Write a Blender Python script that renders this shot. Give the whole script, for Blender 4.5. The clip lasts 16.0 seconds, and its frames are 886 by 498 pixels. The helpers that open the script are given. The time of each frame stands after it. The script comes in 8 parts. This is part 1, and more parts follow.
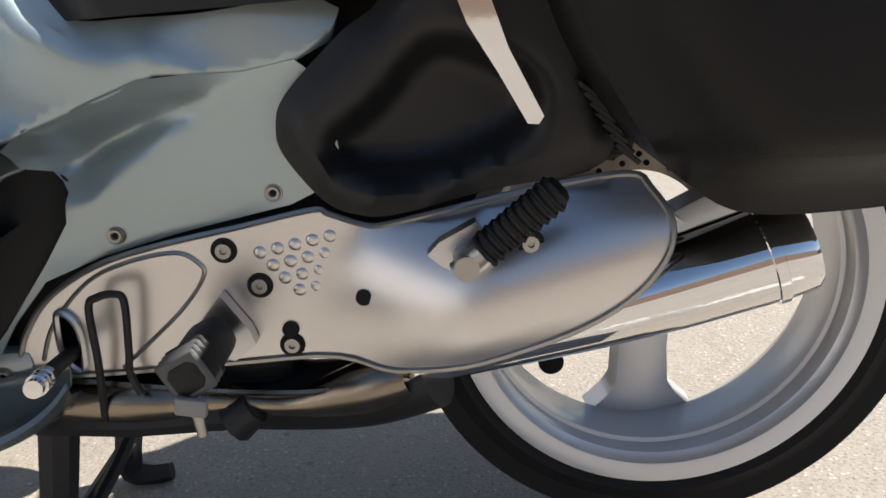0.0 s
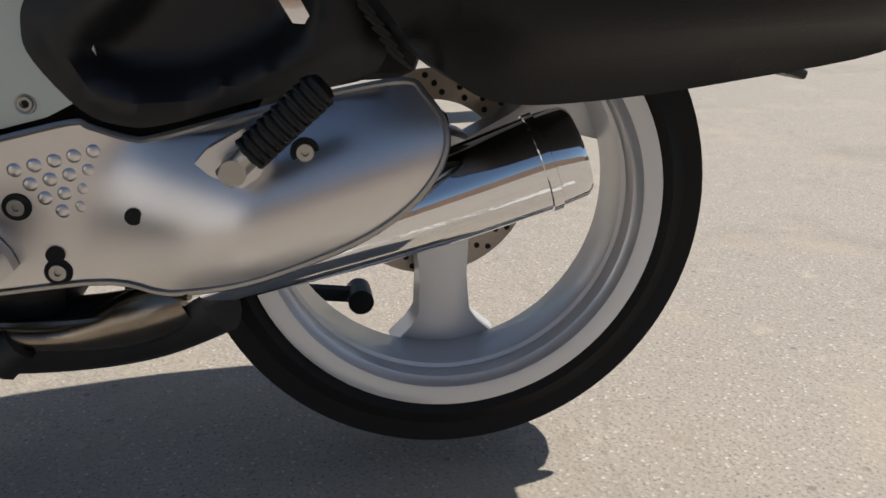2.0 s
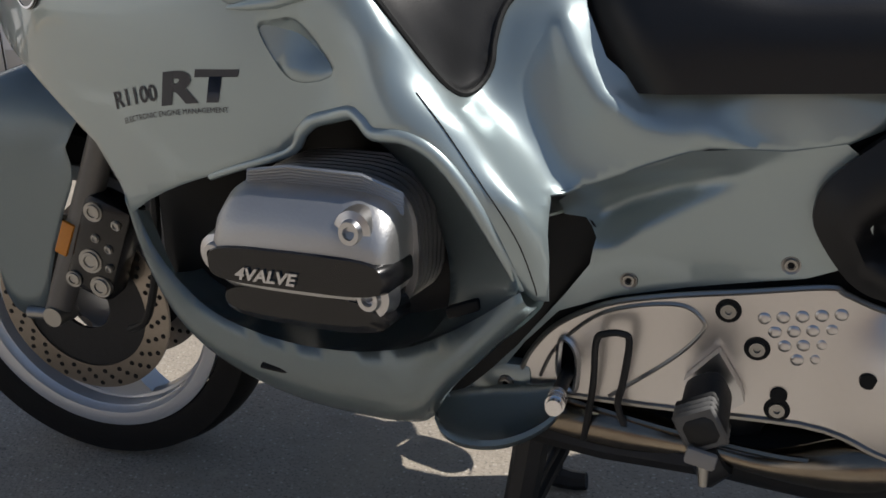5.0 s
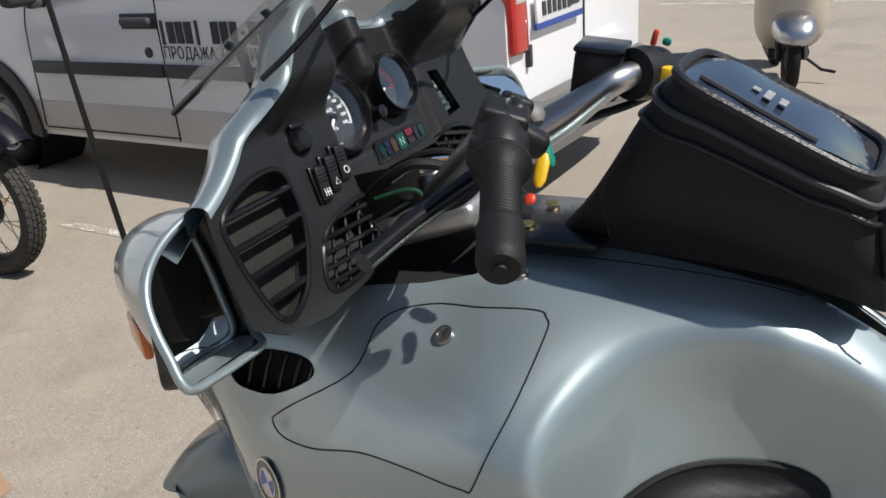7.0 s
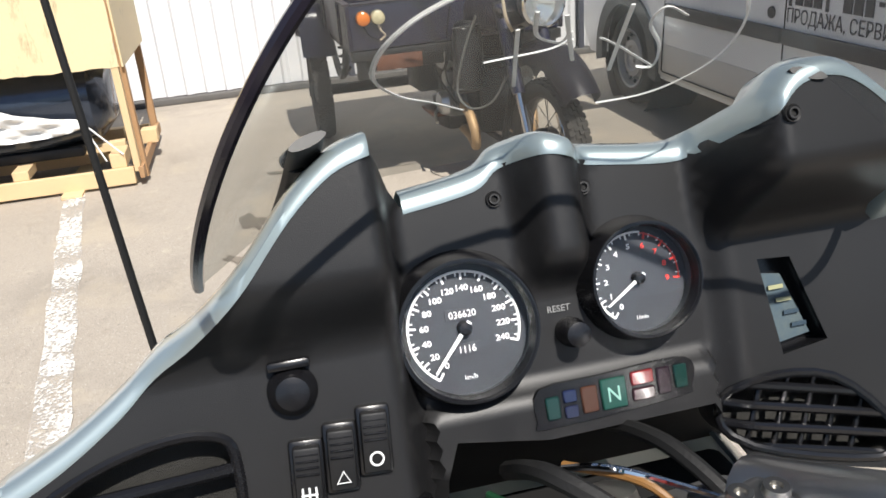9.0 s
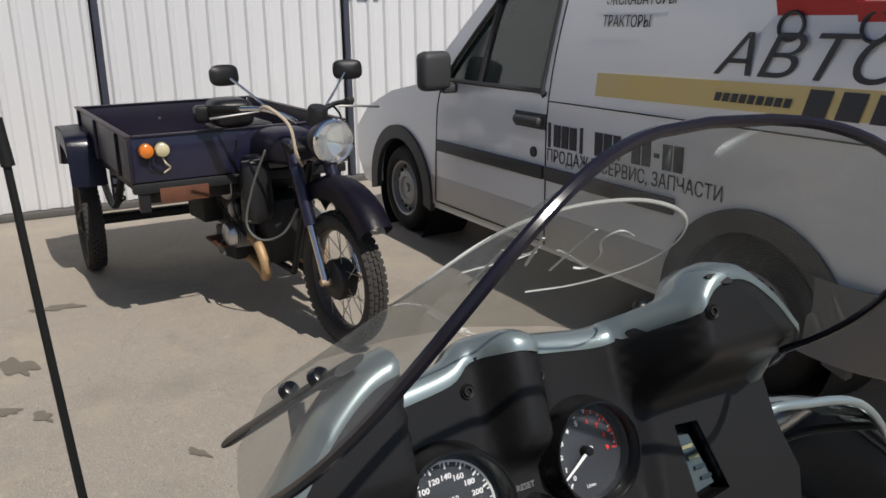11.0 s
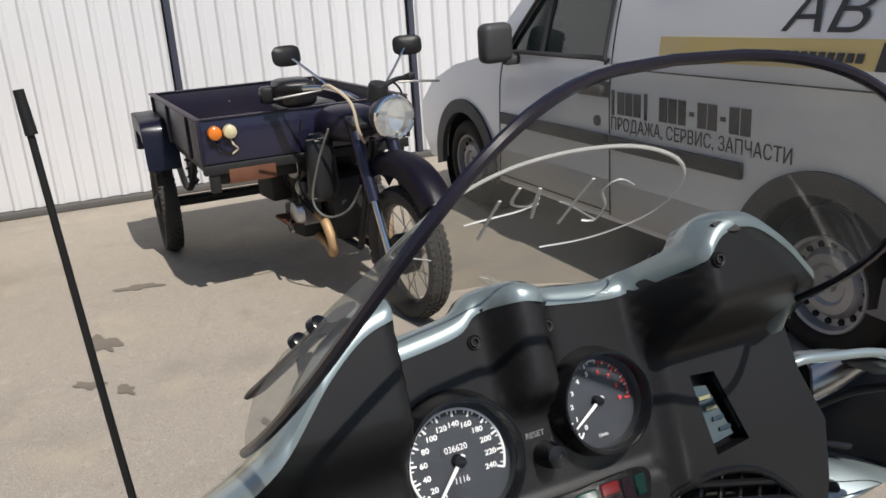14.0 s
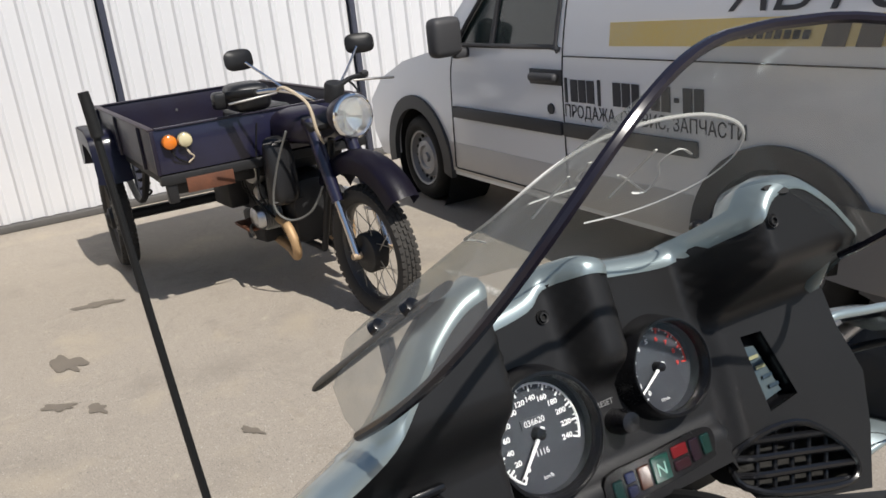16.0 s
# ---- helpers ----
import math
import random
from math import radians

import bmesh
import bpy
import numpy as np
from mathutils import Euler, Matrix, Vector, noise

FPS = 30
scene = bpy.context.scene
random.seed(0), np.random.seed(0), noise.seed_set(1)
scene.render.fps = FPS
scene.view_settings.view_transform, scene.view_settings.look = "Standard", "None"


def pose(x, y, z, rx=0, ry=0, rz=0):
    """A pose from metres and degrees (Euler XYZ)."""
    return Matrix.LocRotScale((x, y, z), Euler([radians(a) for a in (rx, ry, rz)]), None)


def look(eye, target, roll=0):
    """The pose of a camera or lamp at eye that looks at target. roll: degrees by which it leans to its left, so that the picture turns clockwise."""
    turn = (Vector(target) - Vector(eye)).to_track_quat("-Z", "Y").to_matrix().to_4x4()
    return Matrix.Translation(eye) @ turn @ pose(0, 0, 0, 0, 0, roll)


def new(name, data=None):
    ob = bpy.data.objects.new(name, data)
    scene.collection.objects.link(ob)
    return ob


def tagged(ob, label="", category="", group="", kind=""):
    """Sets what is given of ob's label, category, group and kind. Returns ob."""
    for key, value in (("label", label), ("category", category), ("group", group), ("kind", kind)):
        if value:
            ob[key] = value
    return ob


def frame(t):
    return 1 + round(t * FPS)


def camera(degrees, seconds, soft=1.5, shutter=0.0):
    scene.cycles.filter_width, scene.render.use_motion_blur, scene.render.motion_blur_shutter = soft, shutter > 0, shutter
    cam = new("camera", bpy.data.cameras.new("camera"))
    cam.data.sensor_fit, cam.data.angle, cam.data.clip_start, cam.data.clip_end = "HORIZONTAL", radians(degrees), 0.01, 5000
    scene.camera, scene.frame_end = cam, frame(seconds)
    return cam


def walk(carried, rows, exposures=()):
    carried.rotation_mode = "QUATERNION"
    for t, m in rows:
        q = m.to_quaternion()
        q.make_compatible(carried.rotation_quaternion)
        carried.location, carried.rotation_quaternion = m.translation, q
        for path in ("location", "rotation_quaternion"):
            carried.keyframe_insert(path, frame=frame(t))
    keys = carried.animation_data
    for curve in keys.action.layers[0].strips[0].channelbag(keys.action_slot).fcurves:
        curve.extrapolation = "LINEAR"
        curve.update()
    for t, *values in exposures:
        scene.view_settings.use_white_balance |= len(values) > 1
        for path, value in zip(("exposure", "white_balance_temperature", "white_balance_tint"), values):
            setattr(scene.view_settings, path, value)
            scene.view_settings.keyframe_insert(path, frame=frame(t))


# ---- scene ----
cam = camera(57.0, 16.0, soft=1.6)
PATH = [
    (0, (-0.245, -0.934, 0.682), (-0.25, 0.971, 0.071), -2.8),
    (0.5, (-0.187, -0.943, 0.599), (-0.102, 0.959, -0.015), -3.1),
    (1, (-0.138, -0.945, 0.6), (0.123, 0.918, -0.081), -2.8),
    (1.5, (-0.113, -0.949, 0.596), (0.295, 0.886, -0.087), -2.1),
    (2, (-0.166, -0.953, 0.597), (0.159, 0.916, -0.038), -1.3),
    (2.5, (-0.239, -0.958, 0.603), (-0.141, 0.947, 0.002), -1.3),
    (3, (-0.298, -0.965, 0.61), (-0.398, 0.942, 0.016), -1.1),
    (3.1, (-0.304, -0.972, 0.601), (-0.462, 0.939, 0.034), -1.2),
    (3.2, (-0.321, -0.975, 0.609), (-0.504, 0.929, 0.023), -1.1),
    (5.3, (-0.479, -1.032, 0.859), (-1.249, 0.705, 0.236), -0.8),
    (5.4, (-0.491, -1.041, 0.909), (-1.27, 0.678, 0.248), -1.0),
    (5.5, (-0.503, -1.052, 0.959), (-1.285, 0.656, 0.273), -1.2),
    (5.6, (-0.514, -1.064, 1.005), (-1.304, 0.638, 0.312), -1.2),
    (6, (-0.566, -1.099, 1.192), (-1.347, 0.595, 0.472), -1.2),
    (6.2, (-0.583, -1.098, 1.259), (-1.373, 0.589, 0.53), -1.9),
    (6.5, (-0.599, -1.031, 1.339), (-1.411, 0.628, 0.572), -3.2),
    (6.6, (-0.599, -0.994, 1.368), (-1.434, 0.639, 0.572), -3.8),
    (7, (-0.614, -0.85, 1.428), (-1.599, 0.714, 0.662), -4.7),
    (7.5, (-0.659, -0.657, 1.447), (-1.874, 0.742, 0.694), -5.1),
    (7.6, (-0.672, -0.617, 1.447), (-1.917, 0.742, 0.67), -4.6),
    (8, (-0.708, -0.466, 1.444), (-2.032, 0.727, 0.537), -6.3),
    (8.2, (-0.74, -0.398, 1.421), (-2.158, 0.72, 0.56), -7.3),
    (8.5, (-0.74, -0.28, 1.455), (-2.388, 0.504, 0.636), -7.1),
    (8.7, (-0.749, -0.208, 1.468), (-2.47, 0.422, 0.666), -6.1),
    (9, (-0.773, -0.173, 1.475), (-2.571, 0.188, 0.676), -4.8),
    (9.5, (-0.789, -0.21, 1.508), (-2.641, 0.083, 0.813), -1.2),
    (9.6, (-0.789, -0.223, 1.517), (-2.645, 0.108, 0.85), -0.6),
    (10, (-0.8, -0.288, 1.538), (-2.606, 0.34, 0.951), 0.3),
    (10.2, (-0.798, -0.316, 1.55), (-2.557, 0.437, 0.969), -0.2),
    (12.3, (-0.799, -0.329, 1.558), (-2.442, 0.67, 1.008), -1.0),
    (12.5, (-0.798, -0.331, 1.555), (-2.443, 0.661, 0.998), -0.9),
    (13, (-0.799, -0.34, 1.549), (-2.451, 0.625, 0.967), -1.6),
    (13.5, (-0.777, -0.318, 1.551), (-2.455, 0.59, 0.952), -3.0),
    (14, (-0.757, -0.286, 1.542), (-2.501, 0.484, 0.937), -3.8),
    (14.2, (-0.752, -0.287, 1.54), (-2.5, 0.469, 0.93), -3.6),
    (14.5, (-0.753, -0.298, 1.542), (-2.507, 0.44, 0.928), -4.1),
    (15, (-0.76, -0.306, 1.542), (-2.525, 0.414, 0.935), -5.9),
    (15.5, (-0.765, -0.319, 1.527), (-2.521, 0.402, 0.895), -7.0),
    (15.6, (-0.764, -0.322, 1.53), (-2.513, 0.414, 0.896), -7.0),
    (16, (-0.787, -0.375, 1.541), (-2.471, 0.508, 0.919), -6.3),
]
walk(cam, [(t, look(eye, target, roll)) for t, eye, target, roll in PATH], exposures=[(0, 0.73), (0.5, 0.38), (1.0, 0.18), (1.5, -0.12), (2.0, 0.18), (2.5, 0.28), (3.0, 0.58), (3.2, 0.58), (5.3, -0.02), (5.5, -0.02), (6.0, 0.18), (6.5, -0.07), (7.0, 0.03), (7.5, 0.55), (8.0, 0.98), (8.5, 0.90), (9.0, 0.60), (9.5, 0.03), (10.0, -0.32), (12.5, -0.37), (13.0, -0.22), (14.5, -0.07), (16.0, 0.03)])

# ---- light ----
SUN = Vector((0.74, 0.14, 1.0)).normalized()
world = bpy.data.worlds.new("world")
scene.world = world
world.use_nodes = True
wn = world.node_tree.nodes
sky = wn.new("ShaderNodeTexSky")
sky.sky_type = "NISHITA"
sky.sun_disc = False
sky.sun_elevation = math.asin(SUN.z)
sky.sun_rotation = math.atan2(SUN.x, SUN.y)
sky.air_density, sky.dust_density = 1.0, 0.5
wn["Background"].inputs["Strength"].default_value = 0.08
world.node_tree.links.new(sky.outputs[0], wn["Background"].inputs["Color"])
sun = new("sun", bpy.data.lights.new("sun", "SUN"))
sun.data.energy, sun.data.angle, sun.data.color = 5.0, radians(0.6), (1.0, 0.95, 0.885)
sun.matrix_world = look((0, 0, 8), Vector((0, 0, 8)) - SUN)


# ---- materials ----
def mat(name, color, rough=0.5, metal=0.0, vary=0.12, scale=6.0, fine=60.0, bump=0.1, coat=0.0, tint=None, spec=0.5, aniso=0.0):
    """A surface with two scales of colour change, uneven roughness and fine relief."""
    m = bpy.data.materials.new(name)
    m.use_nodes = True
    nt = m.node_tree
    n, ln = nt.nodes, nt.links
    b = n["Principled BSDF"]
    tc = n.new("ShaderNodeTexCoord")
    big, small = n.new("ShaderNodeTexNoise"), n.new("ShaderNodeTexNoise")
    big.inputs["Scale"].default_value, small.inputs["Scale"].default_value = scale, fine
    big.inputs["Detail"].default_value, small.inputs["Detail"].default_value = 5, 3
    for t in (big, small):
        ln.new(tc.outputs["Object"], t.inputs["Vector"])
    mix = n.new("ShaderNodeMix")
    mix.data_type = "RGBA"
    lo = tint if tint else tuple(c * (1 - vary) for c in color)
    hi = tuple(min(1, c * (1 + vary)) for c in color)
    mix.inputs[6].default_value, mix.inputs[7].default_value = (*lo, 1), (*hi, 1)
    add = n.new("ShaderNodeMath")
    add.operation = "MULTIPLY_ADD"
    add.inputs[1].default_value, add.inputs[2].default_value = 0.35, 0.0
    ln.new(small.outputs["Fac"], add.inputs[0])
    sm = n.new("ShaderNodeMath")
    sm.operation = "MULTIPLY_ADD"
    sm.inputs[1].default_value = 0.65
    ln.new(big.outputs["Fac"], sm.inputs[0])
    ln.new(add.outputs[0], sm.inputs[2])
    ln.new(sm.outputs[0], mix.inputs[0])
    ln.new(mix.outputs[2], b.inputs["Base Color"])
    rr = n.new("ShaderNodeMapRange")
    rr.inputs["To Min"].default_value, rr.inputs["To Max"].default_value = max(0.02, rough * 0.8), min(1, rough * 1.2)
    ln.new(sm.outputs[0], rr.inputs["Value"])
    ln.new(rr.outputs[0], b.inputs["Roughness"])
    b.inputs["Metallic"].default_value = metal
    b.inputs["Specular IOR Level"].default_value = spec
    b.inputs["Coat Weight"].default_value = coat
    b.inputs["Coat Roughness"].default_value = 0.06
    if bump:
        bp = n.new("ShaderNodeBump")
        bp.inputs["Strength"].default_value, bp.inputs["Distance"].default_value = bump, 0.002
        ln.new(small.outputs["Fac"], bp.inputs["Height"])
        ln.new(bp.outputs[0], b.inputs["Normal"])
    return m


PAINT = mat("pale green metallic paint", (0.325, 0.390, 0.402), 0.39, 0.60, 0.05, 3, 900, 0.02, coat=1.0)
PLASTIC = mat("black grained plastic", (0.0105, 0.0105, 0.0112), 0.44, 0, 0.25, 8, 1500, 0.10, spec=0.38)
SATIN = mat("satin black plastic", (0.006, 0.006, 0.007), 0.26, 0, 0.25, 8, 700, 0.05)
RUBBER = mat("black rubber", (0.009, 0.009, 0.009), 0.6, 0, 0.3, 10, 300, 0.2, spec=0.35)
TYRE = mat("tyre rubber", (0.007, 0.0068, 0.0066), 0.7, 0, 0.35, 8, 200, 0.3, spec=0.25)
VINYL = mat("black seat vinyl", (0.012, 0.012, 0.014), 0.36, 0, 0.2, 6, 500, 0.25)
PADM = mat("smooth rubber pad", (0.007, 0.0068, 0.007), 0.42, 0, 0.2, 6, 500, 0.06, spec=0.31)
ALU = mat("satin aluminium", (0.52, 0.52, 0.53), 0.30, 1.0, 0.06, 5, 250, 0.04)
CAST = mat("cast aluminium", (0.42, 0.42, 0.42), 0.42, 0.9, 0.10, 10, 300, 0.15)
RIMM = mat("silver wheel paint", (0.55, 0.56, 0.58), 0.34, 0.5, 0.06, 6, 300, 0.03, coat=0.3)
PLATEM = mat("brushed steel plate", (0.60, 0.58, 0.57), 0.32, 1.0, 0.06, 4, 160, 0.03)
CHROME = mat("chrome", (0.72, 0.72, 0.73), 0.05, 1.0, 0.05, 4, 60, 0.015)
STEEL = mat("dull steel", (0.36, 0.35, 0.33), 0.38, 1.0, 0.2, 10, 90, 0.1)
PIPE = mat("heat stained exhaust steel", (0.30, 0.25, 0.18), 0.26, 1.0, 0.35, 9, 60, 0.1, tint=(0.10, 0.09, 0.09))
DARK = mat("dark oily metal", (0.02, 0.02, 0.021), 0.55, 0.3, 0.4, 15, 90, 0.3)
# near-black colour that stands in for the shade inside openings and gaps
HOLE = mat("near-black shade in openings", (0.004, 0.004, 0.004), 0.9, 0, 0.2, 5, 50, 0)
MIRR = mat("mirror silver", (0.85, 0.86, 0.87), 0.02, 1.0, 0.02, 4, 60, 0)
DISC = mat("brake disc steel", (0.33, 0.30, 0.27), 0.33, 1.0, 0.2, 8, 150, 0.1, tint=(0.22, 0.18, 0.14))


# ---- mesh helpers ----
def finish(bm, smooth=True, angle=40):
    bmesh.ops.recalc_face_normals(bm, faces=bm.faces)
    for f in bm.faces:
        f.smooth = smooth
    if smooth:
        for e in bm.edges:
            if len(e.link_faces) == 2 and e.calc_face_angle(0) > radians(angle):
                e.smooth = False


def part(name, bm, material, parent=None, label="", smooth=True, angle=40):
    """Link a bmesh as one mesh object, under a thing or a part of it."""
    finish(bm, smooth, angle)
    me = bpy.data.meshes.new(name)
    bm.to_mesh(me)
    bm.free()
    me.materials.append(material)
    ob = new(name, me)
    if parent:
        ob.parent = parent
    if label:
        tagged(ob, label)
    return ob


def thing(name, label, category, group="", m=None):
    ob = new(name)
    ob.empty_display_size = 0.05
    if m is not None:
        ob.matrix_world = m
    return tagged(ob, label, category, group)


def put(bm, made, m):
    bmesh.ops.transform(bm, matrix=m, verts=made)
    return made


def box(bm, size, at=(0, 0, 0), rot=(0, 0, 0), bevel=0.0, seg=2, m=None):
    r = bmesh.ops.create_cube(bm, size=1)
    vs = r["verts"]
    bmesh.ops.transform(bm, matrix=Matrix.Diagonal((*size, 1)), verts=vs)
    if bevel:
        es = list({e for v in vs for e in v.link_edges})
        out = bmesh.ops.bevel(bm, geom=es, offset=min(bevel, min(size) * 0.49), segments=seg, affect="EDGES", profile=0.5)
        vs = list({v for f in out["faces"] for v in f.verts} | {v for v in vs if v.is_valid})
    t = (m or Matrix()) @ pose(*at, *rot)
    bmesh.ops.transform(bm, matrix=t, verts=vs)
    return vs


def frame_of(a, b):
    z = (Vector(b) - Vector(a)).normalized()
    return z.to_track_quat("Z", "Y").to_matrix()


def rod(bm, a, b, r, r2=None, seg=16, m=None):
    a, b = Vector(a), Vector(b)
    q3 = frame_of(a, b)
    rings = []
    for p, rad in ((a, r), (b, r if r2 is None else r2)):
        rings.append([bm.verts.new((m or Matrix()) @ (p + q3 @ Vector((rad * math.cos(6.28319 * i / seg), rad * math.sin(6.28319 * i / seg), 0)))) for i in range(seg)])
    for i in range(seg):
        bm.faces.new((rings[0][i], rings[0][(i + 1) % seg], rings[1][(i + 1) % seg], rings[1][i]))
    bm.faces.new(rings[0][::-1])
    bm.faces.new(rings[1])


def spline(pts, n=8, closed=False):
    """A smooth line through the points."""
    P = [Vector(p) for p in pts]
    N, out = len(P), []
    for i in range(N if closed else N - 1):
        g = (lambda k: P[k % N]) if closed else (lambda k: P[max(0, min(N - 1, k))])
        a, b, c, d = g(i - 1), g(i), g(i + 1), g(i + 2)
        for j in range(n):
            t = j / n
            out.append(0.5 * (2 * b + (c - a) * t + (2 * a - 5 * b + 4 * c - d) * t * t + (3 * b - a - 3 * c + d) * t ** 3))
    if not closed:
        out.append(P[-1])
    return out


def tube(bm, pts, r, seg=10, closed=False, m=None, flat=1.0, up=(0, 0, 1)):
    """A pipe along the points; r may be a number or a function of 0..1."""
    P = [Vector(p) for p in pts]
    N, rings, last = len(P), [], None
    for i, p in enumerate(P):
        a = P[(i - 1) % N] if closed or i else P[0]
        b = P[(i + 1) % N] if closed or i < N - 1 else P[-1]
        d = (b - a).normalized()
        x = (last - d * last.dot(d)) if last else d.cross(Vector(up))
        if x.length < 1e-5:
            x = d.orthogonal()
        x.normalize()
        last = x
        y = d.cross(x)
        rad = r(i / max(1, N - 1)) if callable(r) else r
        rings.append([bm.verts.new((m or Matrix()) @ (p + x * rad * math.cos(6.28319 * k / seg) + y * rad * flat * math.sin(6.28319 * k / seg))) for k in range(seg)])
    for i in range(N if closed else N - 1):
        A, B = rings[i], rings[(i + 1) % N]
        for k in range(seg):
            bm.faces.new((A[k], A[(k + 1) % seg], B[(k + 1) % seg], B[k]))
    if not closed:
        bm.faces.new(rings[0][::-1])
        bm.faces.new(rings[-1])


def lathe(bm, prof, m=None, seg=64, closed=False):
    """Turn (radius, height) pairs about the local z axis."""
    m = m or Matrix()
    rings = []
    for r, z in prof:
        if r < 1e-5:
            rings.append([bm.verts.new(m @ Vector((0, 0, z)))])
        else:
            rings.append([bm.verts.new(m @ Vector((r * math.cos(6.28319 * k / seg), r * math.sin(6.28319 * k / seg), z))) for k in range(seg)])
    pairs = list(zip(rings, rings[1:])) + ([(rings[-1], rings[0])] if closed else [])
    for A, B in pairs:
        for k in range(seg):
            k2 = (k + 1) % seg
            if len(A) == 1 and len(B) > 1:
                bm.faces.new((A[0], B[k], B[k2]))
            elif len(B) == 1 and len(A) > 1:
                bm.faces.new((A[k], A[k2], B[0]))
            elif len(A) > 1:
                bm.faces.new((A[k], A[k2], B[k2], B[k]))


def inside(p, poly):
    c, n = False, len(poly)
    for i in range(n):
        a, b = poly[i], poly[i - 1]
        if (a[1] > p[1]) != (b[1] > p[1]) and p[0] < (b[0] - a[0]) * (p[1] - a[1]) / (b[1] - a[1]) + a[0]:
            c = not c
    return c


def edge_gap(p, poly):
    """Distance of a flat point from a closed line."""
    A = np.array([(v[0], v[1]) for v in poly])
    B = np.roll(A, -1, axis=0)
    d, w = B - A, np.array(p[:2]) - A
    t = np.clip((w * d).sum(1) / np.maximum((d * d).sum(1), 1e-12), 0, 1)
    return float(np.sqrt(((w - d * t[:, None]) ** 2).sum(1)).min())


def sheet(bm, line, lift, thick, step=0.02, holes=(), normal=(0, -1, 0), edge=0.0):
    """A trimmed skin: a flat outline filled with a fine net, lifted by lift(u, v) into space, with thickness against normal."""
    from mathutils import geometry
    pts = [Vector((p[0], p[1])) for p in line]
    loops = [list(range(len(pts)))]
    for hl in holes:
        k = len(pts)
        pts += [Vector((p[0], p[1])) for p in hl]
        loops.append(list(range(k, len(pts))))
    us, vs = [p[0] for p in line], [p[1] for p in line]
    nu, nv = int((max(us) - min(us)) / step) + 1, int((max(vs) - min(vs)) / step) + 1
    flat = [(p[0], p[1]) for p in line]
    hls = [[(p[0], p[1]) for p in hl] for hl in holes]
    for i in range(nu + 1):
        for j in range(nv + 1):
            p = (min(us) + (i + 0.5 * (j % 2)) * step, min(vs) + j * step)
            if inside(p, flat) and edge_gap(p, flat) > step * 0.45 and all(not inside(p, hl) and edge_gap(p, hl) > step * 0.45 for hl in hls):
                pts.append(Vector(p))
    edges = [(lp[i - 1], lp[i]) for lp in loops for i in range(len(lp))]
    V, E, F3, *_ = geometry.delaunay_2d_cdt(pts, edges, [], 0, 1e-5)
    keep = []
    for f in F3:
        c = sum((V[i] for i in f), Vector((0, 0))) / len(f)
        if inside(c, flat) and not any(inside(c, hl) for hl in hls):
            keep.append(f)
    nrm = Vector(normal).normalized()
    top = [bm.verts.new(lift(p.x, p.y)) for p in V]
    low = [bm.verts.new(t.co - nrm * thick) for t in top] if thick else None
    seen = {}
    for f in keep:
        try:
            bm.faces.new([top[i] for i in f])
            if low:
                bm.faces.new([low[i] for i in reversed(f)])
        except ValueError:
            continue
        for a, b in zip(f, (*f[1:], f[0])):
            seen[(a, b)] = True
    if low:
        for a, b in seen:
            if (b, a) not in seen:
                bm.faces.new((top[b], top[a], low[a], low[b]))
    bmesh.ops.delete(bm, geom=[v for v in bm.verts if not v.link_faces], context="VERTS")


def text_part(name, words, size, m, material, parent, stretch=1.0, deep=0.0006, label="", shear=0.0, align="LEFT", bold=0.0):
    """Raised lettering with the built-in font, as a mesh."""
    cu = bpy.data.curves.new(name, "FONT")
    cu.body, cu.size, cu.extrude, cu.shear, cu.resolution_u, cu.align_x, cu.offset = words, size, deep, shear, 3, align, bold
    ob = bpy.data.objects.new(name, cu)
    scene.collection.objects.link(ob)
    dg = bpy.context.evaluated_depsgraph_get()
    dg.update()
    me = bpy.data.meshes.new_from_object(ob.evaluated_get(dg))
    bpy.data.objects.remove(ob)
    bpy.data.curves.remove(cu)
    me.transform(m @ Matrix.Diagonal((stretch, 1, 1, 1)))
    me.materials.clear()
    me.materials.append(material)
    o = new(name, me)
    o.parent = parent
    if label:
        tagged(o, label)
    return o


def loft(rows, thick=0.0):
    bm = bmesh.new()
    R = [[bm.verts.new(p) for p in r] for r in rows]
    for A, B in zip(R, R[1:]):
        for k in range(len(A) - 1):
            bm.faces.new((A[k], A[k + 1], B[k + 1], B[k]))
    if thick:
        bmesh.ops.solidify(bm, geom=bm.faces[:], thickness=thick)
    return bm


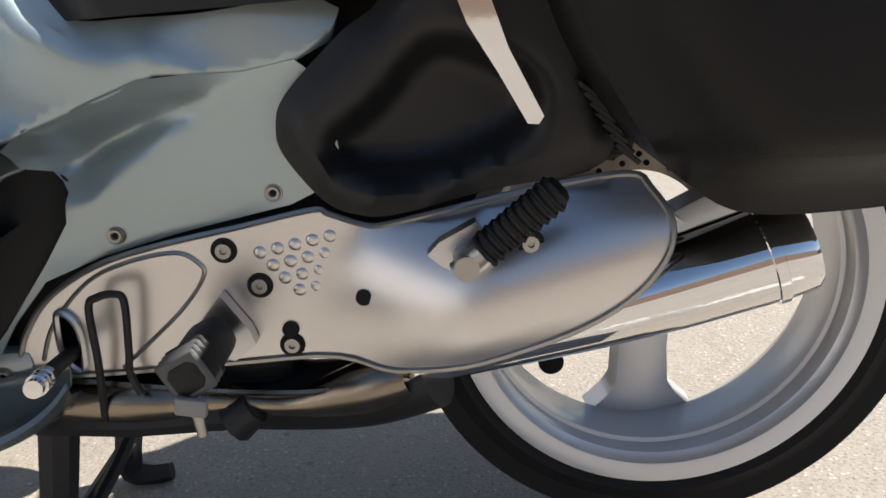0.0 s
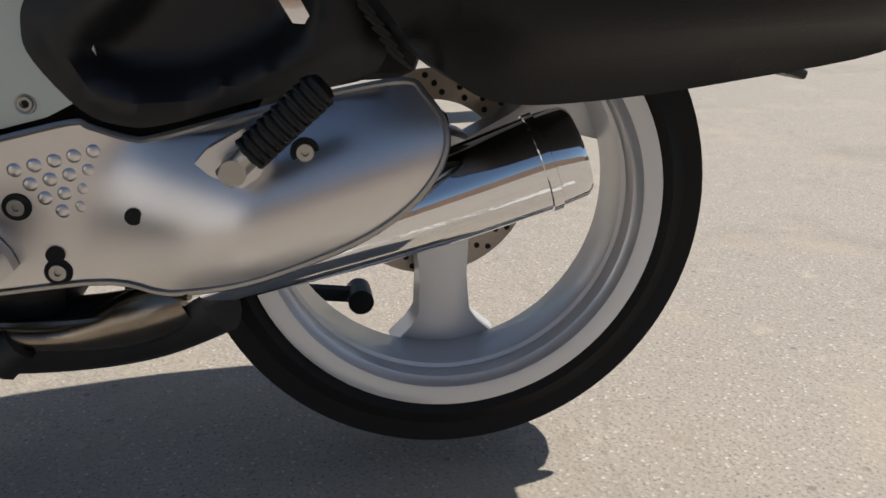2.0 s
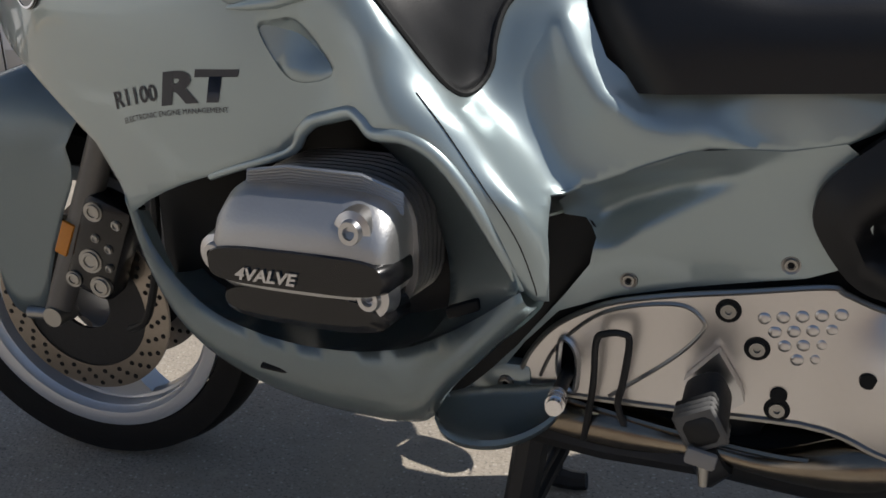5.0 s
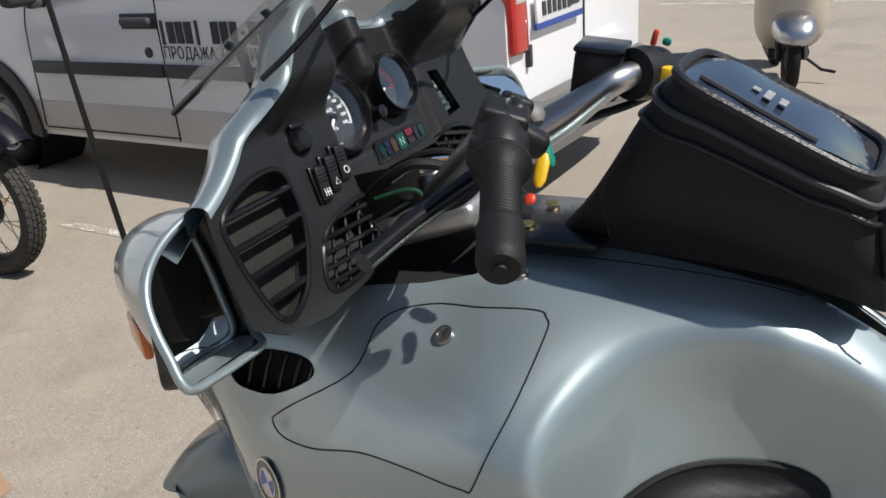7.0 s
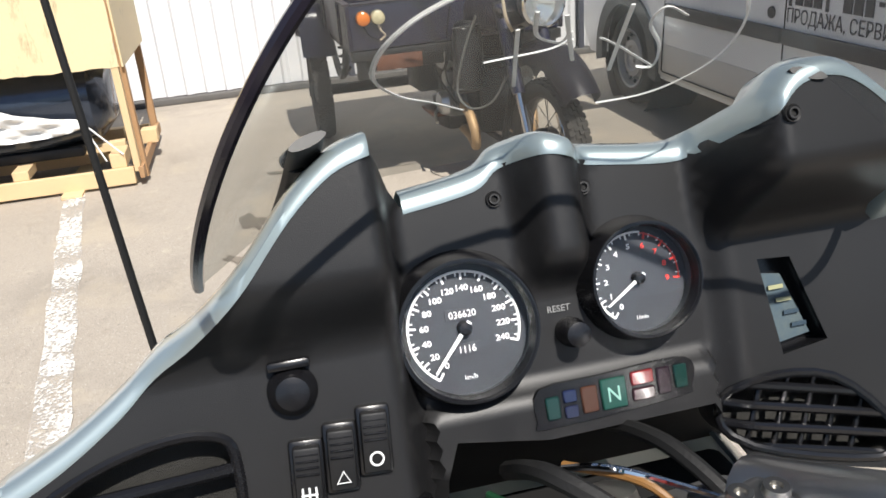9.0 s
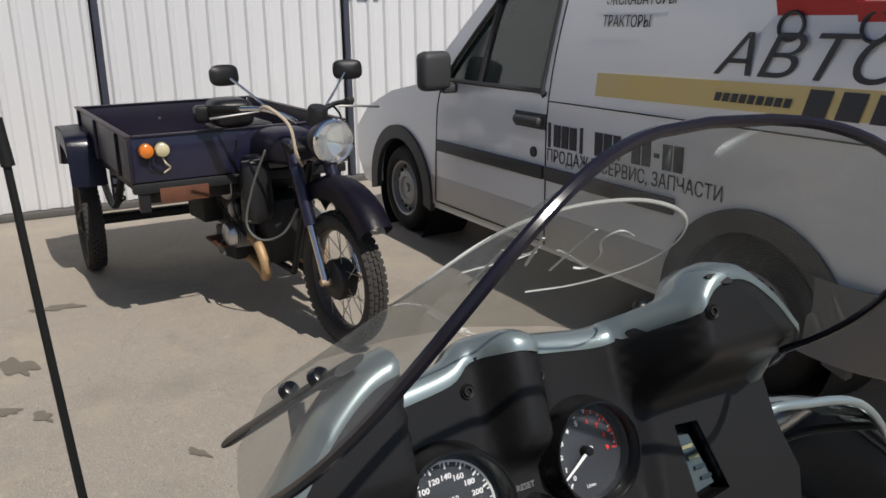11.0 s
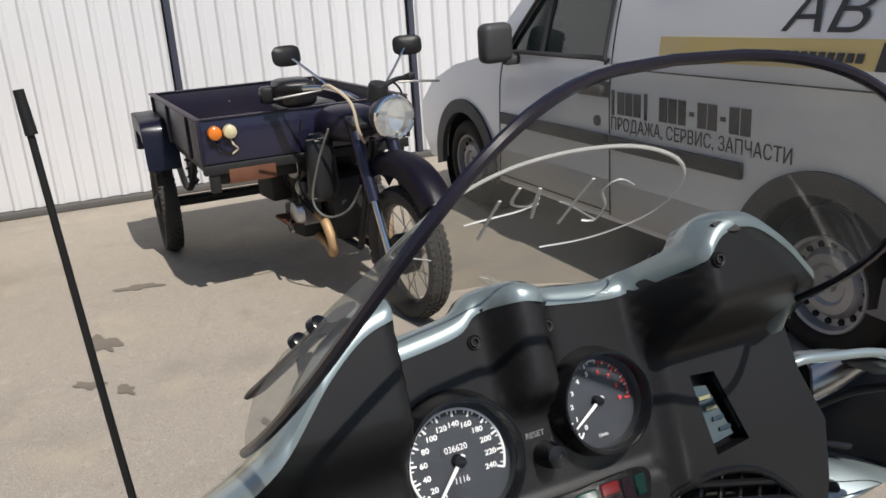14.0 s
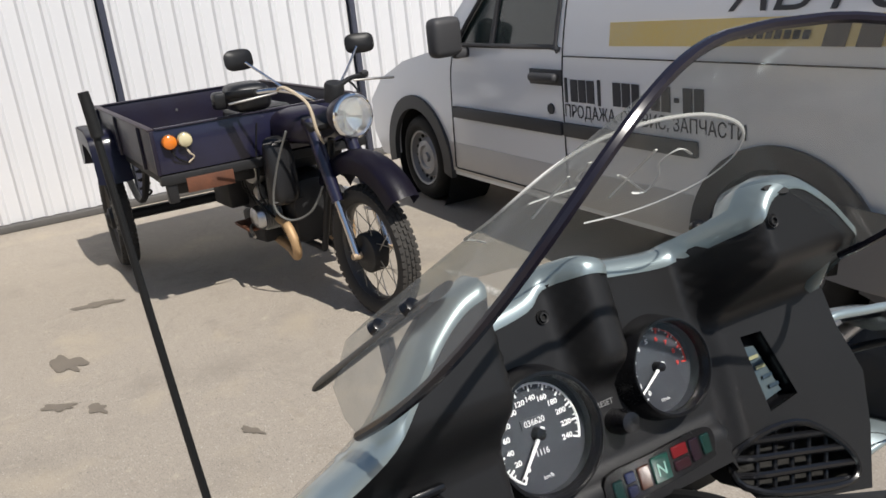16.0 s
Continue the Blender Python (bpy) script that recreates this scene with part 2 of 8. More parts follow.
# ---- the yard ----
def ground_material():
    m = mat("worn pale concrete paving", (0.350, 0.308, 0.255), 0.85, 0, 0.18, 0.5, 140, 0.8)
    nt = m.node_tree
    n, ln = nt.nodes, nt.links
    b = n["Principled BSDF"]
    src = b.inputs["Base Color"].links[0].from_socket
    tc = n.new("ShaderNodeTexCoord")

    def noise_of(scale, detail=4, rough=0.55):
        t = n.new("ShaderNodeTexNoise")
        t.inputs["Scale"].default_value, t.inputs["Detail"].default_value, t.inputs["Roughness"].default_value = scale, detail, rough
        ln.new(tc.outputs["Object"], t.inputs["Vector"])
        return t.outputs["Fac"]

    def ramp(sock, a, z):
        r = n.new("ShaderNodeMapRange")
        r.inputs["From Min"].default_value, r.inputs["From Max"].default_value = a, z
        ln.new(sock, r.inputs["Value"])
        return r.outputs[0]

    def over(base, fac, color, amount):
        k = n.new("ShaderNodeMath")
        k.operation = "MULTIPLY"
        k.inputs[1].default_value = amount
        ln.new(fac, k.inputs[0])
        x = n.new("ShaderNodeMix")
        x.data_type = "RGBA"
        ln.new(k.outputs[0], x.inputs[0])
        ln.new(base, x.inputs[6])
        x.inputs[7].default_value = (*color, 1)
        return x.outputs[2]

    v = n.new("ShaderNodeTexVoronoi")
    v.inputs["Scale"].default_value = 110
    ln.new(tc.outputs["Object"], v.inputs["Vector"])
    stones = ramp(v.outputs["Distance"], 0.34, 0.18)
    pick = n.new("ShaderNodeMath")
    pick.operation = "MULTIPLY"
    ln.new(stones, pick.inputs[0])
    ln.new(ramp(v.outputs["Color"], 0.45, 0.8), pick.inputs[1])
    c = over(src, pick.outputs[0], (0.62, 0.57, 0.50), 0.8)
    relief = n.new("ShaderNodeBump")
    relief.inputs["Strength"].default_value, relief.inputs["Distance"].default_value = 0.35, 0.003
    relief.invert = True
    ln.new(v.outputs["Distance"], relief.inputs["Height"])
    ln.new(b.inputs["Normal"].links[0].from_socket, relief.inputs["Normal"])
    ln.new(relief.outputs[0], b.inputs["Normal"])
    v2 = n.new("ShaderNodeTexVoronoi")
    v2.inputs["Scale"].default_value = 45
    ln.new(tc.outputs["Object"], v2.inputs["Vector"])
    chip = n.new("ShaderNodeMath")
    chip.operation = "MULTIPLY"
    ln.new(ramp(v2.outputs["Distance"], 0.30, 0.20), chip.inputs[0])
    ln.new(ramp(v2.outputs["Color"], 0.80, 0.86), chip.inputs[1])
    c = over(c, chip.outputs[0], (0.14, 0.125, 0.11), 0.55)
    c = over(c, ramp(noise_of(190, 3, 0.7), 0.54, 0.66), (0.11, 0.10, 0.09), 0.85)
    c = over(c, ramp(noise_of(38, 5, 0.7), 0.55, 0.72), (0.20, 0.175, 0.145), 0.45)
    c = over(c, ramp(noise_of(9, 6, 0.7), 0.58, 0.70), (0.26, 0.22, 0.17), 0.5)
    c = over(c, ramp(noise_of(14, 4, 0.6), 0.60, 0.72), (0.50, 0.44, 0.34), 0.4)
    crack = n.new("ShaderNodeTexVoronoi")
    crack.feature = "DISTANCE_TO_EDGE"
    crack.inputs["Scale"].default_value = 0.55
    warp = n.new("ShaderNodeVectorMath")
    warp.operation = "MULTIPLY_ADD"
    wob = n.new("ShaderNodeTexNoise")
    wob.inputs["Scale"].default_value, wob.inputs["Detail"].default_value = 3, 6
    ln.new(tc.outputs["Object"], wob.inputs["Vector"])
    ln.new(wob.outputs["Color"], warp.inputs[0])
    warp.inputs[1].default_value = (0.35, 0.35, 0)
    ln.new(tc.outputs["Object"], warp.inputs[2])
    ln.new(warp.outputs[0], crack.inputs["Vector"])
    c = over(c, ramp(crack.outputs["Distance"], 0.005, 0.001), (0.17, 0.15, 0.125), 0.18)
    c = over(c, ramp(noise_of(1.1, 6, 0.65), 0.52, 0.70), (0.21, 0.187, 0.157), 0.6)
    c = over(c, ramp(noise_of(2.3, 5), 0.56, 0.72), (0.43, 0.365, 0.27), 0.5)
    c = over(c, ramp(noise_of(0.8, 5), 0.66, 0.74), (0.33, 0.19, 0.10), 0.35)
    ln.new(c, b.inputs["Base Color"])
    return m


GROUND = ground_material()
bm = bmesh.new()
cuts = [-400, -60, -20, -12, -8, -6, -5, -4, -3, -2, -1, -0.5, 0, 0.5, 1, 2, 3, 4, 6, 10, 20, 60, 400]
net = [[bm.verts.new((x, y, 0)) for y in cuts] for x in cuts]
for i in range(len(cuts) - 1):
    for j in range(len(cuts) - 1):
        bm.faces.new((net[i][j], net[i + 1][j], net[i + 1][j + 1], net[i][j + 1]))
tagged(part("ground", bm, GROUND, None, "", False), "pale worn concrete yard with stains and fine gravel", "ground", kind="structure")

LINE = mat("worn white road paint", (0.66, 0.635, 0.585), 0.8, 0, 0.15, 9, 120, 0.5)
ln_n, ln_l = LINE.node_tree.nodes, LINE.node_tree.links
ln_tc, ln_a, ln_b, ln_m, ln_r = ln_n.new("ShaderNodeTexCoord"), ln_n.new("ShaderNodeTexNoise"), ln_n.new("ShaderNodeTexNoise"), ln_n.new("ShaderNodeMath"), ln_n.new("ShaderNodeMapRange")
ln_a.inputs["Scale"].default_value, ln_a.inputs["Detail"].default_value = 5, 6
ln_b.inputs["Scale"].default_value, ln_b.inputs["Detail"].default_value = 75, 4
ln_m.operation = "ADD"
ln_r.inputs["From Min"].default_value, ln_r.inputs["From Max"].default_value, ln_r.inputs["To Min"].default_value = 0.90, 1.12, 0.12
for src_n in (ln_a, ln_b):
    ln_l.new(ln_tc.outputs["Object"], src_n.inputs["Vector"])
ln_l.new(ln_a.outputs["Fac"], ln_m.inputs[0])
ln_l.new(ln_b.outputs["Fac"], ln_m.inputs[1])
ln_l.new(ln_m.outputs[0], ln_r.inputs["Value"])
ln_l.new(ln_r.outputs[0], ln_n["Principled BSDF"].inputs["Alpha"])
OIL = mat("dark oil stain", (0.17, 0.145, 0.115), 0.7, 0, 0.3, 8, 90, 0.2)
RUSTM = mat("rust stain", (0.32, 0.17, 0.09), 0.85, 0, 0.3, 12, 90, 0.2, tint=(0.33, 0.26, 0.19))


def blot(name, label, x, y, rx, ry, turn, material, z, seed):
    """A ragged flat stain that lies on the ground."""
    rnd = random.Random(seed)
    bm = bmesh.new()
    k = 40
    ph = [rnd.uniform(0, 6.28) for _ in range(6)]
    rim = []
    for i in range(k):
        a = 6.28319 * i / k
        r = 1 + sum(0.13 * math.sin((j + 2) * a + ph[j]) for j in range(6)) * 0.9
        rim.append(bm.verts.new(pose(x, y, z, 0, 0, turn) @ Vector((rx * r * math.cos(a), ry * r * math.sin(a), 0))))
    bm.faces.new(rim)
    return tagged(part(name, bm, material, None, "", False), label, "stain", kind="structure")


for i, (x, y, rx, ry, tn) in enumerate(((-4.82, -0.34, 0.13, 0.06, 20), (-4.35, -0.42, 0.07, 0.035, 50), (-4.22, -0.28, 0.06, 0.03, 10), (-5.6, -0.1, 0.12, 0.05, 80), (-3.6, 0.2, 0.05, 0.02, 30))):
    blot("oil_stain", "small dark oil stain soaked into the concrete", x, y, rx, ry, tn, OIL, 0.004, i)
for i, (x, y, rx, ry, tn) in enumerate(((-2.75, 0.02, 0.12, 0.045, 120), (-2.62, -0.05, 0.07, 0.03, 80), (-3.5, 1.3, 0.16, 0.03, 5), (-3.3, 1.22, 0.14, 0.02, 8))):
    blot("rust_stain", "orange rust stain on the concrete", x, y, rx, ry, tn, RUSTM, 0.005, 40 + i)
for a, b2, w in (((-5.75, -1.37, 0), (0.5, -0.50, 0), 0.13), ((-4.6, 1.64, 0), (-2.6, 1.68, 0), 0.07), ((-9, 10.6, 0), (6, 10.8, 0), 0.12)):
    a, b2 = Vector(a), Vector(b2)
    d = (b2 - a).normalized()
    s = Vector((-d.y, d.x, 0)) * w / 2
    bm = bmesh.new()
    rnd = random.Random(7)
    k = max(10, int((b2 - a).length / 0.12))
    L1, L2 = [], []
    for i in range(k + 1):
        p = a.lerp(b2, i / k) + Vector((0, 0, 0.006))
        L1.append(bm.verts.new(p + s * rnd.uniform(0.8, 1.1)))
        L2.append(bm.verts.new(p - s * rnd.uniform(0.8, 1.1)))
    for i in range(k):
        bm.faces.new((L1[i], L1[i + 1], L2[i + 1], L2[i]))
    tagged(part("parking_line", bm, LINE, None, "", False), "worn white parking line painted on the concrete", "line", kind="structure")

# ---- corrugated wall ----
WALLP = mat("off-white coated steel sheet", (0.66, 0.66, 0.67), 0.45, 0.0, 0.05, 1.5, 90, 0.05)
WALLX = -8.05
wall = tagged(new("wall_yard"), "off-white corrugated steel wall of a shed", "wall", kind="structure")
SHEETW, PITCH = 2.15, 0.165


def wall_sheet():
    bm = bmesh.new()
    prof = []
    for i in range(13):
        y = i * PITCH
        prof += [(y, 0), (y + 0.035, 0), (y + 0.055, 0.022), (y + 0.09, 0.022), (y + 0.11, 0)]
    prof = [p for p in prof if p[0] <= SHEETW - 0.004]
    lo = [bm.verts.new((x, y, 0.06)) for y, x in prof]
    hi = [bm.verts.new((x, y, 3.6)) for y, x in prof]
    for i in range(len(prof) - 1):
        bm.faces.new((lo[i], lo[i + 1], hi[i + 1], hi[i]))
    return bm


first = part("panel", wall_sheet(), WALLP, wall, "", False)
first.location = (WALLX, 0.62 - 2 * SHEETW, 0)
for i in range(-6, 14):
    if i != -2:
        o = first.copy()
        scene.collection.objects.link(o)
        o.location = (WALLX, 0.62 + i * SHEETW, 0)
SEAM = mat("dark painted drainpipe", (0.05, 0.055, 0.08), 0.5, 0, 0.2, 4, 80, 0.1)
for y in (0.60, 2.75, -3.7, 4.9, 7.05):
    bm = bmesh.new()
    box(bm, (0.035, 0.05, 3.55), (WALLX + 0.035, y, 1.80), bevel=0.004)
    part("post", bm, SEAM, wall, "dark blue seam post")
bm = bmesh.new()
box(bm, (0.2, 60, 3.7), (WALLX - 0.12, 8, 1.85))
part("backing", bm, SEAM, wall)
bm = bmesh.new()
box(bm, (0.10, 60, 0.055), (WALLX + 0.03, 8, 0.0275), bevel=0.01)
part("plinth", bm, mat("dark plinth", (0.10, 0.095, 0.09), 0.9, 0, 0.3, 4, 60, 0.3), wall)
bm = bmesh.new()
box(bm, (0.004, 0.30, 0.21), (WALLX + 0.026, 2.95, 1.80))
tagged(part("paper_notice", bm, mat("white paper", (0.78, 0.78, 0.76), 0.8, 0, 0.03, 5, 60, 0)), "white paper notice fixed to the steel wall", "notice")


# added plain walls on the sides never looked at, for reflections and bounced light
REFLW = mat("red-brown wall for reflections", (0.42, 0.30, 0.22), 0.9, 0, 0.3, 0.6, 14, 0.3, tint=(0.30, 0.20, 0.14))
for nm, size, at in (("added_wall_south", (70, 0.3, 4.2), (0, -19, 2.1)), ("added_wall_east", (0.3, 60, 3.6), (30, 8, 1.8))):
    bm = bmesh.new()
    box(bm, size, at)
    tagged(part(nm, bm, REFLW, None, "", False), "added plain red-brown wall, out of view, for reflections", "wall", kind="structure")

# ---- delivery van ----
VANP = mat("white van paint", (0.80, 0.81, 0.83), 0.22, 0, 0.03, 2, 200, 0.01, coat=0.6)
VANK = mat("grey black moulded plastic", (0.045, 0.045, 0.048), 0.6, 0, 0.2, 5, 250, 0.2)
BUMP = mat("faded grey bumper plastic", (0.14, 0.135, 0.13), 0.65, 0, 0.25, 3, 200, 0.2)
GLASS_D = mat("dark window glass", (0.03, 0.045, 0.04), 0.06, 0, 0.15, 3, 50, 0, spec=0.8)
INK = mat("black vinyl lettering", (0.035, 0.037, 0.045), 0.5, 0, 0.1, 5, 60, 0)
YELLOW = mat("faded yellow vinyl stripe", (0.72, 0.50, 0.09), 0.5, 0, 0.15, 3, 60, 0, tint=(0.66, 0.58, 0.38))
REDV = mat("red vinyl", (0.45, 0.03, 0.03), 0.5, 0, 0.1, 3, 60, 0)
TAILM = mat("red lamp lens", (0.48, 0.02, 0.015), 0.12, 0, 0.3, 20, 300, 0.3, coat=0.8)
LENSW = mat("clear lamp lens", (0.60, 0.58, 0.55), 0.15, 0, 0.2, 20, 300, 0.3, coat=0.8)
WHEELG = mat("grey steel wheel", (0.30, 0.30, 0.31), 0.5, 0.5, 0.3, 8, 120, 0.1)
DIRT = mat("dusty lower van paint", (0.56, 0.54, 0.51), 0.5, 0, 0.12, 3, 120, 0.1)
VY = 2.30
van = thing("delivery_van", "white panel van with black lettering and a dusty lower body", "van")


def van_width(z):
    return 0 if z < 0.95 else 0.16 * ((z - 0.95) / 0.9) ** 1.6


def van_skin(bm, line, far=False, step=0.12, holes=(), off=0.0):
    sheet(bm, line, lambda u, v: Vector((u, VY - off + van_width(v) + 0.02 * ((v - 0.75) / 0.5) ** 2 * (v < 0.75), v)), 0.03, step, holes)


arch_f = [(-6.08 + 0.40 * math.cos(a), 0.30 + 0.40 * math.sin(a)) for a in np.linspace(0.0, math.pi, 14)]
arch_r = [(-2.93 + 0.40 * math.cos(a), 0.30 + 0.40 * math.sin(a)) for a in np.linspace(0.0, math.pi, 14)]
outline = [(-2.20, 0.30), (-2.20, 0.95), (-2.26, 1.80), (-2.40, 1.86), (-4.2, 1.88), (-4.75, 1.84), (-5.05, 1.68), (-5.75, 1.10), (-6.2, 1.02), (-6.6, 0.88), (-6.83, 0.70), (-6.85, 0.45), (-6.75, 0.28)]
outline += [(-6.48, 0.27)] + arch_f[::-1][0:] + [(-5.66, 0.27), (-3.35, 0.27)] + arch_r[::-1] + [(-2.5, 0.27)]
window = spline([(x, z, 0) for x, z in ((-5.42, 1.15), (-5.36, 1.145), (-4.42, 1.145), (-4.38, 1.16), (-4.34, 1.62), (-4.38, 1.68), (-4.85, 1.66), (-4.97, 1.58))], 3, True)
bm = bmesh.new()
van_skin(bm, outline, holes=(window,))
part("body_side", bm, VANP, van, angle=25)
bm = bmesh.new()
sheet(bm, window, lambda u, v: Vector((u, VY + 0.018 + van_width(v), v)), 0.004, 0.2)
pane = part("side_window", bm, GLASS_D, van, "dark side window")
bm = bmesh.new()
tube(bm, [(p.x, VY - 0.004 + van_width(p.y), p.y) for p in window], 0.014, 6, True)
tube(bm, [(-5.02, VY + 0.01 + van_width(1.15), 1.15), (-4.93, VY + 0.01 + van_width(1.6), 1.6)], 0.02, 6)
part("window_seal", bm, VANK, van)
# far side, roof, bonnet, tail as one closed hull
bm = bmesh.new()
prof = [(-2.20, 0.30), (-2.20, 0.95), (-2.26, 1.80), (-2.40, 1.86), (-4.2, 1.88), (-4.75, 1.84), (-5.05, 1.68), (-5.75, 1.10), (-6.2, 1.02), (-6.6, 0.88), (-6.83, 0.70), (-6.85, 0.45), (-6.75, 0.28)]
rows_y = [VY + 0.03, VY + 0.5, VY + 0.9, VY + 1.3, VY + 1.77]
grid = []
for x, z in prof:
    w = van_width(z)
    grid.append([bm.verts.new((x + (0.10 * (abs(k - 2) / 2) ** 2 if x < -6 else 0), min(max(y, VY + 0.01 + w), VY + 1.79 - w), z + (0.03 if 0 < k < 4 and z > 1.0 else 0))) for k, y in enumerate(rows_y)])
for i in range(len(prof) - 1):
    for j in range(4):
        bm.faces.new((grid[i][j], grid[i][j + 1], grid[i + 1][j + 1], grid[i + 1][j]))
bm.faces.new([g[4] for g in grid])
part("hull", bm, VANP, van, angle=30)
bm = bmesh.new()
a, b2 = Vector((-5.07, 0, 1.685)), Vector((-5.73, 0, 1.13))
q4 = [bm.verts.new((p.x - 0.02, y, p.z + 0.03)) for p, y in ((a, VY + 0.22), (a, VY + 1.58), (b2, VY + 1.70), (b2, VY + 0.10))]
bm.faces.new(q4)
part("windscreen", bm, GLASS_D, van)
# wheel-arch mouldings, side strip, sill dirt band
for cx in (-6.08, -2.93):
    bm = bmesh.new()
    inner = [(cx + 0.375 * math.cos(t), 0.315 + 0.375 * math.sin(t)) for t in np.linspace(-0.12, math.pi + 0.12, 24)]
    outer = [(cx + 0.48 * math.cos(t), 0.315 + 0.47 * math.sin(t)) for t in np.linspace(math.pi + 0.15, -0.15, 24)]
    sheet(bm, inner + outer, lambda u, v: Vector((u, VY - 0.018, v)), 0.04, 0.3)
    part("wheel_arch", bm, VANK, van)
    # near-black drum: the shade inside the arch as colour
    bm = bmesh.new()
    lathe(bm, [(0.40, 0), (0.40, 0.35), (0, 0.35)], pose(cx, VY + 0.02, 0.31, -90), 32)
    part("wheel_well_shade", bm, HOLE, van)
for x0, x1 in ((-5.50, -4.33), (-4.31, -3.36)):
    bm = bmesh.new()
    box(bm, (x1 - x0, 0.025, 0.075), ((x0 + x1) / 2, VY - 0.012, 0.715), bevel=0.008)
    part("rubbing_strip", bm, VANK, van)
for x0, x1 in ((-5.63, -4.33), (-4.31, -3.40)):
    bm = bmesh.new()
    box(bm, (x1 - x0, 0.012, 0.20), ((x0 + x1) / 2, VY + 0.008, 0.40), bevel=0.004)
    part("door_sill", bm, DIRT, van, "dusty painted sill")
bm = bmesh.new()
for pts in (((-4.32, 0.31), (-4.32, 1.1), (-4.28, 1.72)), ((-5.56, 0.33), (-5.52, 0.9), (-5.46, 1.12))):
    tube(bm, [(p.x, VY - 0.001 + van_width(p.y), p.y) for p in spline([(x, z, 0) for x, z in pts], 6)], 0.004, 5)
tube(bm, [(-5.55, VY - 0.001, 0.325), (-4.32, VY - 0.001, 0.325)], 0.004, 5)
tube(bm, [(-4.30, VY + 0.0, 1.10), (-2.4, VY + 0.0, 1.10)], 0.0035, 5)
part("panel_gap", bm, HOLE, van)
bm = bmesh.new()
box(bm, (0.24, 0.05, 0.05), (-4.47, VY - 0.02, 0.985), bevel=0.02, seg=3)
box(bm, (0.30, 0.012, 0.085), (-4.47, VY + 0.003, 0.985), bevel=0.03, seg=3)
part("door_handle", bm, VANK, van, "black door handle")
bm = bmesh.new()
lathe(bm, [(0, 0.01), (0.028, 0.008), (0.03, 0)], pose(-4.43, VY - 0.002, 0.815, 90), 20)
part("door_lock", bm, VANK, van)
bm = bmesh.new()
box(bm, (0.12, 0.22, 0.24), (-5.30, VY - 0.14, 1.21), (0, 0, 8), bevel=0.045, seg=3)
box(bm, (0.07, 0.14, 0.06), (-5.30, VY - 0.02, 1.10), bevel=0.02)
part("wing_mirror", bm, VANK, van, "black wing mirror")


def van_wheel(cx):
    bm = bmesh.new()
    m = pose(cx, VY + 0.04, 0.318, 90)
    lathe(bm, [(0.20, 0.0), (0.215, 0.02), (0.25, 0.03), (0.295, 0.015), (0.317, -0.02), (0.317, -0.16), (0.29, -0.18), (0.2, -0.17)], m, 56)
    ty = part("tyre", bm, TYRE, van)
    bm = bmesh.new()
    lathe(bm, [(0.205, 0.01), (0.20, 0.018), (0.187, 0.012), (0.18, -0.03), (0.15, -0.035), (0.125, -0.005), (0.09, 0.0), (0.075, -0.015), (0.03, -0.018), (0, -0.018)], m, 48)
    rim = part("rim", bm, WHEELG, van, "grey steel wheel disc")
    for i in range(16):
        a = 6.28319 * i / 16
        bm = bmesh.new()
        lathe(bm, [(0, 0.004), (0.013, 0.003), (0.015, -0.01)], m @ pose(0.163 * math.cos(a), 0.163 * math.sin(a), -0.026), 10)
        part("slot", bm, HOLE, rim)
    bm = bmesh.new()
    lathe(bm, [(0, 0.012), (0.03, 0.010), (0.036, -0.01)], m @ pose(0, 0, -0.01), 20)
    part("hub", bm, WHEELG, rim)


van_wheel(-6.08)
van_wheel(-2.93)
# tail: bumper, lamp, number plate, doors
bm = bmesh.new()
bp = spline([(x, y, 0) for x, y in ((-2.62, VY - 0.02), (-2.35, VY - 0.03), (-2.15, VY + 0.08), (-2.10, VY + 0.35), (-2.09, VY + 0.9), (-2.10, VY + 1.45), (-2.15, VY + 1.72), (-2.4, VY + 1.82))], 6)
tops = []
for x, y in [(p[0], p[1]) for p in [tuple(v) for v in bp]]:
    tops.append([bm.verts.new((x + dx, y, z)) for dx, z in ((-0.10, 0.60), (-0.01, 0.60), (0.0, 0.57), (0.0, 0.46), (-0.02, 0.44), (-0.03, 0.32), (-0.10, 0.29))])
for A, B in zip(tops, tops[1:]):
    for k in range(6):
        bm.faces.new((A[k], A[k + 1], B[k + 1], B[k]))
part("rear_bumper", bm, BUMP, van, "faded grey rear bumper")
bm = bmesh.new()
box(bm, (0.09, 0.16, 0.50), (-2.215, VY + 0.095, 1.07), (0, -2, 0), bevel=0.03, seg=3)
lamp = part("tail_lamp", bm, TAILM, van, "red tail lamp")
bm = bmesh.new()
box(bm, (0.03, 0.10, 0.13), (-2.18, VY + 0.095, 1.10), (0, -2, 0), bevel=0.012)
part("reverse_lens", bm, LENSW, lamp)
bm = bmesh.new()
box(bm, (0.012, 0.52, 0.115), (-2.178, VY + 0.52, 0.985), (0, -3, 0), bevel=0.004)
npl = part("number_plate", bm, mat("white plate", (0.75, 0.75, 0.74), 0.4, 0, 0.03, 5, 60, 0), van, "white registration plate")
for k in range(6):
    bm = bmesh.new()
    box(bm, (0.004, 0.038, 0.06), (-2.169, VY + 0.335 + k * 0.058, 0.988), (0, -3, 0))
    part("plate_bar", bm, INK, npl)
bm = bmesh.new()
box(bm, (0.004, 0.10, 0.055), (-2.169, VY + 0.70, 0.992), (0, -3, 0))
part("plate_region", bm, INK, npl)
bm = bmesh.new()
box(bm, (0.016, 0.55, 0.028), (-2.175, VY + 0.52, 0.915), (0, -3, 0))
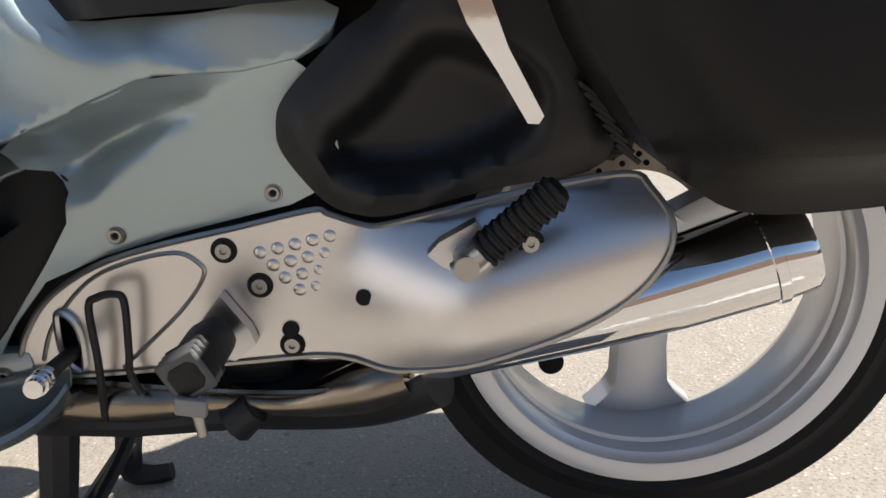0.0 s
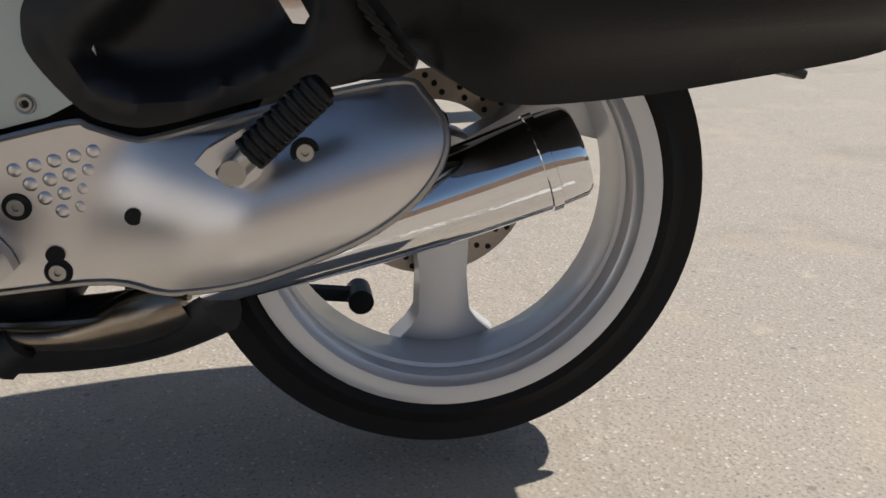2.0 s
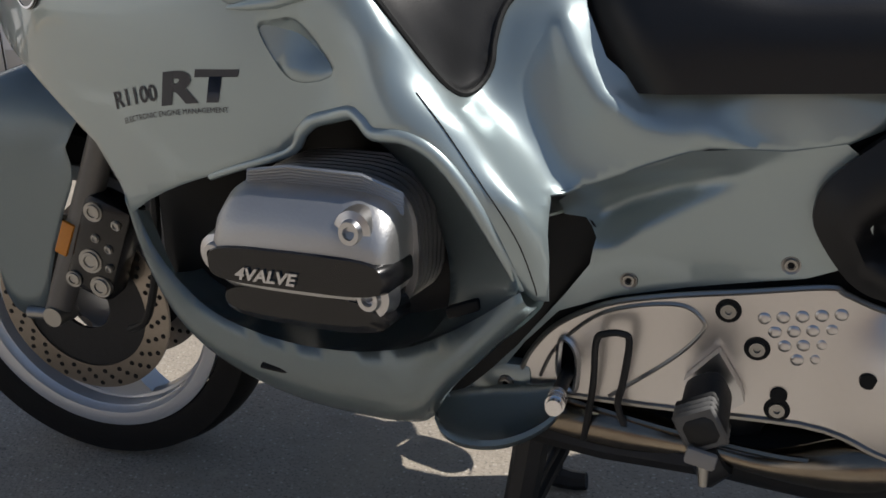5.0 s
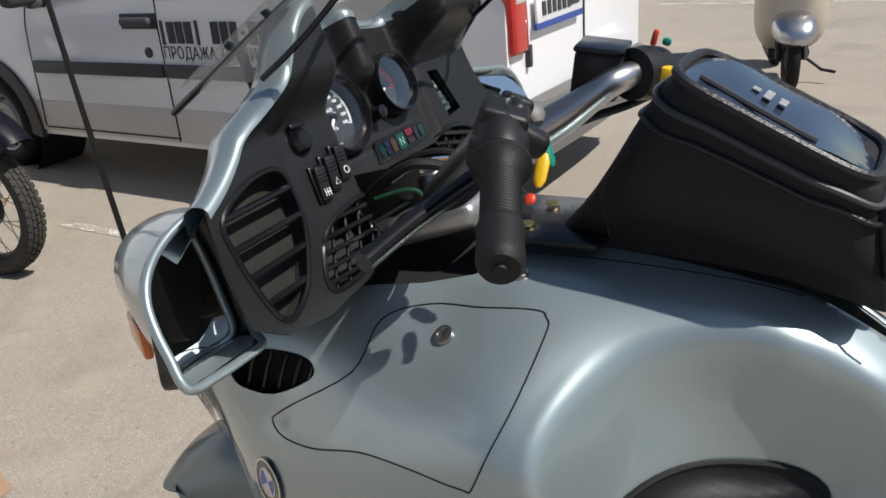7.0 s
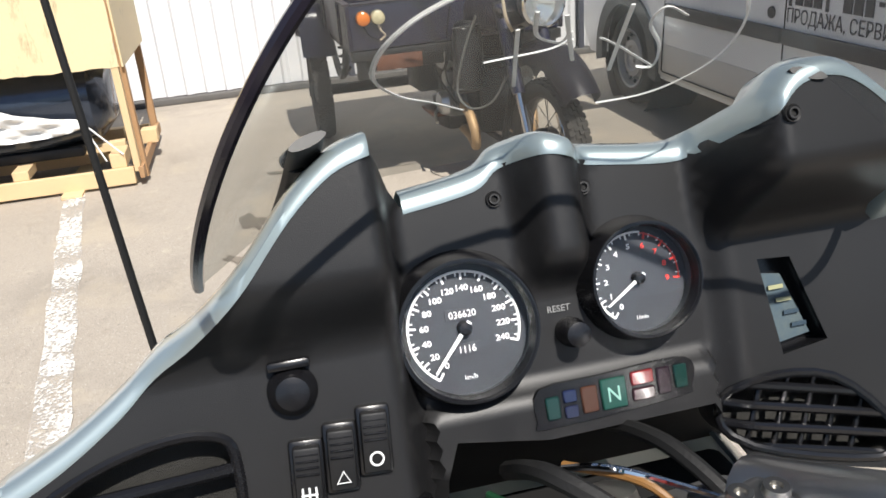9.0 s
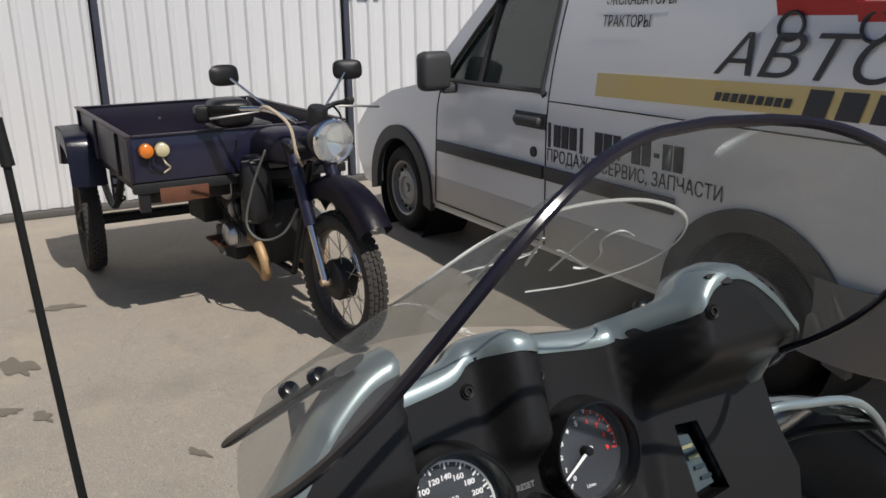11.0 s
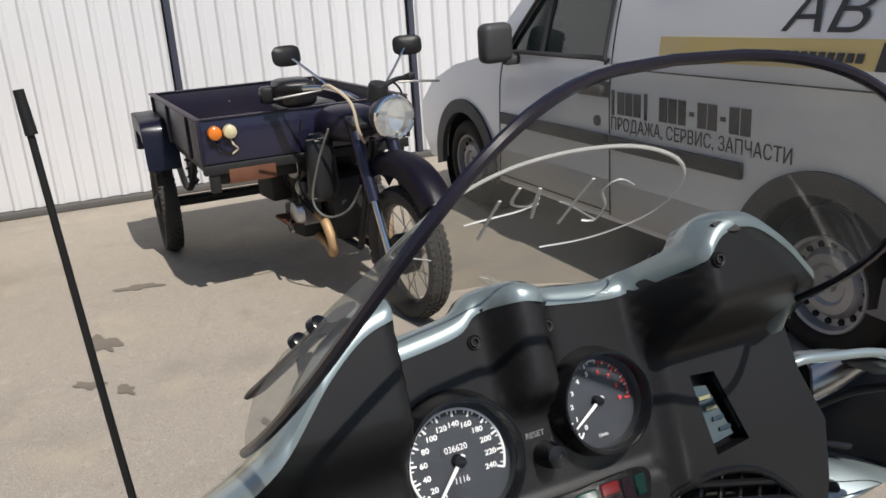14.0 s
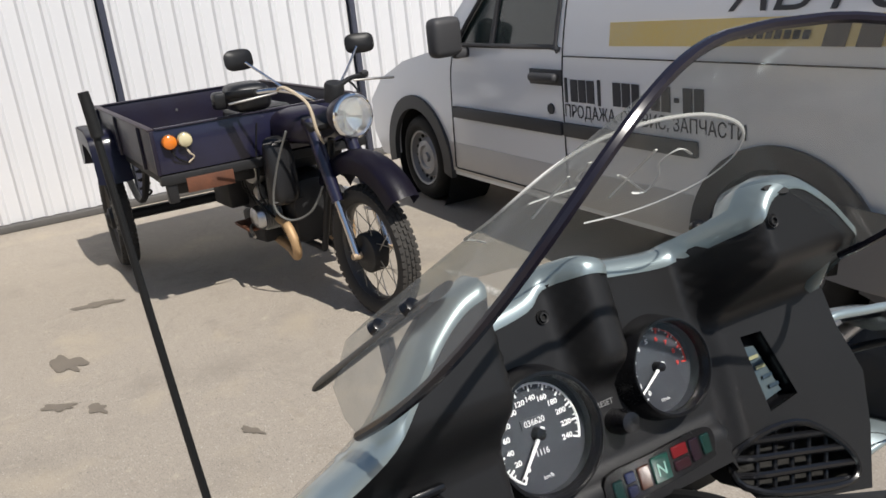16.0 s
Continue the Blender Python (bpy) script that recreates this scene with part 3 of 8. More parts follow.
part("plate_holder", bm, mat("blue plastic strip", (0.03, 0.07, 0.30), 0.4, 0, 0.1, 5, 60, 0), npl)
bm = bmesh.new()
tube(bm, [(-2.196, VY + 0.88, 0.62), (-2.196, VY + 0.88, 0.95), (-2.255, VY + 0.88, 1.8)], 0.006, 6)
part("tailgate_gap", bm, VANK, van)
bm = bmesh.new()
box(bm, (0.03, 0.03, 0.10), (-2.19, VY + 0.20, 0.80), bevel=0.006)
part("tailgate_hinge", bm, VANK, van)
bm = bmesh.new()
box(bm, (0.03, 0.16, 0.035), (-2.185, VY + 0.55, 1.10), bevel=0.01)
part("tailgate_handle", bm, VANK, van)
bm = bmesh.new()
lathe(bm, [(0, 0.012), (0.02, 0.01), (0.022, 0)], pose(-2.195, VY + 0.98, 0.98, 0, 90, 0), 14)
part("tailgate_lock", bm, VANK, van)
# lettering on the side
def vtext(words, x, z, size, material=INK, stretch=1.0, shear=0.0, name="lettering", extra=0.0):
    tilt = math.degrees(math.atan(0.29 * max(0, (z - 0.95) / 0.9) ** 0.6)) * 0.6
    return text_part(name, words, size, pose(x, VY - 0.004 + van_width(z) - extra, z, 90 - tilt, 0, 0), material, van, stretch, 0.0008, shear=shear)


for k, wdt in enumerate((0.02, 0.055, 0.055, 0.055, 0.02, 0, 0.055, 0.055, 0.05, 0.03, 0.055, 0.055, 0.03, 0.055, 0.055)):
    if wdt:
        bm = bmesh.new()
        box(bm, (wdt, 0.004, 0.115 if wdt > 0.03 else (0.02 if k in (9, 12) else 0.13)), (-4.29 + 0.0665 * k, VY - 0.003, 0.925), bevel=0.0)
        part("digit_bar", bm, INK, van)
vtext("ПРОДАЖА, СЕРВИС, ЗАПЧАСТИ", -4.31, 0.785, 0.092, stretch=0.83)
bm = bmesh.new()
sheet(bm, [(-3.95, 1.155), (-2.34, 1.175), (-2.34, 1.285), (-3.95, 1.265)], lambda u, v: Vector((u, VY - 0.004 + van_width(v), v)), 0.003, 0.3)
part("yellow_stripe", bm, YELLOW, van, "faded yellow stripe")
vtext("АВТО", -3.24, 1.30, 0.23, stretch=1.28, shear=0.35)
for x, z, wd, hg in [(-2.73 + 0.135 * k, 1.22, 0.095, 0.10) for k in range(4)] + [(-3.185 + 0.042 * k, 1.212, 0.03, 0.034) for k in range(9)]:
    bm = bmesh.new()
    sheet(bm, [(x - wd / 2, z - hg / 2), (x + wd / 2, z - hg / 2), (x + wd / 2 + 0.2 * hg, z + hg / 2), (x - wd / 2 + 0.2 * hg, z + hg / 2)], lambda u, v: Vector((u, VY - 0.010 + van_width(v), v)), 0.002, 0.06)
    part("sign_bar", bm, INK, van)
vtext("ЭКСКАВАТОРЫ", -3.98, 1.58, 0.075, stretch=0.8)
vtext("ТРАКТОРЫ", -3.98, 1.48, 0.075, stretch=0.8)
bm = bmesh.new()
tz = 1.53
box(bm, (0.36, 0.006, 0.11), (-2.80, VY - 0.006 + van_width(1.53), 1.56), (16, 0, 0))
box(bm, (0.16, 0.006, 0.07), (-2.56, VY - 0.006 + van_width(1.50), 1.54), (16, 0, 0))
part("red_emblem", bm, REDV, van, "red lorry shape")
for x in (-2.90, -2.56):
    bm = bmesh.new()
    tube(bm, [(x + 0.055 * math.cos(a), VY - 0.010 + van_width(1.49 + 0.05 * math.sin(a)), 1.49 + 0.05 * math.sin(a)) for a in np.linspace(0, 6.28, 20)[:-1]], 0.008, 5, True)
    part("emblem_wheel", bm, INK, van)


# ---- the touring motorcycle ----
RT = thing("touring_motorcycle", "pale green touring motorcycle with full fairing, on its centre stand", "motorcycle")
Q = 2 ** -0.5
HIGH = [(-1.40, -.225, .88), (-1.50, -.16, .90), (-1.58, -.05, .93), (-1.34, -.235, .735), (-1.44, -.17, .75), (-1.18, -.248, .56), (-1.255, -.275, .79), (-1.136, -.277, .644), (-.966, -.295, .696), (-.924, -.293, .777),
        (-.861, -.285, .692), (-.951, -.29, .905), (-.928, -.152, 1.025), (-1.04, -.182, .999), (-1.156, -.15, 1.025), (-.985, -.105, 1.047), (-.565, -.03, .950), (-1.26, -.245, .865),
        (-1.0, 0, 1.065), (-.8, 0, 1.065), (-.6, 0, .985), (-.70, 0, 1.043), (-1.25, -.09, 1.05), (-.79, -.125, 1.005), (-.70, -.10, 1.006), (-.62, -.07, .972)]
DEEP = [(-.894, -.285, .90), (-.86, -.292, .82), (-.796, -.292, .733), (-.732, -.287, .652), (-.667, -.28, .574), (-.64, -.262, .529), (-.864, -.25, .80), (-.75, -.224, .678), (-.653, -.085, .842), (-.755, -.135, .89),
        (-.66, -.16, .76), (-.64, -.175, .70), (-.60, -.18, .65), (-.51, -.17, .635), (-.595, -.09, .85), (-.987, -.209, .289), (-.80, -.21, .27), (-.713, -.255, .431), (-.69, -.205, .62), (-.655, -.205, .563), (-.627, -.186, .575), (-.576, -.172, .592), (-.521, -.160, .605), (-.473, -.150, .608), (-.43, -.145, .614), (-.57, -.152, .672), (-.50, -.148, .675), (-.42, -.142, .672)]
KNOT = np.array(HIGH + DEEP)
KU = np.c_[KNOT[:, 0], (KNOT[:, 1] + KNOT[:, 2]) * Q]


def bend(r):
    return np.where(r > 0, r * r * np.log(r + 1e-12), 0)


_n = len(KU)
_k = bend(np.linalg.norm(KU[:, None] - KU[None], axis=2)) + 5e-4 * np.eye(_n)
_p = np.c_[np.ones(_n), KU]
WEIGHT = np.linalg.solve(np.block([[_k, _p], [_p.T, np.zeros((3, 3))]]), np.r_[(KNOT[:, 2] - KNOT[:, 1]) * Q, 0, 0, 0])


def skin_h(u, v):
    r = np.hypot(KU[:, 0] - u, KU[:, 1] - v)
    return float(bend(r) @ WEIGHT[:-3] + WEIGHT[-3] + WEIGHT[-2] * u + WEIGHT[-1] * v)


def smooth01(t):
    t = max(0.0, min(1.0, t))
    return t * t * (3 - 2 * t)


PAD = spline([(x, y, 0) for x, y in ((-.856, .404), (-.841, .446), (-.808, .496), (-.769, .528), (-.719, .546), (-.680, .550), (-.655, .537), (-.664, .508), (-.689, .469), (-.719, .422), (-.727, .384), (-.728, .359), (-.742, .323), (-.751, .308), (-.766, .312), (-.799, .333), (-.834, .365))], 4, True)
ARCHL = [(p.x, p.y) for p in spline([(x, y, 0) for x, y in ((-.656, .19), (-.699, .241), (-.748, .290), (-.799, .323), (-.846, .372), (-.877, .408), (-.895, .448), (-.897, .490), (-.884, .545), (-.858, .594), (-.811, .632), (-.764, .648), (-.712, .653), (-.664, .646), (-.620, .630), (-.585, .605), (-.560, .570))], 4)]
ARCHR = [(-.575, .57), (-.61, .53), (-.645, .47), (-.672, .40), (-.69, .33), (-.68, .20)]
ARCH = [Vector((x, y, 0)) for x, y in ARCHL + ARCHR]
SHOULDER = [(-.655, .40), (-.640, .372), (-.613, .340), (-.576, .326), (-.53, .322), (-.474, .320), (-.42, .325)]
VENTS = [[(-1.000, .369), (-.985, .376), (-.963, .379), (-.944, .371), (-.930, .355), (-.921, .342), (-.932, .334), (-.967, .327), (-.982, .338)],
         [(-.938, .314), (-.918, .320), (-.897, .321), (-.877, .309), (-.859, .290), (-.868, .284), (-.901, .281), (-.919, .289)]]
VENTS = [spline([(x, y, 0) for x, y in vt], 4, True) for vt in VENTS]
DUCT = spline([(x, y, 0) for x, y in ((-1.330, .487), (-1.295, .512), (-1.234, .518), (-1.203, .510), (-1.203, .492), (-1.262, .466), (-1.315, .464), (-1.335, .475))], 3, True)


def line_gap(p, line):
    """Distance of a flat point from an open line."""
    A, B = np.array(line[:-1]), np.array(line[1:])
    d, w = B - A, np.array(p) - A
    t = np.clip((w * d).sum(1) / (d * d).sum(1), 0, 1)
    return float(np.sqrt(((w - d * t[:, None]) ** 2).sum(1)).min())


def skin(u, v, off=0.0):
    """The left half of the bodywork, met along the diagonal between level and upright."""
    h = skin_h(u, v)
    gap = line_gap((u, v), ARCHL)
    into = gap if inside((u, v), ARCH) else -gap
    if into > -0.014:
        h -= 0.029 * smooth01((into + 0.014) / 0.080) * smooth01(line_gap((u, v), ARCHR) / 0.085)
    if gap < 0.05 and v < .62:
        h += 0.005 * math.exp(-(gap / 0.013) ** 2) * smooth01((.62 - v) / .10)
    if u > -.70 and v < .45:
        h += 0.010 * math.exp(-(line_gap((u, v), SHOULDER) / 0.016) ** 2) * smooth01((u + .69) / .04) * smooth01((-.42 - u) / .06)
    h += off
    return Vector((u, (v - h) * Q, (v + h) * Q))


DIAG = (0, -1, 1)
FRONT = [(-1.58, .600), (-1.55, .540), (-1.50, .475), (-1.44, .410), (-1.36, .345), (-1.27, .285), (-1.21, .245), (-1.19, .215), (-1.185, .195)]
BOTTOM = [(-1.15, .201), (-1.032, .215), (-.925, .234), (-.902, .250), (-.882, .259), (-.841, .260), (-.825, .252), (-.810, .241), (-.774, .237), (-.743, .226), (-.713, .203), (-.684, .172), (-.668, .152), (-.655, .147)]
BACK = [(-.641, .150), (-.641, .18), (-.646, .215), (-.652, .243), (-.655, .2535), (-.627, .275), (-.576, .297), (-.521, .3147), (-.473, .3239), (-.43, .3316), (-.38, .342), (-.345, .36), (-.335, .385), (-.36, .392), (-.428, .376)]
SEATL = [(-.507, .365), (-.569, .362), (-.612, .382), (-.636, .425), (-.642, .466), (-.600, .535), (-.55, .61), (-.56, .675)]
TOPL = [(-.80, .752), (-1.03, .752), (-1.01, .70), (-1.039, .658), (-1.096, .634), (-1.157, .618), (-1.223, .600), (-1.289, .585), (-1.363, .585), (-1.45, .60), (-1.52, .61)]
line = []
for seg in (FRONT, BOTTOM, BACK, SEATL, TOPL):
    line += seg
fine = []
for i in range(len(line)):
    a, b2 = Vector(line[i]), Vector(line[(i + 1) % len(line)])
    k = max(1, int((b2 - a).length / 0.014))
    fine += [tuple(a.lerp(b2, j / k)) for j in range(k)]


def mirrored(ob, parent, name=None):
    """The same part on the other side of the machine."""
    me = ob.data.copy()
    me.transform(Matrix.Diagonal((1, -1, 1, 1)))
    me.flip_normals()
    o = new(name or ob.name.split(".")[0], me)
    o.parent = parent
    return o


bm = bmesh.new()
sheet(bm, fine, skin, 0.004, 0.0065, holes=(DUCT, *VENTS), normal=DIAG)
fair = part("side_fairing", bm, PAINT, RT, angle=60)
mirrored(fair, RT)


# side panel below the shoulder, with its hollow
def surface(points, soft=2e-4):
    """A smooth sheet through points (x, z, y): gives y at x, z."""
    P = np.array(points)
    n = len(P)
    k = bend(np.linalg.norm(P[:, None, :2] - P[None, :, :2], axis=2)) + soft * np.eye(n)
    p = np.c_[np.ones(n), P[:, :2]]
    w = np.linalg.solve(np.block([[k, p], [p.T, np.zeros((3, 3))]]), np.r_[P[:, 2], 0, 0, 0])
    return lambda x, z: float(bend(np.hypot(P[:, 0] - x, P[:, 1] - z)) @ w[:-3] + w[-3] + w[-2] * x + w[-1] * z)


CREST = [skin(u, v) for u, v in BACK[4:11]]
panel_y = surface([(-.582, .455, -.127), (-.416, .492, -.128), (-.66, .40, -.131), (-.72, .34, -.134), (-.775, .30, -.137), (-.616, .505, -.140), (-.571, .530, -.139), (-.51, .561, -.139), (-.45, .585, -.140),
                   (-.64, .545, -.150), (-.598, .557, -.146), (-.546, .573, -.144), (-.494, .586, -.143), (-.448, .595, -.141), (-.40, .59, -.138), (-.40, .54, -.134), (-.37, .50, -.130), (-.36, .56, -.137)] + [(p.x, p.z, p.y - 0.001) for p in CREST], 2e-6)
HOLLOW = [(-.612, .528), (-.585, .545), (-.546, .562), (-.494, .580), (-.448, .594)]


def panel_point(x, z):
    wide = 0.014 + 0.026 * smooth01((-.44 - x) / .2)
    d = max(0.0, 1 - line_gap((x, z), HOLLOW) / wide)
    return Vector((x, panel_y(x, z) + 0.034 * smooth01(d) * smooth01((-.445 - x) / .15), z))


PANEL = [(p.x, p.z) for p in CREST[1:]] + [(-.352, .60), (-.345, .53), (-.37, .492), (-.40, .478), (-.46, .465), (-.52, .452), (-.60, .432), (-.66, .410), (-.70, .365), (-.745, .300), (-.780, .287), (-.757, .309), (-.711, .357), (-.654, .431), (-.625, .473), (-.620, .503), (-.634, .524), (-.652, .534), (-.652, .556)]
pf = []
for i in range(len(PANEL)):
    a, b2 = Vector(PANEL[i]), Vector(PANEL[(i + 1) % len(PANEL)])
    k = max(1, int((b2 - a).length / 0.010))
    pf += [tuple(a.lerp(b2, j / k)) for j in range(k)]
bm = bmesh.new()
sheet(bm, pf, panel_point, 0.004, 0.006)
mirrored(part("side_panel", bm, PAINT, RT, angle=60), RT)

# pads, gaps, badge, lettering and screws on the bodywork
def patch(name, loop, material, off, dome=0.0, soft=0.03, label="", step=0.014, thick=0.008):
    bm = bmesh.new()
    sheet(bm, loop, lambda u, v: skin(u, v, off + dome * smooth01(edge_gap((u, v), loop) / soft)), thick, step, normal=DIAG)
    return part(name, bm, material, RT, label, angle=60)


def both(ob):
    mirrored(ob, RT)
    return ob


both(patch("knee_pad", PAD, PADM, 0.003, 0.022, 0.05, "smooth black rubber knee pad", 0.009))
for vt in VENTS:
    us, vs2 = [p.x for p in vt], [p.y for p in vt]
    u0, u1, v1 = min(us), max(us), max(vs2)
    v0 = min(vs2)
    sink = lambda u, v: -0.032 * smooth01((v - v0) / (v1 - v0)) * (0.15 + 0.85 * smooth01((u - u0) / (u1 - u0) * 1.3))
    bm = bmesh.new()
    sheet(bm, vt, lambda u, v: skin(u, v, sink(u, v)), 0.002, 0.012, normal=DIAG)
    scoop = both(part("vent_scoop", bm, PAINT, RT, "", angle=70))
    rows = [[skin(p.x, p.y, 0.0005), skin(p.x, p.y, sink(p.x, p.y) * 0.5) , skin(p.x, p.y, sink(p.x, p.y))] for p in vt + [vt[0]]]
    both(part("vent_wall", loft(rows), PAINT, RT, "", angle=70))
bm = bmesh.new()
tube(bm, [skin(u, v, 0.002) for u, v in ((-.968, .3235), (-.945, .3265), (-.915, .3305), (-.878, .335))], lambda t: 0.0022 + 0.006 * math.sin(3.14 * min(1, t * 0.75)), 10, flat=0.8)
both(part("vent_rib", bm, PAINT, RT, "", angle=70))
bm = bmesh.new()
tube(bm, [skin(p.x, p.y, 0.002) for p in PAD], 0.0040, 8, True)
both(part("knee_pad_rim", bm, RUBBER, RT))
LID = spline([(x, y, 0) for x, y in ((-1.262, .437), (-1.238, .422), (-1.181, .419), (-1.107, .430), (-1.04, .429), (-.971, .425), (-.953, .433), (-.931, .505), (-.926, .598), (-.933, .618), (-.947, .624), (-1.008, .616), (-1.072, .610), (-1.125, .579), (-1.142, .510), (-1.245, .451))], 5, True)
bm = bmesh.new()
tube(bm, [skin(p.x, p.y, 0.0002) for p in LID], 0.0010, 6, True)
both(part("lid_gap", bm, HOLE, RT))
bm = bmesh.new()
tube(bm, [skin(p.x, p.y, -0.0055) for p in spline([(u, v, 0) for u, v in BOTTOM[1:-1]], 5)], lambda t: 0.0045 + 0.0035 * smooth01(t * 4) * smooth01((1 - t) * 6), 12)
both(part("opening_lip", bm, PAINT, RT, "rounded painted lip of the cylinder opening"))
# thin black lines; the second paints the shade of a soft wing groove
for pts in (((-.70, .735), (-.636, .722), (-.59, .692), (-.552, .655)), ((-.768, .275), (-.735, .245), (-.70, .212), (-.668, .180), (-.655, .158), (-.652, .150)), ((-1.02, .70), (-.90, .708), (-.78, .712), (-.70, .712))):
    bm = bmesh.new()
    tube(bm, [skin(p.x, p.y, 0.0005) for p in spline([(x, y, 0) for x, y in pts], 8)], 0.0007, 6)
    both(part("panel_gap", bm, HOLE, RT))
# near-black sheet behind the duct, its shade put into the colour
bm = bmesh.new()
wide = [((p.x + 1.262) * 1.45 - 1.262, (p.y - .490) * 1.7 + .490) for p in DUCT]
sheet(bm, wide, lambda u, v: skin(u, v, -0.030), 0.003, 0.02, normal=DIAG)
both(part("duct_back", bm, HOLE, RT))
for k in range(5):
    bm = bmesh.new()
    u0 = -1.315 + 0.024 * k
    tube(bm, [skin(u0 + 0.010 * t, 0.466 + 0.05 * t, -0.014) for t in np.linspace(0, 1, 5)], 0.003, 6)
    both(part("duct_slat", bm, SATIN, RT))


def on_skin(u, v, off=0.0):
    """A frame on the bodywork: x to the rear, y up the surface, z outward."""
    p, e = skin(u, v, off), 0.006
    du, dv = skin(u + e, v) - skin(u - e, v), skin(u, v + e) - skin(u, v - e)
    z = du.cross(dv).normalized()
    if z.dot(Vector(DIAG)) < 0:
        z = -z
    x = (du - z * du.dot(z)).normalized()
    y = z.cross(x)
    m = Matrix((x, y, z)).transposed().to_4x4()
    m.translation = p
    return m


def screw(m, r, parent, material=STEEL, name="screw"):
    bm = bmesh.new()
    lathe(bm, [(0.0, 0.0005), (r * 0.38, 0.0005), (r * 0.42, 0.003), (r * 0.62, 0.003), (r * 0.68, 0.0005), (r * 0.92, 0.0015), (r, -0.003)], m, 20)
    s = part(name, bm, material, parent)
    bm = bmesh.new()
    lathe(bm, [(0, 0.0008), (r * 0.36, 0.0008), (r * 0.37, 0)], m, 6)
    part("socket", bm, HOLE, s)
    return s


for x, z in ((-.582, .455), (-.416, .492)):
    screw(pose(x, -.1285, z, 90), 0.0105, RT)
for u, v in ((-.985, .666), (-.60, .642)):
    screw(on_skin(u, v, 0.001), 0.0105, RT)
m = on_skin(-1.262, .366, -0.002) @ Matrix.Diagonal((0.80, 0.80, 0.7, 1))
bm = bmesh.new()
lathe(bm, [(0, 0.003), (0.037, 0.003), (0.040, 0.0)], m, 40)
badge = part("round_badge", bm, mat("black enamel", (0.02, 0.02, 0.022), 0.2, 0, 0.1, 5, 60, 0, coat=0.5), RT, "round black, white and blue enamel badge")
for r0, r1, c in ((0.036, 0.039, CHROME), (0.022, 0.024, CHROME)):
    bm = bmesh.new()
    lathe(bm, [(r0, 0.003), (r0, 0.0042), (r1, 0.0042), (r1, 0.003)], m, 40)
    part("badge_ring", bm, c, badge)
for k in range(4):
    bm = bmesh.new()
    fan = [bm.verts.new(m @ Vector((0, 0, 0.0036)))] + [bm.verts.new(m @ Vector((0.022 * math.cos(a), 0.022 * math.sin(a), 0.0036))) for a in np.linspace(k * 1.5708 + 0.35, (k + 1) * 1.5708 + 0.35, 9)]
    bm.faces.new(fan)
    part("badge_quarter", bm, mat("blue enamel", (0.03, 0.10, 0.42), 0.2, 0, 0.1, 5, 60, 0) if k % 2 else LENSW, badge)
for dx, dy, s, w, sh, tx, bold in ((-0.062, -0.002, 0.026, 1.08, 0.25, "R1100", 0.0005), (0.012, -0.004, 0.048, 1.75, 0.3, "RT", 0.0022), (-0.055, -0.020, 0.0088, 1.08, 0.2, "ELECTRONIC ENGINE MANAGEMENT", 0.0)):
    o = text_part("lettering", tx, s, on_skin(-1.09, .263, 0.0) @ pose(dx, dy, 0.0, 0, 0, 2), INK, RT, w, 0.0, shear=sh, bold=bold)
    for v in o.data.vertices:
        v.co = skin(v.co.x, (v.co.y + v.co.z) * Q, 0.0016)
m = on_skin(-1.04, .575, 0.001) @ Matrix.Scale(0.68, 4)
bm = bmesh.new()
lathe(bm, [(0, 0.003), (0.010, 0.003), (0.011, 0.006), (0.016, 0.006), (0.018, 0.0)], m, 28)
lock = part("lid_lock", bm, STEEL, RT, "steel key lock")
bm = bmesh.new()
box(bm, (0.002, 0.012, 0.002), (0, 0, 0.0035), m=m)
part("key_slot", bm, HOLE, lock)

# seat
SEATP = mat("black vinyl seat cover", (0.010, 0.010, 0.011), 0.37, 0, 0.25, 5, 600, 0.08, spec=0.38)


SEATX = spline([(-.592, .668, .176), (-.626, .722, .171), (-.646, .790, .150), (-.630, .830, .118), (-.584, .868, .080), (-.539, .900, .040), (-.525, .908, 0.0)], 3)


def seat_ring(t):
    """Half section of the seat from its lower edge to its crown, t from front to rear."""
    out = []
    for p in SEATX:
        x = p.x + (0.32 - p.x) * t
        rise = -0.105 * smooth01((t + 0.01) * 4.2) + 0.20 * smooth01((t - 0.45) * 5)
        k = smooth01((p.y - .672) / .25)
        tuck = 0.87 + 0.13 * smooth01(t * 18) ** 0.6
        out.append(Vector((x, -(p.z * (1 + 0.18 * smooth01(t * 5) * k) + 0.012 * t) * tuck, p.y + rise * k + 0.035 * t)))
    return out


bm = bmesh.new()
rings = []
for i in range(40):
    half_ring = seat_ring((i / 39) ** 1.3)
    rings.append([bm.verts.new(p) for p in half_ring] + [bm.verts.new((p.x, -p.y, p.z)) for p in half_ring[-2::-1]])
for A, B in zip(rings, rings[1:]):
    for k in range(len(A) - 1):
        bm.faces.new((A[k], A[k + 1], B[k + 1], B[k]))
bm.faces.new(rings[0][::-1])
bm.faces.new(rings[-1])
part("seat", bm, SEATP, RT, "black vinyl dual seat", angle=75)

# footrest plate with the muffler shield
def plate_y(x, z):
    s = smooth01((x + 0.40) / 0.20)
    axis = 0.385 + 0.30 * (x + 0.15)
    return -0.130 - 0.068 * s * max(0.0, 1 - ((z - axis) / 0.12) ** 2)


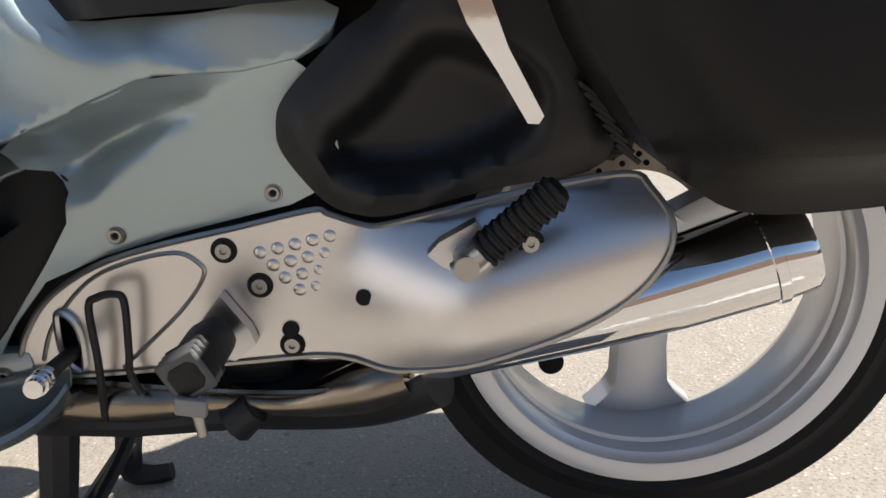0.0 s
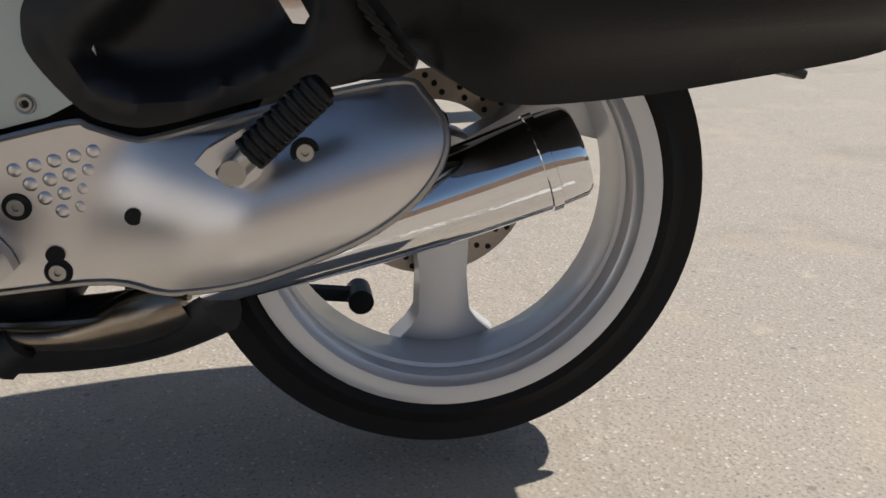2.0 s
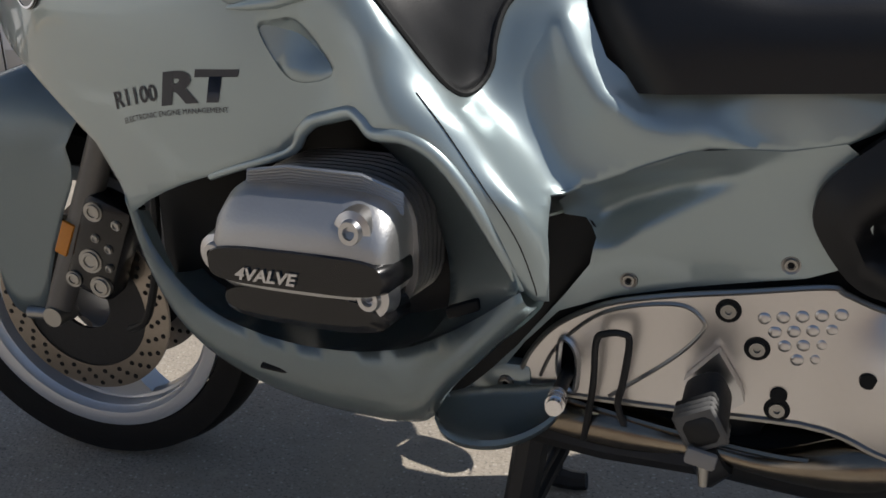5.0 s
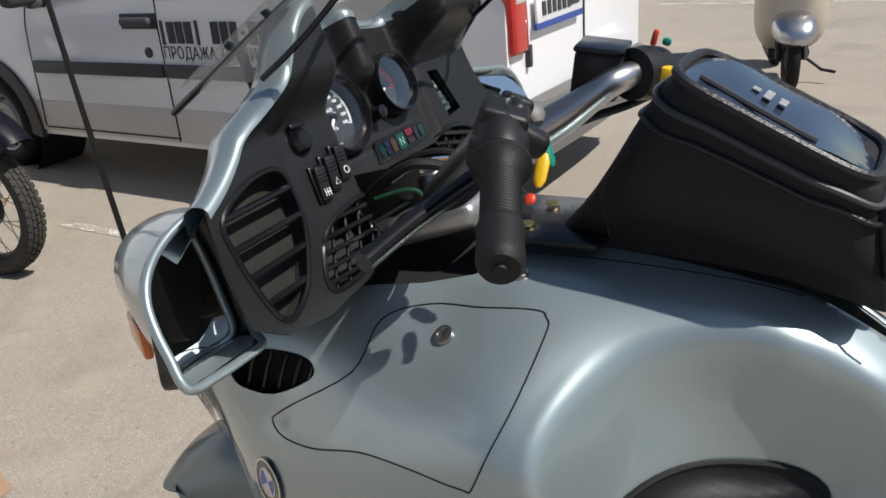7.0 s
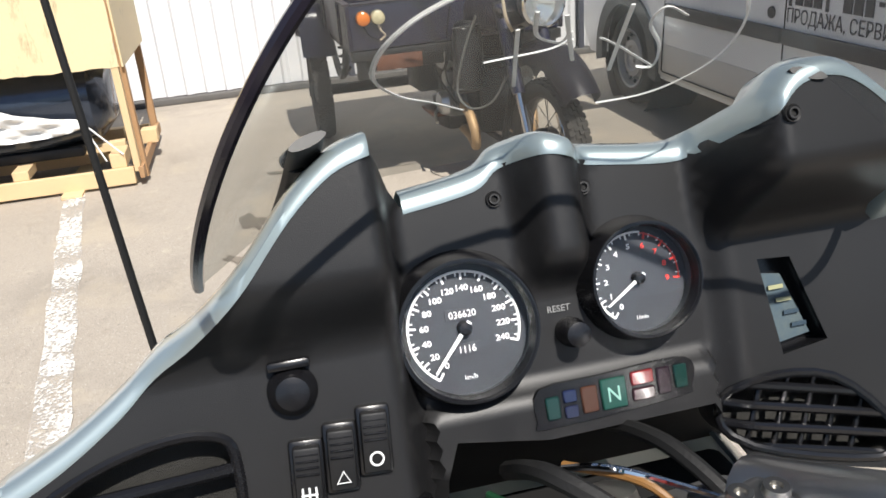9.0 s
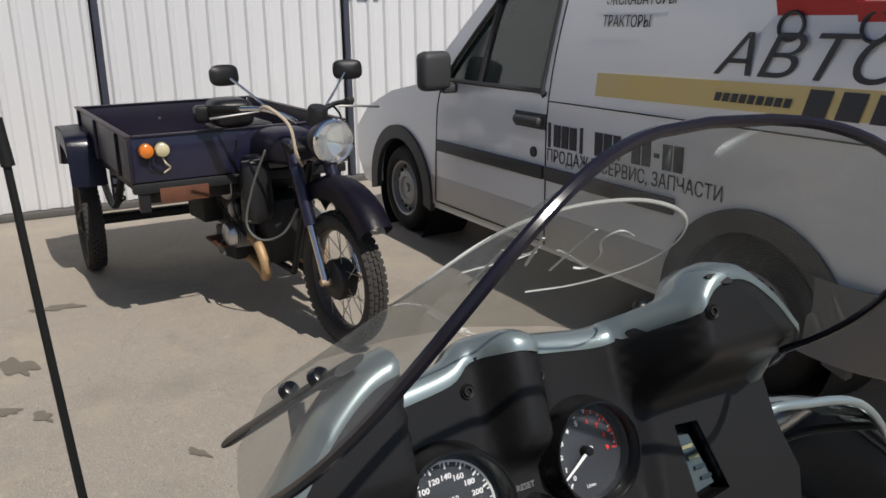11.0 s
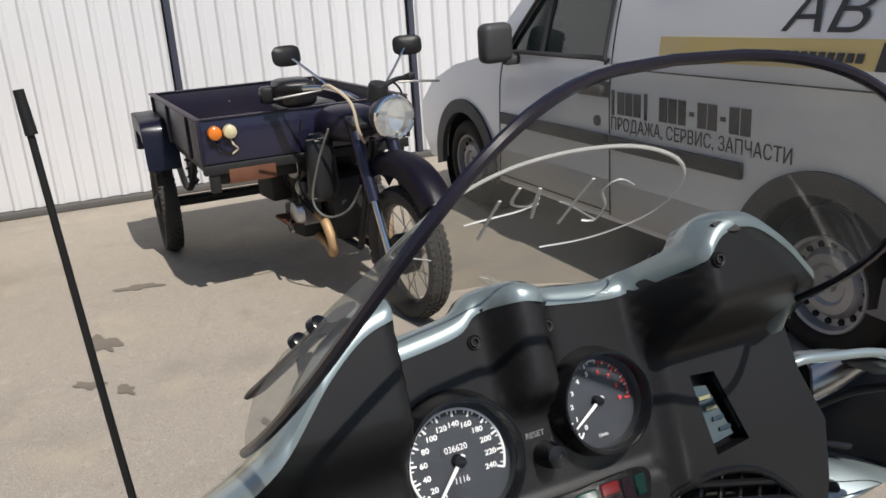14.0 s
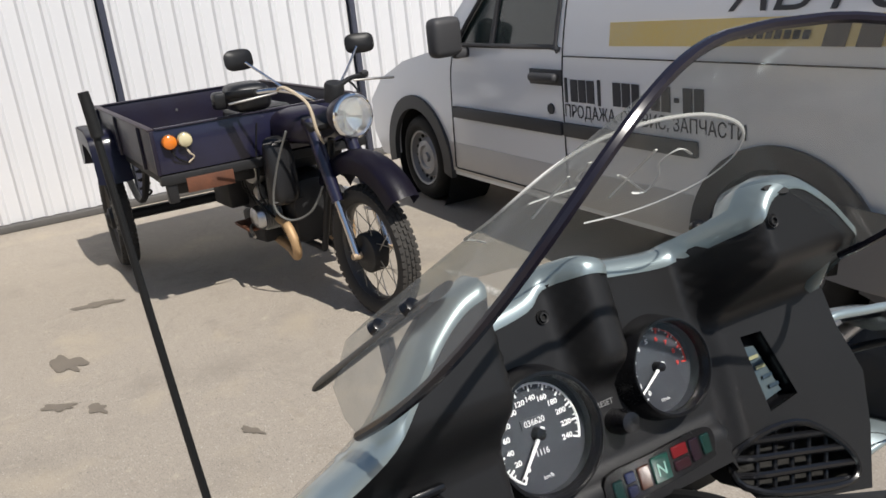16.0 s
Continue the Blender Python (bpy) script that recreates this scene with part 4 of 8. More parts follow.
PL = spline([(x, y, 0) for x, y in ((-.703, .331), (-.690, .358), (-.660, .393), (-.607, .424), (-.543, .442), (-.457, .458), (-.378, .473), (-.362, .468), (-.327, .455), (-.303, .455), (-.223, .473), (-.133, .492), (-.062, .502), (-.045, .490), (-.028, .46), (-.035, .425), (-.069, .383), (-.125, .349), (-.212, .321), (-.285, .306), (-.315, .304), (-.364, .312), (-.490, .307), (-.619, .302), (-.685, .303), (-.702, .316))], 4, True)
SLOTP = [(-.647 + 0.012 * math.cos(a) + 0.010 * math.sin(a) ** 2 * math.sin(a) * -1 * 0.6, .342 + 0.034 * math.sin(a)) for a in np.linspace(0, 6.28, 25)[:-1]]
bm = bmesh.new()
sheet(bm, PL, lambda u, v: Vector((u, plate_y(u, v), v)), 0.006, 0.014, holes=(SLOTP,))
plate = part("footrest_plate", bm, PLATEM, RT, "brushed steel footrest plate", angle=50)
bm = bmesh.new()
tube(bm, [(p.x, plate_y(p.x, p.y) - 0.001, p.y) for p in PL], 0.0035, 6, True)
part("plate_edge", bm, STEEL, plate)
bm = bmesh.new()
inner = spline([(x, y, 0) for x, y in ((-.681, .321), (-.663, .361), (-.620, .406), (-.575, .426), (-.524, .434), (-.501, .422), (-.498, .406), (-.528, .368), (-.597, .308))], 6)
tube(bm, [(p.x, -0.1305, p.y) for p in inner], 0.0025, 6)
part("pressed_line", bm, STEEL, plate)
bm = bmesh.new()
tube(bm, [(u, -0.133, v) for u, v in SLOTP], 0.004, 6, True)
part("slot_lip", bm, ALU, plate)
# near-black box behind the slot in place of its depth of shade
bm = bmesh.new()
box(bm, (0.05, 0.004, 0.09), (-.647, -.105, .342))
part("slot_back", bm, HOLE, plate)
TOY = pose(0, 0, 0, 90, 0, 0)
for x, z in ((-.473, .434), (-.440, .394), (-.479, .363), (-.413, .325), (-.162, .442)):
    my = pose(x, plate_y(x, z) - 0.001, z, 90)
    bm = bmesh.new()
    lathe(bm, [(0.0085, 0.0), (0.0085, 0.0006), (0.0135, 0.0006), (0.014, -0.002)], my, 22)
    ring = part("bolt_recess", bm, HOLE, plate)
    bm = bmesh.new()
    lathe(bm, [(0, 0.001), (0.003, 0.001), (0.0035, 0.004), (0.0082, 0.004), (0.0088, 0.0)], my, 18)
    part("bolt", bm, STEEL, ring)
for x, z, r in ((-.331, .381, 0.0085), (-.413, .343, 0.009)):
    bm = bmesh.new()
    lathe(bm, [(0, 0.0006), (r, 0.0006), (r, -0.006)], pose(x, plate_y(x, z) - 0.0025, z, 90), 22)
    part("drilled_hole", bm, HOLE, plate)
rowsx = [(-.436, .430, 5), (-.424, .4155, 5), (-.413, .401, 4), (-.399, .387, 3)]
dimple = None
for x0, z0, k in rowsx:
    for i in range(k):
        x, z = x0 + 0.0184 * i, z0 + 0.0035 * i
        if dimple is None:
            bm = bmesh.new()
            lathe(bm, [(0, 0.0018), (0.0035, 0.0016), (0.006, 0.0008), (0.0074, -0.0006)], TOY, 14)
            dimple = part("raised_stud", bm, PLATEM, plate)
            o = dimple
        else:
            o = dimple.copy()
            scene.collection.objects.link(o)
        o.location = (x, -0.1302, z)

# passenger footrest
bm = bmesh.new()
dia = [(-.262, .440), (-.250, .452), (-.215, .470), (-.196, .440), (-.205, .424), (-.222, .414), (-.250, .428)]
sheet(bm, dia, lambda u, v: Vector((u, -.196, v)), 0.02, 0.03)
part("footrest_bracket", bm, ALU, RT, "cast passenger footrest bracket")
bm = bmesh.new()
a, b2 = Vector((-.215, -.225, .447)), Vector((-.138, -.245, .515))
rod(bm, a - (b2 - a) * 0.25, a + (b2 - a) * 0.1, 0.011, None, 12)
rod(bm, (-.226, -.195, .437), (-.226, -.235, .437), 0.012, None, 14)
part("footrest_hinge", bm, STEEL, RT)
bm = bmesh.new()
ax = (b2 - a).normalized()
mm = Matrix.Translation((a + b2) / 2) @ ax.to_track_quat("X", "Z").to_matrix().to_4x4()
box(bm, ((b2 - a).length * 0.92, 0.026, 0.029), (0, 0, 0), bevel=0.008, m=mm)
pegp = part("footrest_rubber", bm, RUBBER, RT, "ribbed black rubber footrest")
rib = None
for k in range(10):
    bm = bmesh.new()
    box(bm, (0.0045, 0.030, 0.033), (-0.041 + 0.0088 * k, -0.001, 0), bevel=0.002, seg=1, m=mm)
    part("rubber_rib", bm, RUBBER, pegp)

# rider footrest
bm = bmesh.new()
sheet(bm, [(-.512, .352), (-.478, .392), (-.452, .352), (-.447, .336), (-.470, .318), (-.500, .325)], lambda u, v: Vector((u, -.150, v)), 0.018, 0.03)
part("footrest_bracket", bm, ALU, RT)
bm = bmesh.new()
box(bm, (0.044, 0.105, 0.042), (-.484, -.215, .356), (0, -28, 0), bevel=0.014, seg=3)
pegr = part("footrest_rubber", bm, RUBBER, RT)
for k in range(4):
    bm = bmesh.new()
    box(bm, (0.043, 0.006, 0.044), (-.485, -.232 - 0.010 * k, .357), (0, -28, 0), bevel=0.004, seg=1)
    part("rubber_rib", bm, mat("worn grey rubber", (0.08, 0.078, 0.075), 0.6, 0, 0.2, 8, 200, 0.2) if k else RUBBER, pegr)
bm = bmesh.new()
box(bm, (0.030, 0.008, 0.018), (-.482, -.270, .330), (0, 10, 0), bevel=0.003)
part("footrest_cap", bm, mat("grey plastic cap", (0.22, 0.21, 0.20), 0.5, 0, 0.1, 8, 200, 0.1), pegr)
bm = bmesh.new()
rod(bm, (-.480, -.262, .322), (-.478, -.262, .296), 0.006, 0.0045, 12)
part("footrest_feeler", bm, STEEL, pegr)
# gear lever, wire bracket
bm = bmesh.new()
tube(bm, spline([(-.650, -.090, .322), (-.648, -.130, .328), (-.644, -.180, .335), (-.640, -.215, .339)], 5), 0.0085, 10)
lever = part("gear_lever", bm, DARK, RT, "gear lever with a worn steel tip")
bm = bmesh.new()
rod(bm, (-.641, -.205, .338), (-.637, -.242, .341), 0.0100, 0.0092, 14)
for k in range(3):
    rod(bm, (-.6405 + 0.0010 * k, -.210 - 0.009 * k, .3382 + 0.0008 * k), (-.640 + 0.0010 * k, -.214 - 0.009 * k, .3386 + 0.0008 * k), 0.0112, None, 14)
part("lever_tip", bm, CHROME, lever)
bm = bmesh.new()
tube(bm, spline([(-.623, -.14, .250), (-.612, -.155, .33), (-.610, -.158, .388), (-.600, -.158, .399), (-.582, -.158, .402), (-.573, -.158, .393), (-.578, -.155, .34), (-.583, -.150, .31), (-.575, -.15, .285)], 6), 0.0042, 8)
part("wire_bracket", bm, DARK, RT)

# exhaust
bm = bmesh.new()
axis = [(-.74, -.10, .265), (-.60, -.115, .262), (-.50, -.12, .258), (-.42, -.122, .252), (-.35, -.13, .268), (-.29, -.140, .290)]
tube(bm, spline(axis, 6), lambda t: 0.022 + 0.008 * math.sin(t * 9), 16)
part("exhaust_pipe", bm, PIPE, RT, "heat-stained exhaust pipe")
bm = bmesh.new()
tube(bm, spline([(-.60, -.02, .225), (-.45, -.05, .225), (-.34, -.10, .250), (-.26, -.13, .283)], 6), lambda t: 0.045 - 0.008 * t, 16)
part("collector_box", bm, DARK, RT)
bm = bmesh.new()
A, B = Vector((-.30, -.135, .290)), Vector((.112, -.166, .426))
d = (B - A).normalized()
mm = Matrix.Translation(A) @ d.to_track_quat("X", "Z").to_matrix().to_4x4()
Lm = (B - A).length
rings = []
for s, r in ((0.0, 0.020), (0.05, 0.024), (0.12, 0.032), (0.20, 0.040), (0.30, 0.0475), (Lm - 0.045, 0.0495), (Lm - 0.044, 0.052), (Lm - 0.034, 0.052), (Lm - 0.033, 0.0495), (Lm - 0.006, 0.0485), (Lm, 0.044), (Lm, 0.03), (Lm - 0.02, 0.028)):
    rings.append([bm.verts.new(mm @ Vector((s, 1.02 * r * math.cos(6.28319 * k / 40), r * math.sin(6.28319 * k / 40)))) for k in range(40)])
for P1, P2 in zip(rings, rings[1:]):
    for k in range(40):
        bm.faces.new((P1[k], P1[(k + 1) % 40], P2[(k + 1) % 40], P2[k]))
bm.faces.new(rings[-1])
silencer = part("silencer", bm, CHROME, RT, "chromed silencer with scratches", angle=50)
bm = bmesh.new()
tube(bm, spline([(-.70, -.125, .300), (-.55, -.135, .283), (-.45, -.140, .275), (-.38, -.142, .275), (-.31, -.155, .296), (-.285, -.17, .302)], 6), 0.004, 6)
part("shield_lip", bm, PIPE, RT)

# black cover with grab recess, and the bright grab strap
COV = [(-.255, .730), (-.294, .674), (-.333, .646), (-.390, .592), (-.402, .561), (-.397, .533), (-.363, .487), (-.331, .471), (-.292, .469), (-.197, .490), (-.085, .512), (-.080, .60), (-.10, .73)]
COVL = spline([(x, y, 0) for x, y in COV], 4, True)
RIN = spline([(x, y, 0) for x, y in ((-.245, .650), (-.318, .590), (-.366, .552), (-.360, .518), (-.325, .494), (-.255, .492), (-.16, .53), (-.14, .60))], 4, True)
bm = bmesh.new()
sheet(bm, COVL, lambda u, v: Vector((u, -.150 - 0.014 * smooth01(edge_gap((u, v), COVL) / 0.03) + (0.05 * smooth01(edge_gap((u, v), RIN) / 0.035) if inside((u, v), RIN) else 0), v)), 0.02, 0.012)
both(part("tail_cover", bm, PLASTIC, RT, "black plastic tail cover with a grab recess", angle=60))
bm = bmesh.new()
sheet(bm, [(-.226, .676), (-.195, .672), (-.180, .628), (-.149, .566), (-.154, .559), (-.164, .560), (-.190, .607), (-.216, .650)], lambda u, v: Vector((u, -.192, v)), 0.006, 0.02)
both(part("grab_strap", bm, CHROME, RT, "bright polished grab strap"))
for k in range(7):
    bm = bmesh.new()
    box(bm, (0.030, 0.012, 0.005), (-.105 + 0.006 * k, -.175, .585 - 0.010 * k), (0, 40, 0), bevel=0.001, seg=1)
    part("hinge_rib", bm, PLASTIC, RT)
bm = bmesh.new()
box(bm, (0.50, 0.20, 0.10), (0.02, 0, .62), bevel=0.03)
part("tail_frame", bm, DARK, RT)
bm = bmesh.new()
box(bm, (0.35, 0.14, 0.14), (-.20, 0, .56), bevel=0.03)
part("rear_frame", bm, DARK, RT)


# panniers
def pannier(side):
    bm = bmesh.new()
    prof = [(-.165, .735), (-.143, .669), (-.121, .618), (-.088, .565), (-.045, .520), (.004, .496), (.10, .496), (.22, .508), (.34, .525), (.385, .552), (.40, .62), (.40, .80), (.37, .86), (-.05, .87), (-.14, .82)]
    loop = spline([(x, y, 0) for x, y in prof], 4, True)
    sheet(bm, loop, lambda u, v: Vector((u, -.30 - 0.055 * smooth01(edge_gap((u, v), loop) / 0.08) - 0.018 * smooth01((v - .545) / .01), v)), 0.17, 0.02)
    for v in bm.verts:
        v.co.y *= 1 if side < 0 else -1
    return part("pannier", bm, CASEM, RT, "large black hard pannier", angle=55)


CASEM = mat("black textured case plastic", (0.006, 0.0058, 0.0058), 0.42, 0, 0.3, 4, 500, 0.2, spec=0.2)
pannier(-1)
pannier(1)
bm = bmesh.new()
sheet(bm, [(.27, .512), (.315, .522), (.315, .513), (.30, .509), (.295, .506), (.285, .503)][::-1], lambda u, v: Vector((u, -.25, v)), 0.02, 0.05)
part("pannier_latch", bm, PLASTIC, RT)
bm = bmesh.new()
box(bm, (0.17, 0.18, 0.012), (.335, 0, .508), (0, 20, 0), bevel=0.004)
part("rear_mudguard", bm, PLASTIC, RT)


# wheels
def wheel(cx, cz, R, rim, half, lip_y, spoke_y, parent, m, tyre_w):
    """A three-spoked wheel whose axle is the local z axis, pointing to the left of the machine."""
    bm = bmesh.new()
    w = tyre_w / 2
    prof = [(rim + 0.002, half), (rim + 0.012, half + 0.006), (rim + 0.03, w * 0.93), (rim + 0.05, w), (R - 0.035, w * 0.93), (R - 0.015, w * 0.72), (R - 0.004, w * 0.4), (R, 0)]
    prof = prof + [(r, -z) for r, z in prof[-2::-1]]
    lathe(bm, prof, m, 96)
    ty = part("tyre", bm, TYRE, parent, "road tyre with worn tread")
    bm = bmesh.new()
    lathe(bm, [(rim, half - 0.004), (rim, half + 0.004), (rim - 0.008, half + 0.005), (rim - 0.022, half + 0.001), (rim - 0.027, half - 0.010), (rim - 0.030, half - 0.012), (rim - 0.031, half - 0.034), (rim - 0.036, half - 0.036), (rim - 0.038, -half + 0.05), (rim - 0.026, -half + 0.03), (rim - 0.01, -half), (rim, -half)], m, 96)
    rm = part("rim", bm, RIMM, parent, "silver three-spoke rim")
    for k in range(3):
        bm = bmesh.new()
        mk = m @ pose(0, 0, spoke_y, 0, 0, -90 + 120 * k)
        pr = [(0.045, 0.036), (0.08, 0.034), (0.12, 0.031), (rim - 0.075, 0.034), (rim - 0.058, 0.045), (rim - 0.036, 0.068)]
        lo, hi = [], []
        for x, y in pr:
            lo.append((bm.verts.new(mk @ Vector((x, -y, 0.012))), bm.verts.new(mk @ Vector((x, y, 0.012)))))
            hi.append((bm.verts.new(mk @ Vector((x, -y * 1.05, -0.03))), bm.verts.new(mk @ Vector((x, y * 1.05, -0.03)))))
        mid = [bm.verts.new(mk @ Vector((x, 0, 0.020))) for x, y in pr]
        for i in range(len(pr) - 1):
            bm.faces.new((lo[i][0], lo[i + 1][0], mid[i + 1], mid[i]))
            bm.faces.new((mid[i], mid[i + 1], lo[i + 1][1], lo[i][1]))
            bm.faces.new((lo[i][0], hi[i][0], hi[i + 1][0], lo[i + 1][0]))
            bm.faces.new((lo[i][1], lo[i + 1][1], hi[i + 1][1], hi[i][1]))
            bm.faces.new((hi[i][0], hi[i][1], hi[i + 1][1], hi[i + 1][0]))
        part("spoke", bm, RIMM, rm, angle=50)
    bm = bmesh.new()
    lathe(bm, [(0, 0.022), (0.03, 0.022), (0.034, 0.016), (0.066, 0.016), (0.072, 0.008), (0.072, -0.05), (0, -0.05)], m @ pose(0, 0, spoke_y), 40)
    part("hub", bm, RIMM, rm)
    return rm


def disc(m, R, r0, parent, n_holes=24):
    bm = bmesh.new()
    lathe(bm, [(r0, 0.0025), (R, 0.0025), (R, -0.0025), (r0, -0.0025)], m, 72, True)
    d = part("brake_disc", bm, DISC, parent, "drilled steel brake disc")
    hole = None
    for k in range(n_holes):
        for j in range(3):
            a = 6.28319 * (k + 0.33 * j) / n_holes
            r = r0 + (R - r0) * (0.25 + 0.27 * j)
            mh = m @ pose(r * math.cos(a), r * math.sin(a), 0)
            if hole is None:
                bm = bmesh.new()
                lathe(bm, [(0, 0.0032), (0.0042, 0.0032), (0.0042, -0.0032), (0, -0.0032)], Matrix(), 8)
                hole = part("drill_hole", bm, HOLE, d)
                o = hole
            else:
                o = hole.copy()
                scene.collection.objects.link(o)
            o.matrix_local = mh
    return d


RW = pose(0.005, 0, 0.345, 90)
rear_wheel = tagged(new("rear_wheel"), "silver three-spoke rear wheel with a road tyre")
rear_wheel.parent = RT
wheel(0, 0, 0.307, 0.2455, 0.076, 0.08, -0.045, rear_wheel, RW, 0.158)
disc(RW @ pose(0, 0, -0.105), 0.140, 0.10, rear_wheel, 22)
bm = bmesh.new()
tube(bm, spline([(-.45, .12, .36), (-.25, .13, .35), (-.05, .135, .345), (.03, .135, .345)], 5), lambda t: 0.045 + 0.035 * t, 14)
part("swing_arm", bm, DARK, RT)
bm = bmesh.new()
tube(bm, [(-.42, .17, .20), (-.25, .19, .17), (-.10, .205, .142)], 0.013, 8)
rod(bm, (-.095, .17, .142), (-.095, .225, .142), 0.019, None, 18)
part("torque_arm", bm, DARK, RT)

# centre stand and underside
bm = bmesh.new()
for y in (-.10, .10):
    tube(bm, spline([(-.695, y, .235), (-.708, y * 1.15, .13), (-.726, y * 1.25, .03), (-.700, y * 1.28, .012), (-.668, y * 1.3, .014)], 4), lambda t: 0.024 - 0.010 * t, 8)
    if y < 0:
        part("stand_leg", bm, DARK, RT)
        bm = bmesh.new()
part("centre_stand", bm, DARK, RT, "black centre stand, lowered")
bm = bmesh.new()
tube(bm, [(-.716, -.11, .07), (-.716, .11, .075)], 0.012, 8)
part("stand_crossbar", bm, DARK, RT)
bm = bmesh.new()
tube(bm, [(-.722, -.12, .04), (-.70, .02, .09), (-.655, .11, .19)], 0.010, 8)
part("stand_brace", bm, DARK, RT)
bm = bmesh.new()
tube(bm, [(-.74, -.115, .243), (-.60, -.125, .238), (-.48, -.128, .243)], 0.017, 8)
rod(bm, (-.487, -.128, .235), (-.462, -.128, .252), 0.026, 0.020, 10)
part("stand_lever", bm, DARK, RT)
bm = bmesh.new()
box(bm, (0.62, 0.20, 0.22), (-.72, 0, .36), bevel=0.04)
part("crankcase", bm, DARK, RT)
bm = bmesh.new()
box(bm, (0.45, 0.16, 0.24), (-.40, .0, .40), bevel=0.04)
part("gearbox", bm, DARK, RT)
bm = bmesh.new()
box(bm, (0.30, 0.16, 0.05), (-.66, .02, .235), bevel=0.01)
part("oil_sump", bm, DARK, RT)
bm = bmesh.new()
box(bm, (0.60, 0.20, 0.30), (-1.0, 0, .62), bevel=0.05)
part("engine_block", bm, DARK, RT)
bm = bmesh.new()
box(bm, (0.30, 0.24, 0.16), (-1.12, 0, .80), bevel=0.05)
part("engine_core", bm, DARK, RT)
bm = bmesh.new()
box(bm, (0.60, 0.16, 0.22), (-.35, 0, .62), bevel=0.05)
part("battery_box", bm, DARK, RT)
bm = bmesh.new()
box(bm, (0.35, 0.10, 0.20), (-.93, 0, .86), bevel=0.05)
part("inner_frame", bm, DARK, RT)


# ---- cylinder, front wheel, mudguard, fork, belly ----
def blob(bm, secs, n=24, power=2.6, m=None):
    """A hull through upright rounded sections: (x, y, z, half y, half z)."""
    rings = []
    for x, y, z, ry, rz in secs:
        ring = []
        for k in range(n):
            a = 6.28319 * k / n
            c, s = math.cos(a), math.sin(a)
            ring.append(bm.verts.new((m or Matrix()) @ Vector((x, y + ry * math.copysign(abs(c) ** (2 / power), c), z + rz * math.copysign(abs(s) ** (2 / power), s)))))
        rings.append(ring)
    for A, B in zip(rings, rings[1:]):
        for k in range(n):
            bm.faces.new((A[k], A[(k + 1) % n], B[(k + 1) % n], B[k]))
    bm.faces.new(rings[0][::-1])
    bm.faces.new(rings[-1])


for side in (-1, 1):
    M = Matrix.Diagonal((1, -side, 1, 1)) if side > 0 else Matrix()
    cyl = tagged(new("cylinder"), "air-cooled cylinder with a silver and black valve cover")
    cyl.parent = RT
    cyl.location, cyl.scale = (-.885 * 0.08, 0, .532 * 0.02 - 0.020), (0.92, 1, 0.98)
    # finned head, along y
    bm = bmesh.new()
    to_y = M @ Matrix(((0, 1, 0, -0.885), (-1, 0, 0, 0), (0, 0, 1, 0.532), (0, 0, 0, 1)))
    blob(bm, [(0.10, 0, 0.0, 0.09, 0.07), (0.29, 0, -0.005, 0.108, 0.078)], 28, 3.5, to_y)
    part("cylinder_head", bm, DARK, cyl)
    for k in range(7):
        bm = bmesh.new()
        blob(bm, [(0.205 + 0.012 * k, 0.004, 0.006, 0.118, 0.086 - 0.001 * k), (0.210 + 0.012 * k, 0.004, 0.006, 0.118, 0.086 - 0.001 * k)], 28, 3.2, to_y)
        part("cooling_fin", bm, CAST, cyl)
    bm = bmesh.new()
    blob(bm, [(0.280, 0, 0.012, 0.116, 0.070), (0.305, 0, 0.010, 0.115, 0.068), (0.326, 0, 0.004, 0.113, 0.056), (0.338, 0, -0.002, 0.108, 0.042), (0.343, 0, -0.004, 0.10, 0.030)], 36, 3.4, to_y)
    part("valve_cover", bm, CAST, cyl, "silver cast valve cover", angle=60)
    bm = bmesh.new()
    blob(bm, [(0.290, 0, -0.010, 0.119, 0.023), (0.338, 0, -0.010, 0.117, 0.022), (0.348, 0, -0.010, 0.110, 0.020)], 32, 4.0, to_y)
    band = part("cover_band", bm, SATIN, cyl, "black cover band")
    bm = bmesh.new()
    blob(bm, [(0.285, 0.0, -0.056, 0.112, 0.025), (0.328, 0.0, -0.056, 0.108, 0.023), (0.342, 0.0, -0.050, 0.095, 0.016)], 24, 3.0, to_y)
    part("cover_base", bm, SATIN, cyl)
    for x, z in ((-.814, .568), (-.795, .500), (-.992, .528)):
        bm = bmesh.new()
        lathe(bm, [(0, 0.012), (0.006, 0.012), (0.007, 0.018), (0.012, 0.018), (0.014, 0.012), (0.022, 0.010), (0.026, -0.01)], M @ pose(x, -.326, z, 90), 24)
        part("cover_bolt", bm, ALU, cyl)
    for k in range(8):
        bm = bmesh.new()
        tube(bm, [(M @ Vector((-.97 + 0.002 * k, -.300 - 0.002 * k, .592 + 0.0036 * k))), (M @ Vector((-.90, -.304 - 0.002 * k, .600 + 0.0036 * k))), (M @ Vector((-.81, -.304 - 0.002 * k, .597 + 0.0036 * k))), (M @ Vector((-.772, -.298, .58 + 0.003 * k)))], 0.0022, 5)
        part("cooling_fin", bm, CAST, cyl)
    if side < 0:
        text_part("lettering", "4VALVE", 0.0185, pose(-.958, -.3495, .508, 90, 0, 0), ALU, cyl, 1.25, 0.0015, shear=0.3, bold=0.0006)
    bm = bmesh.new()
    tube(bm, [M @ Vector(p) for p in spline([(-.98, -.17, .50), (-1.05, -.19, .48), (-1.08, -.17, .40), (-1.02, -.12, .28), (-.85, -.10, .262)], 5)], 0.021, 12)
    part("header_pipe", bm, PIPE, cyl)


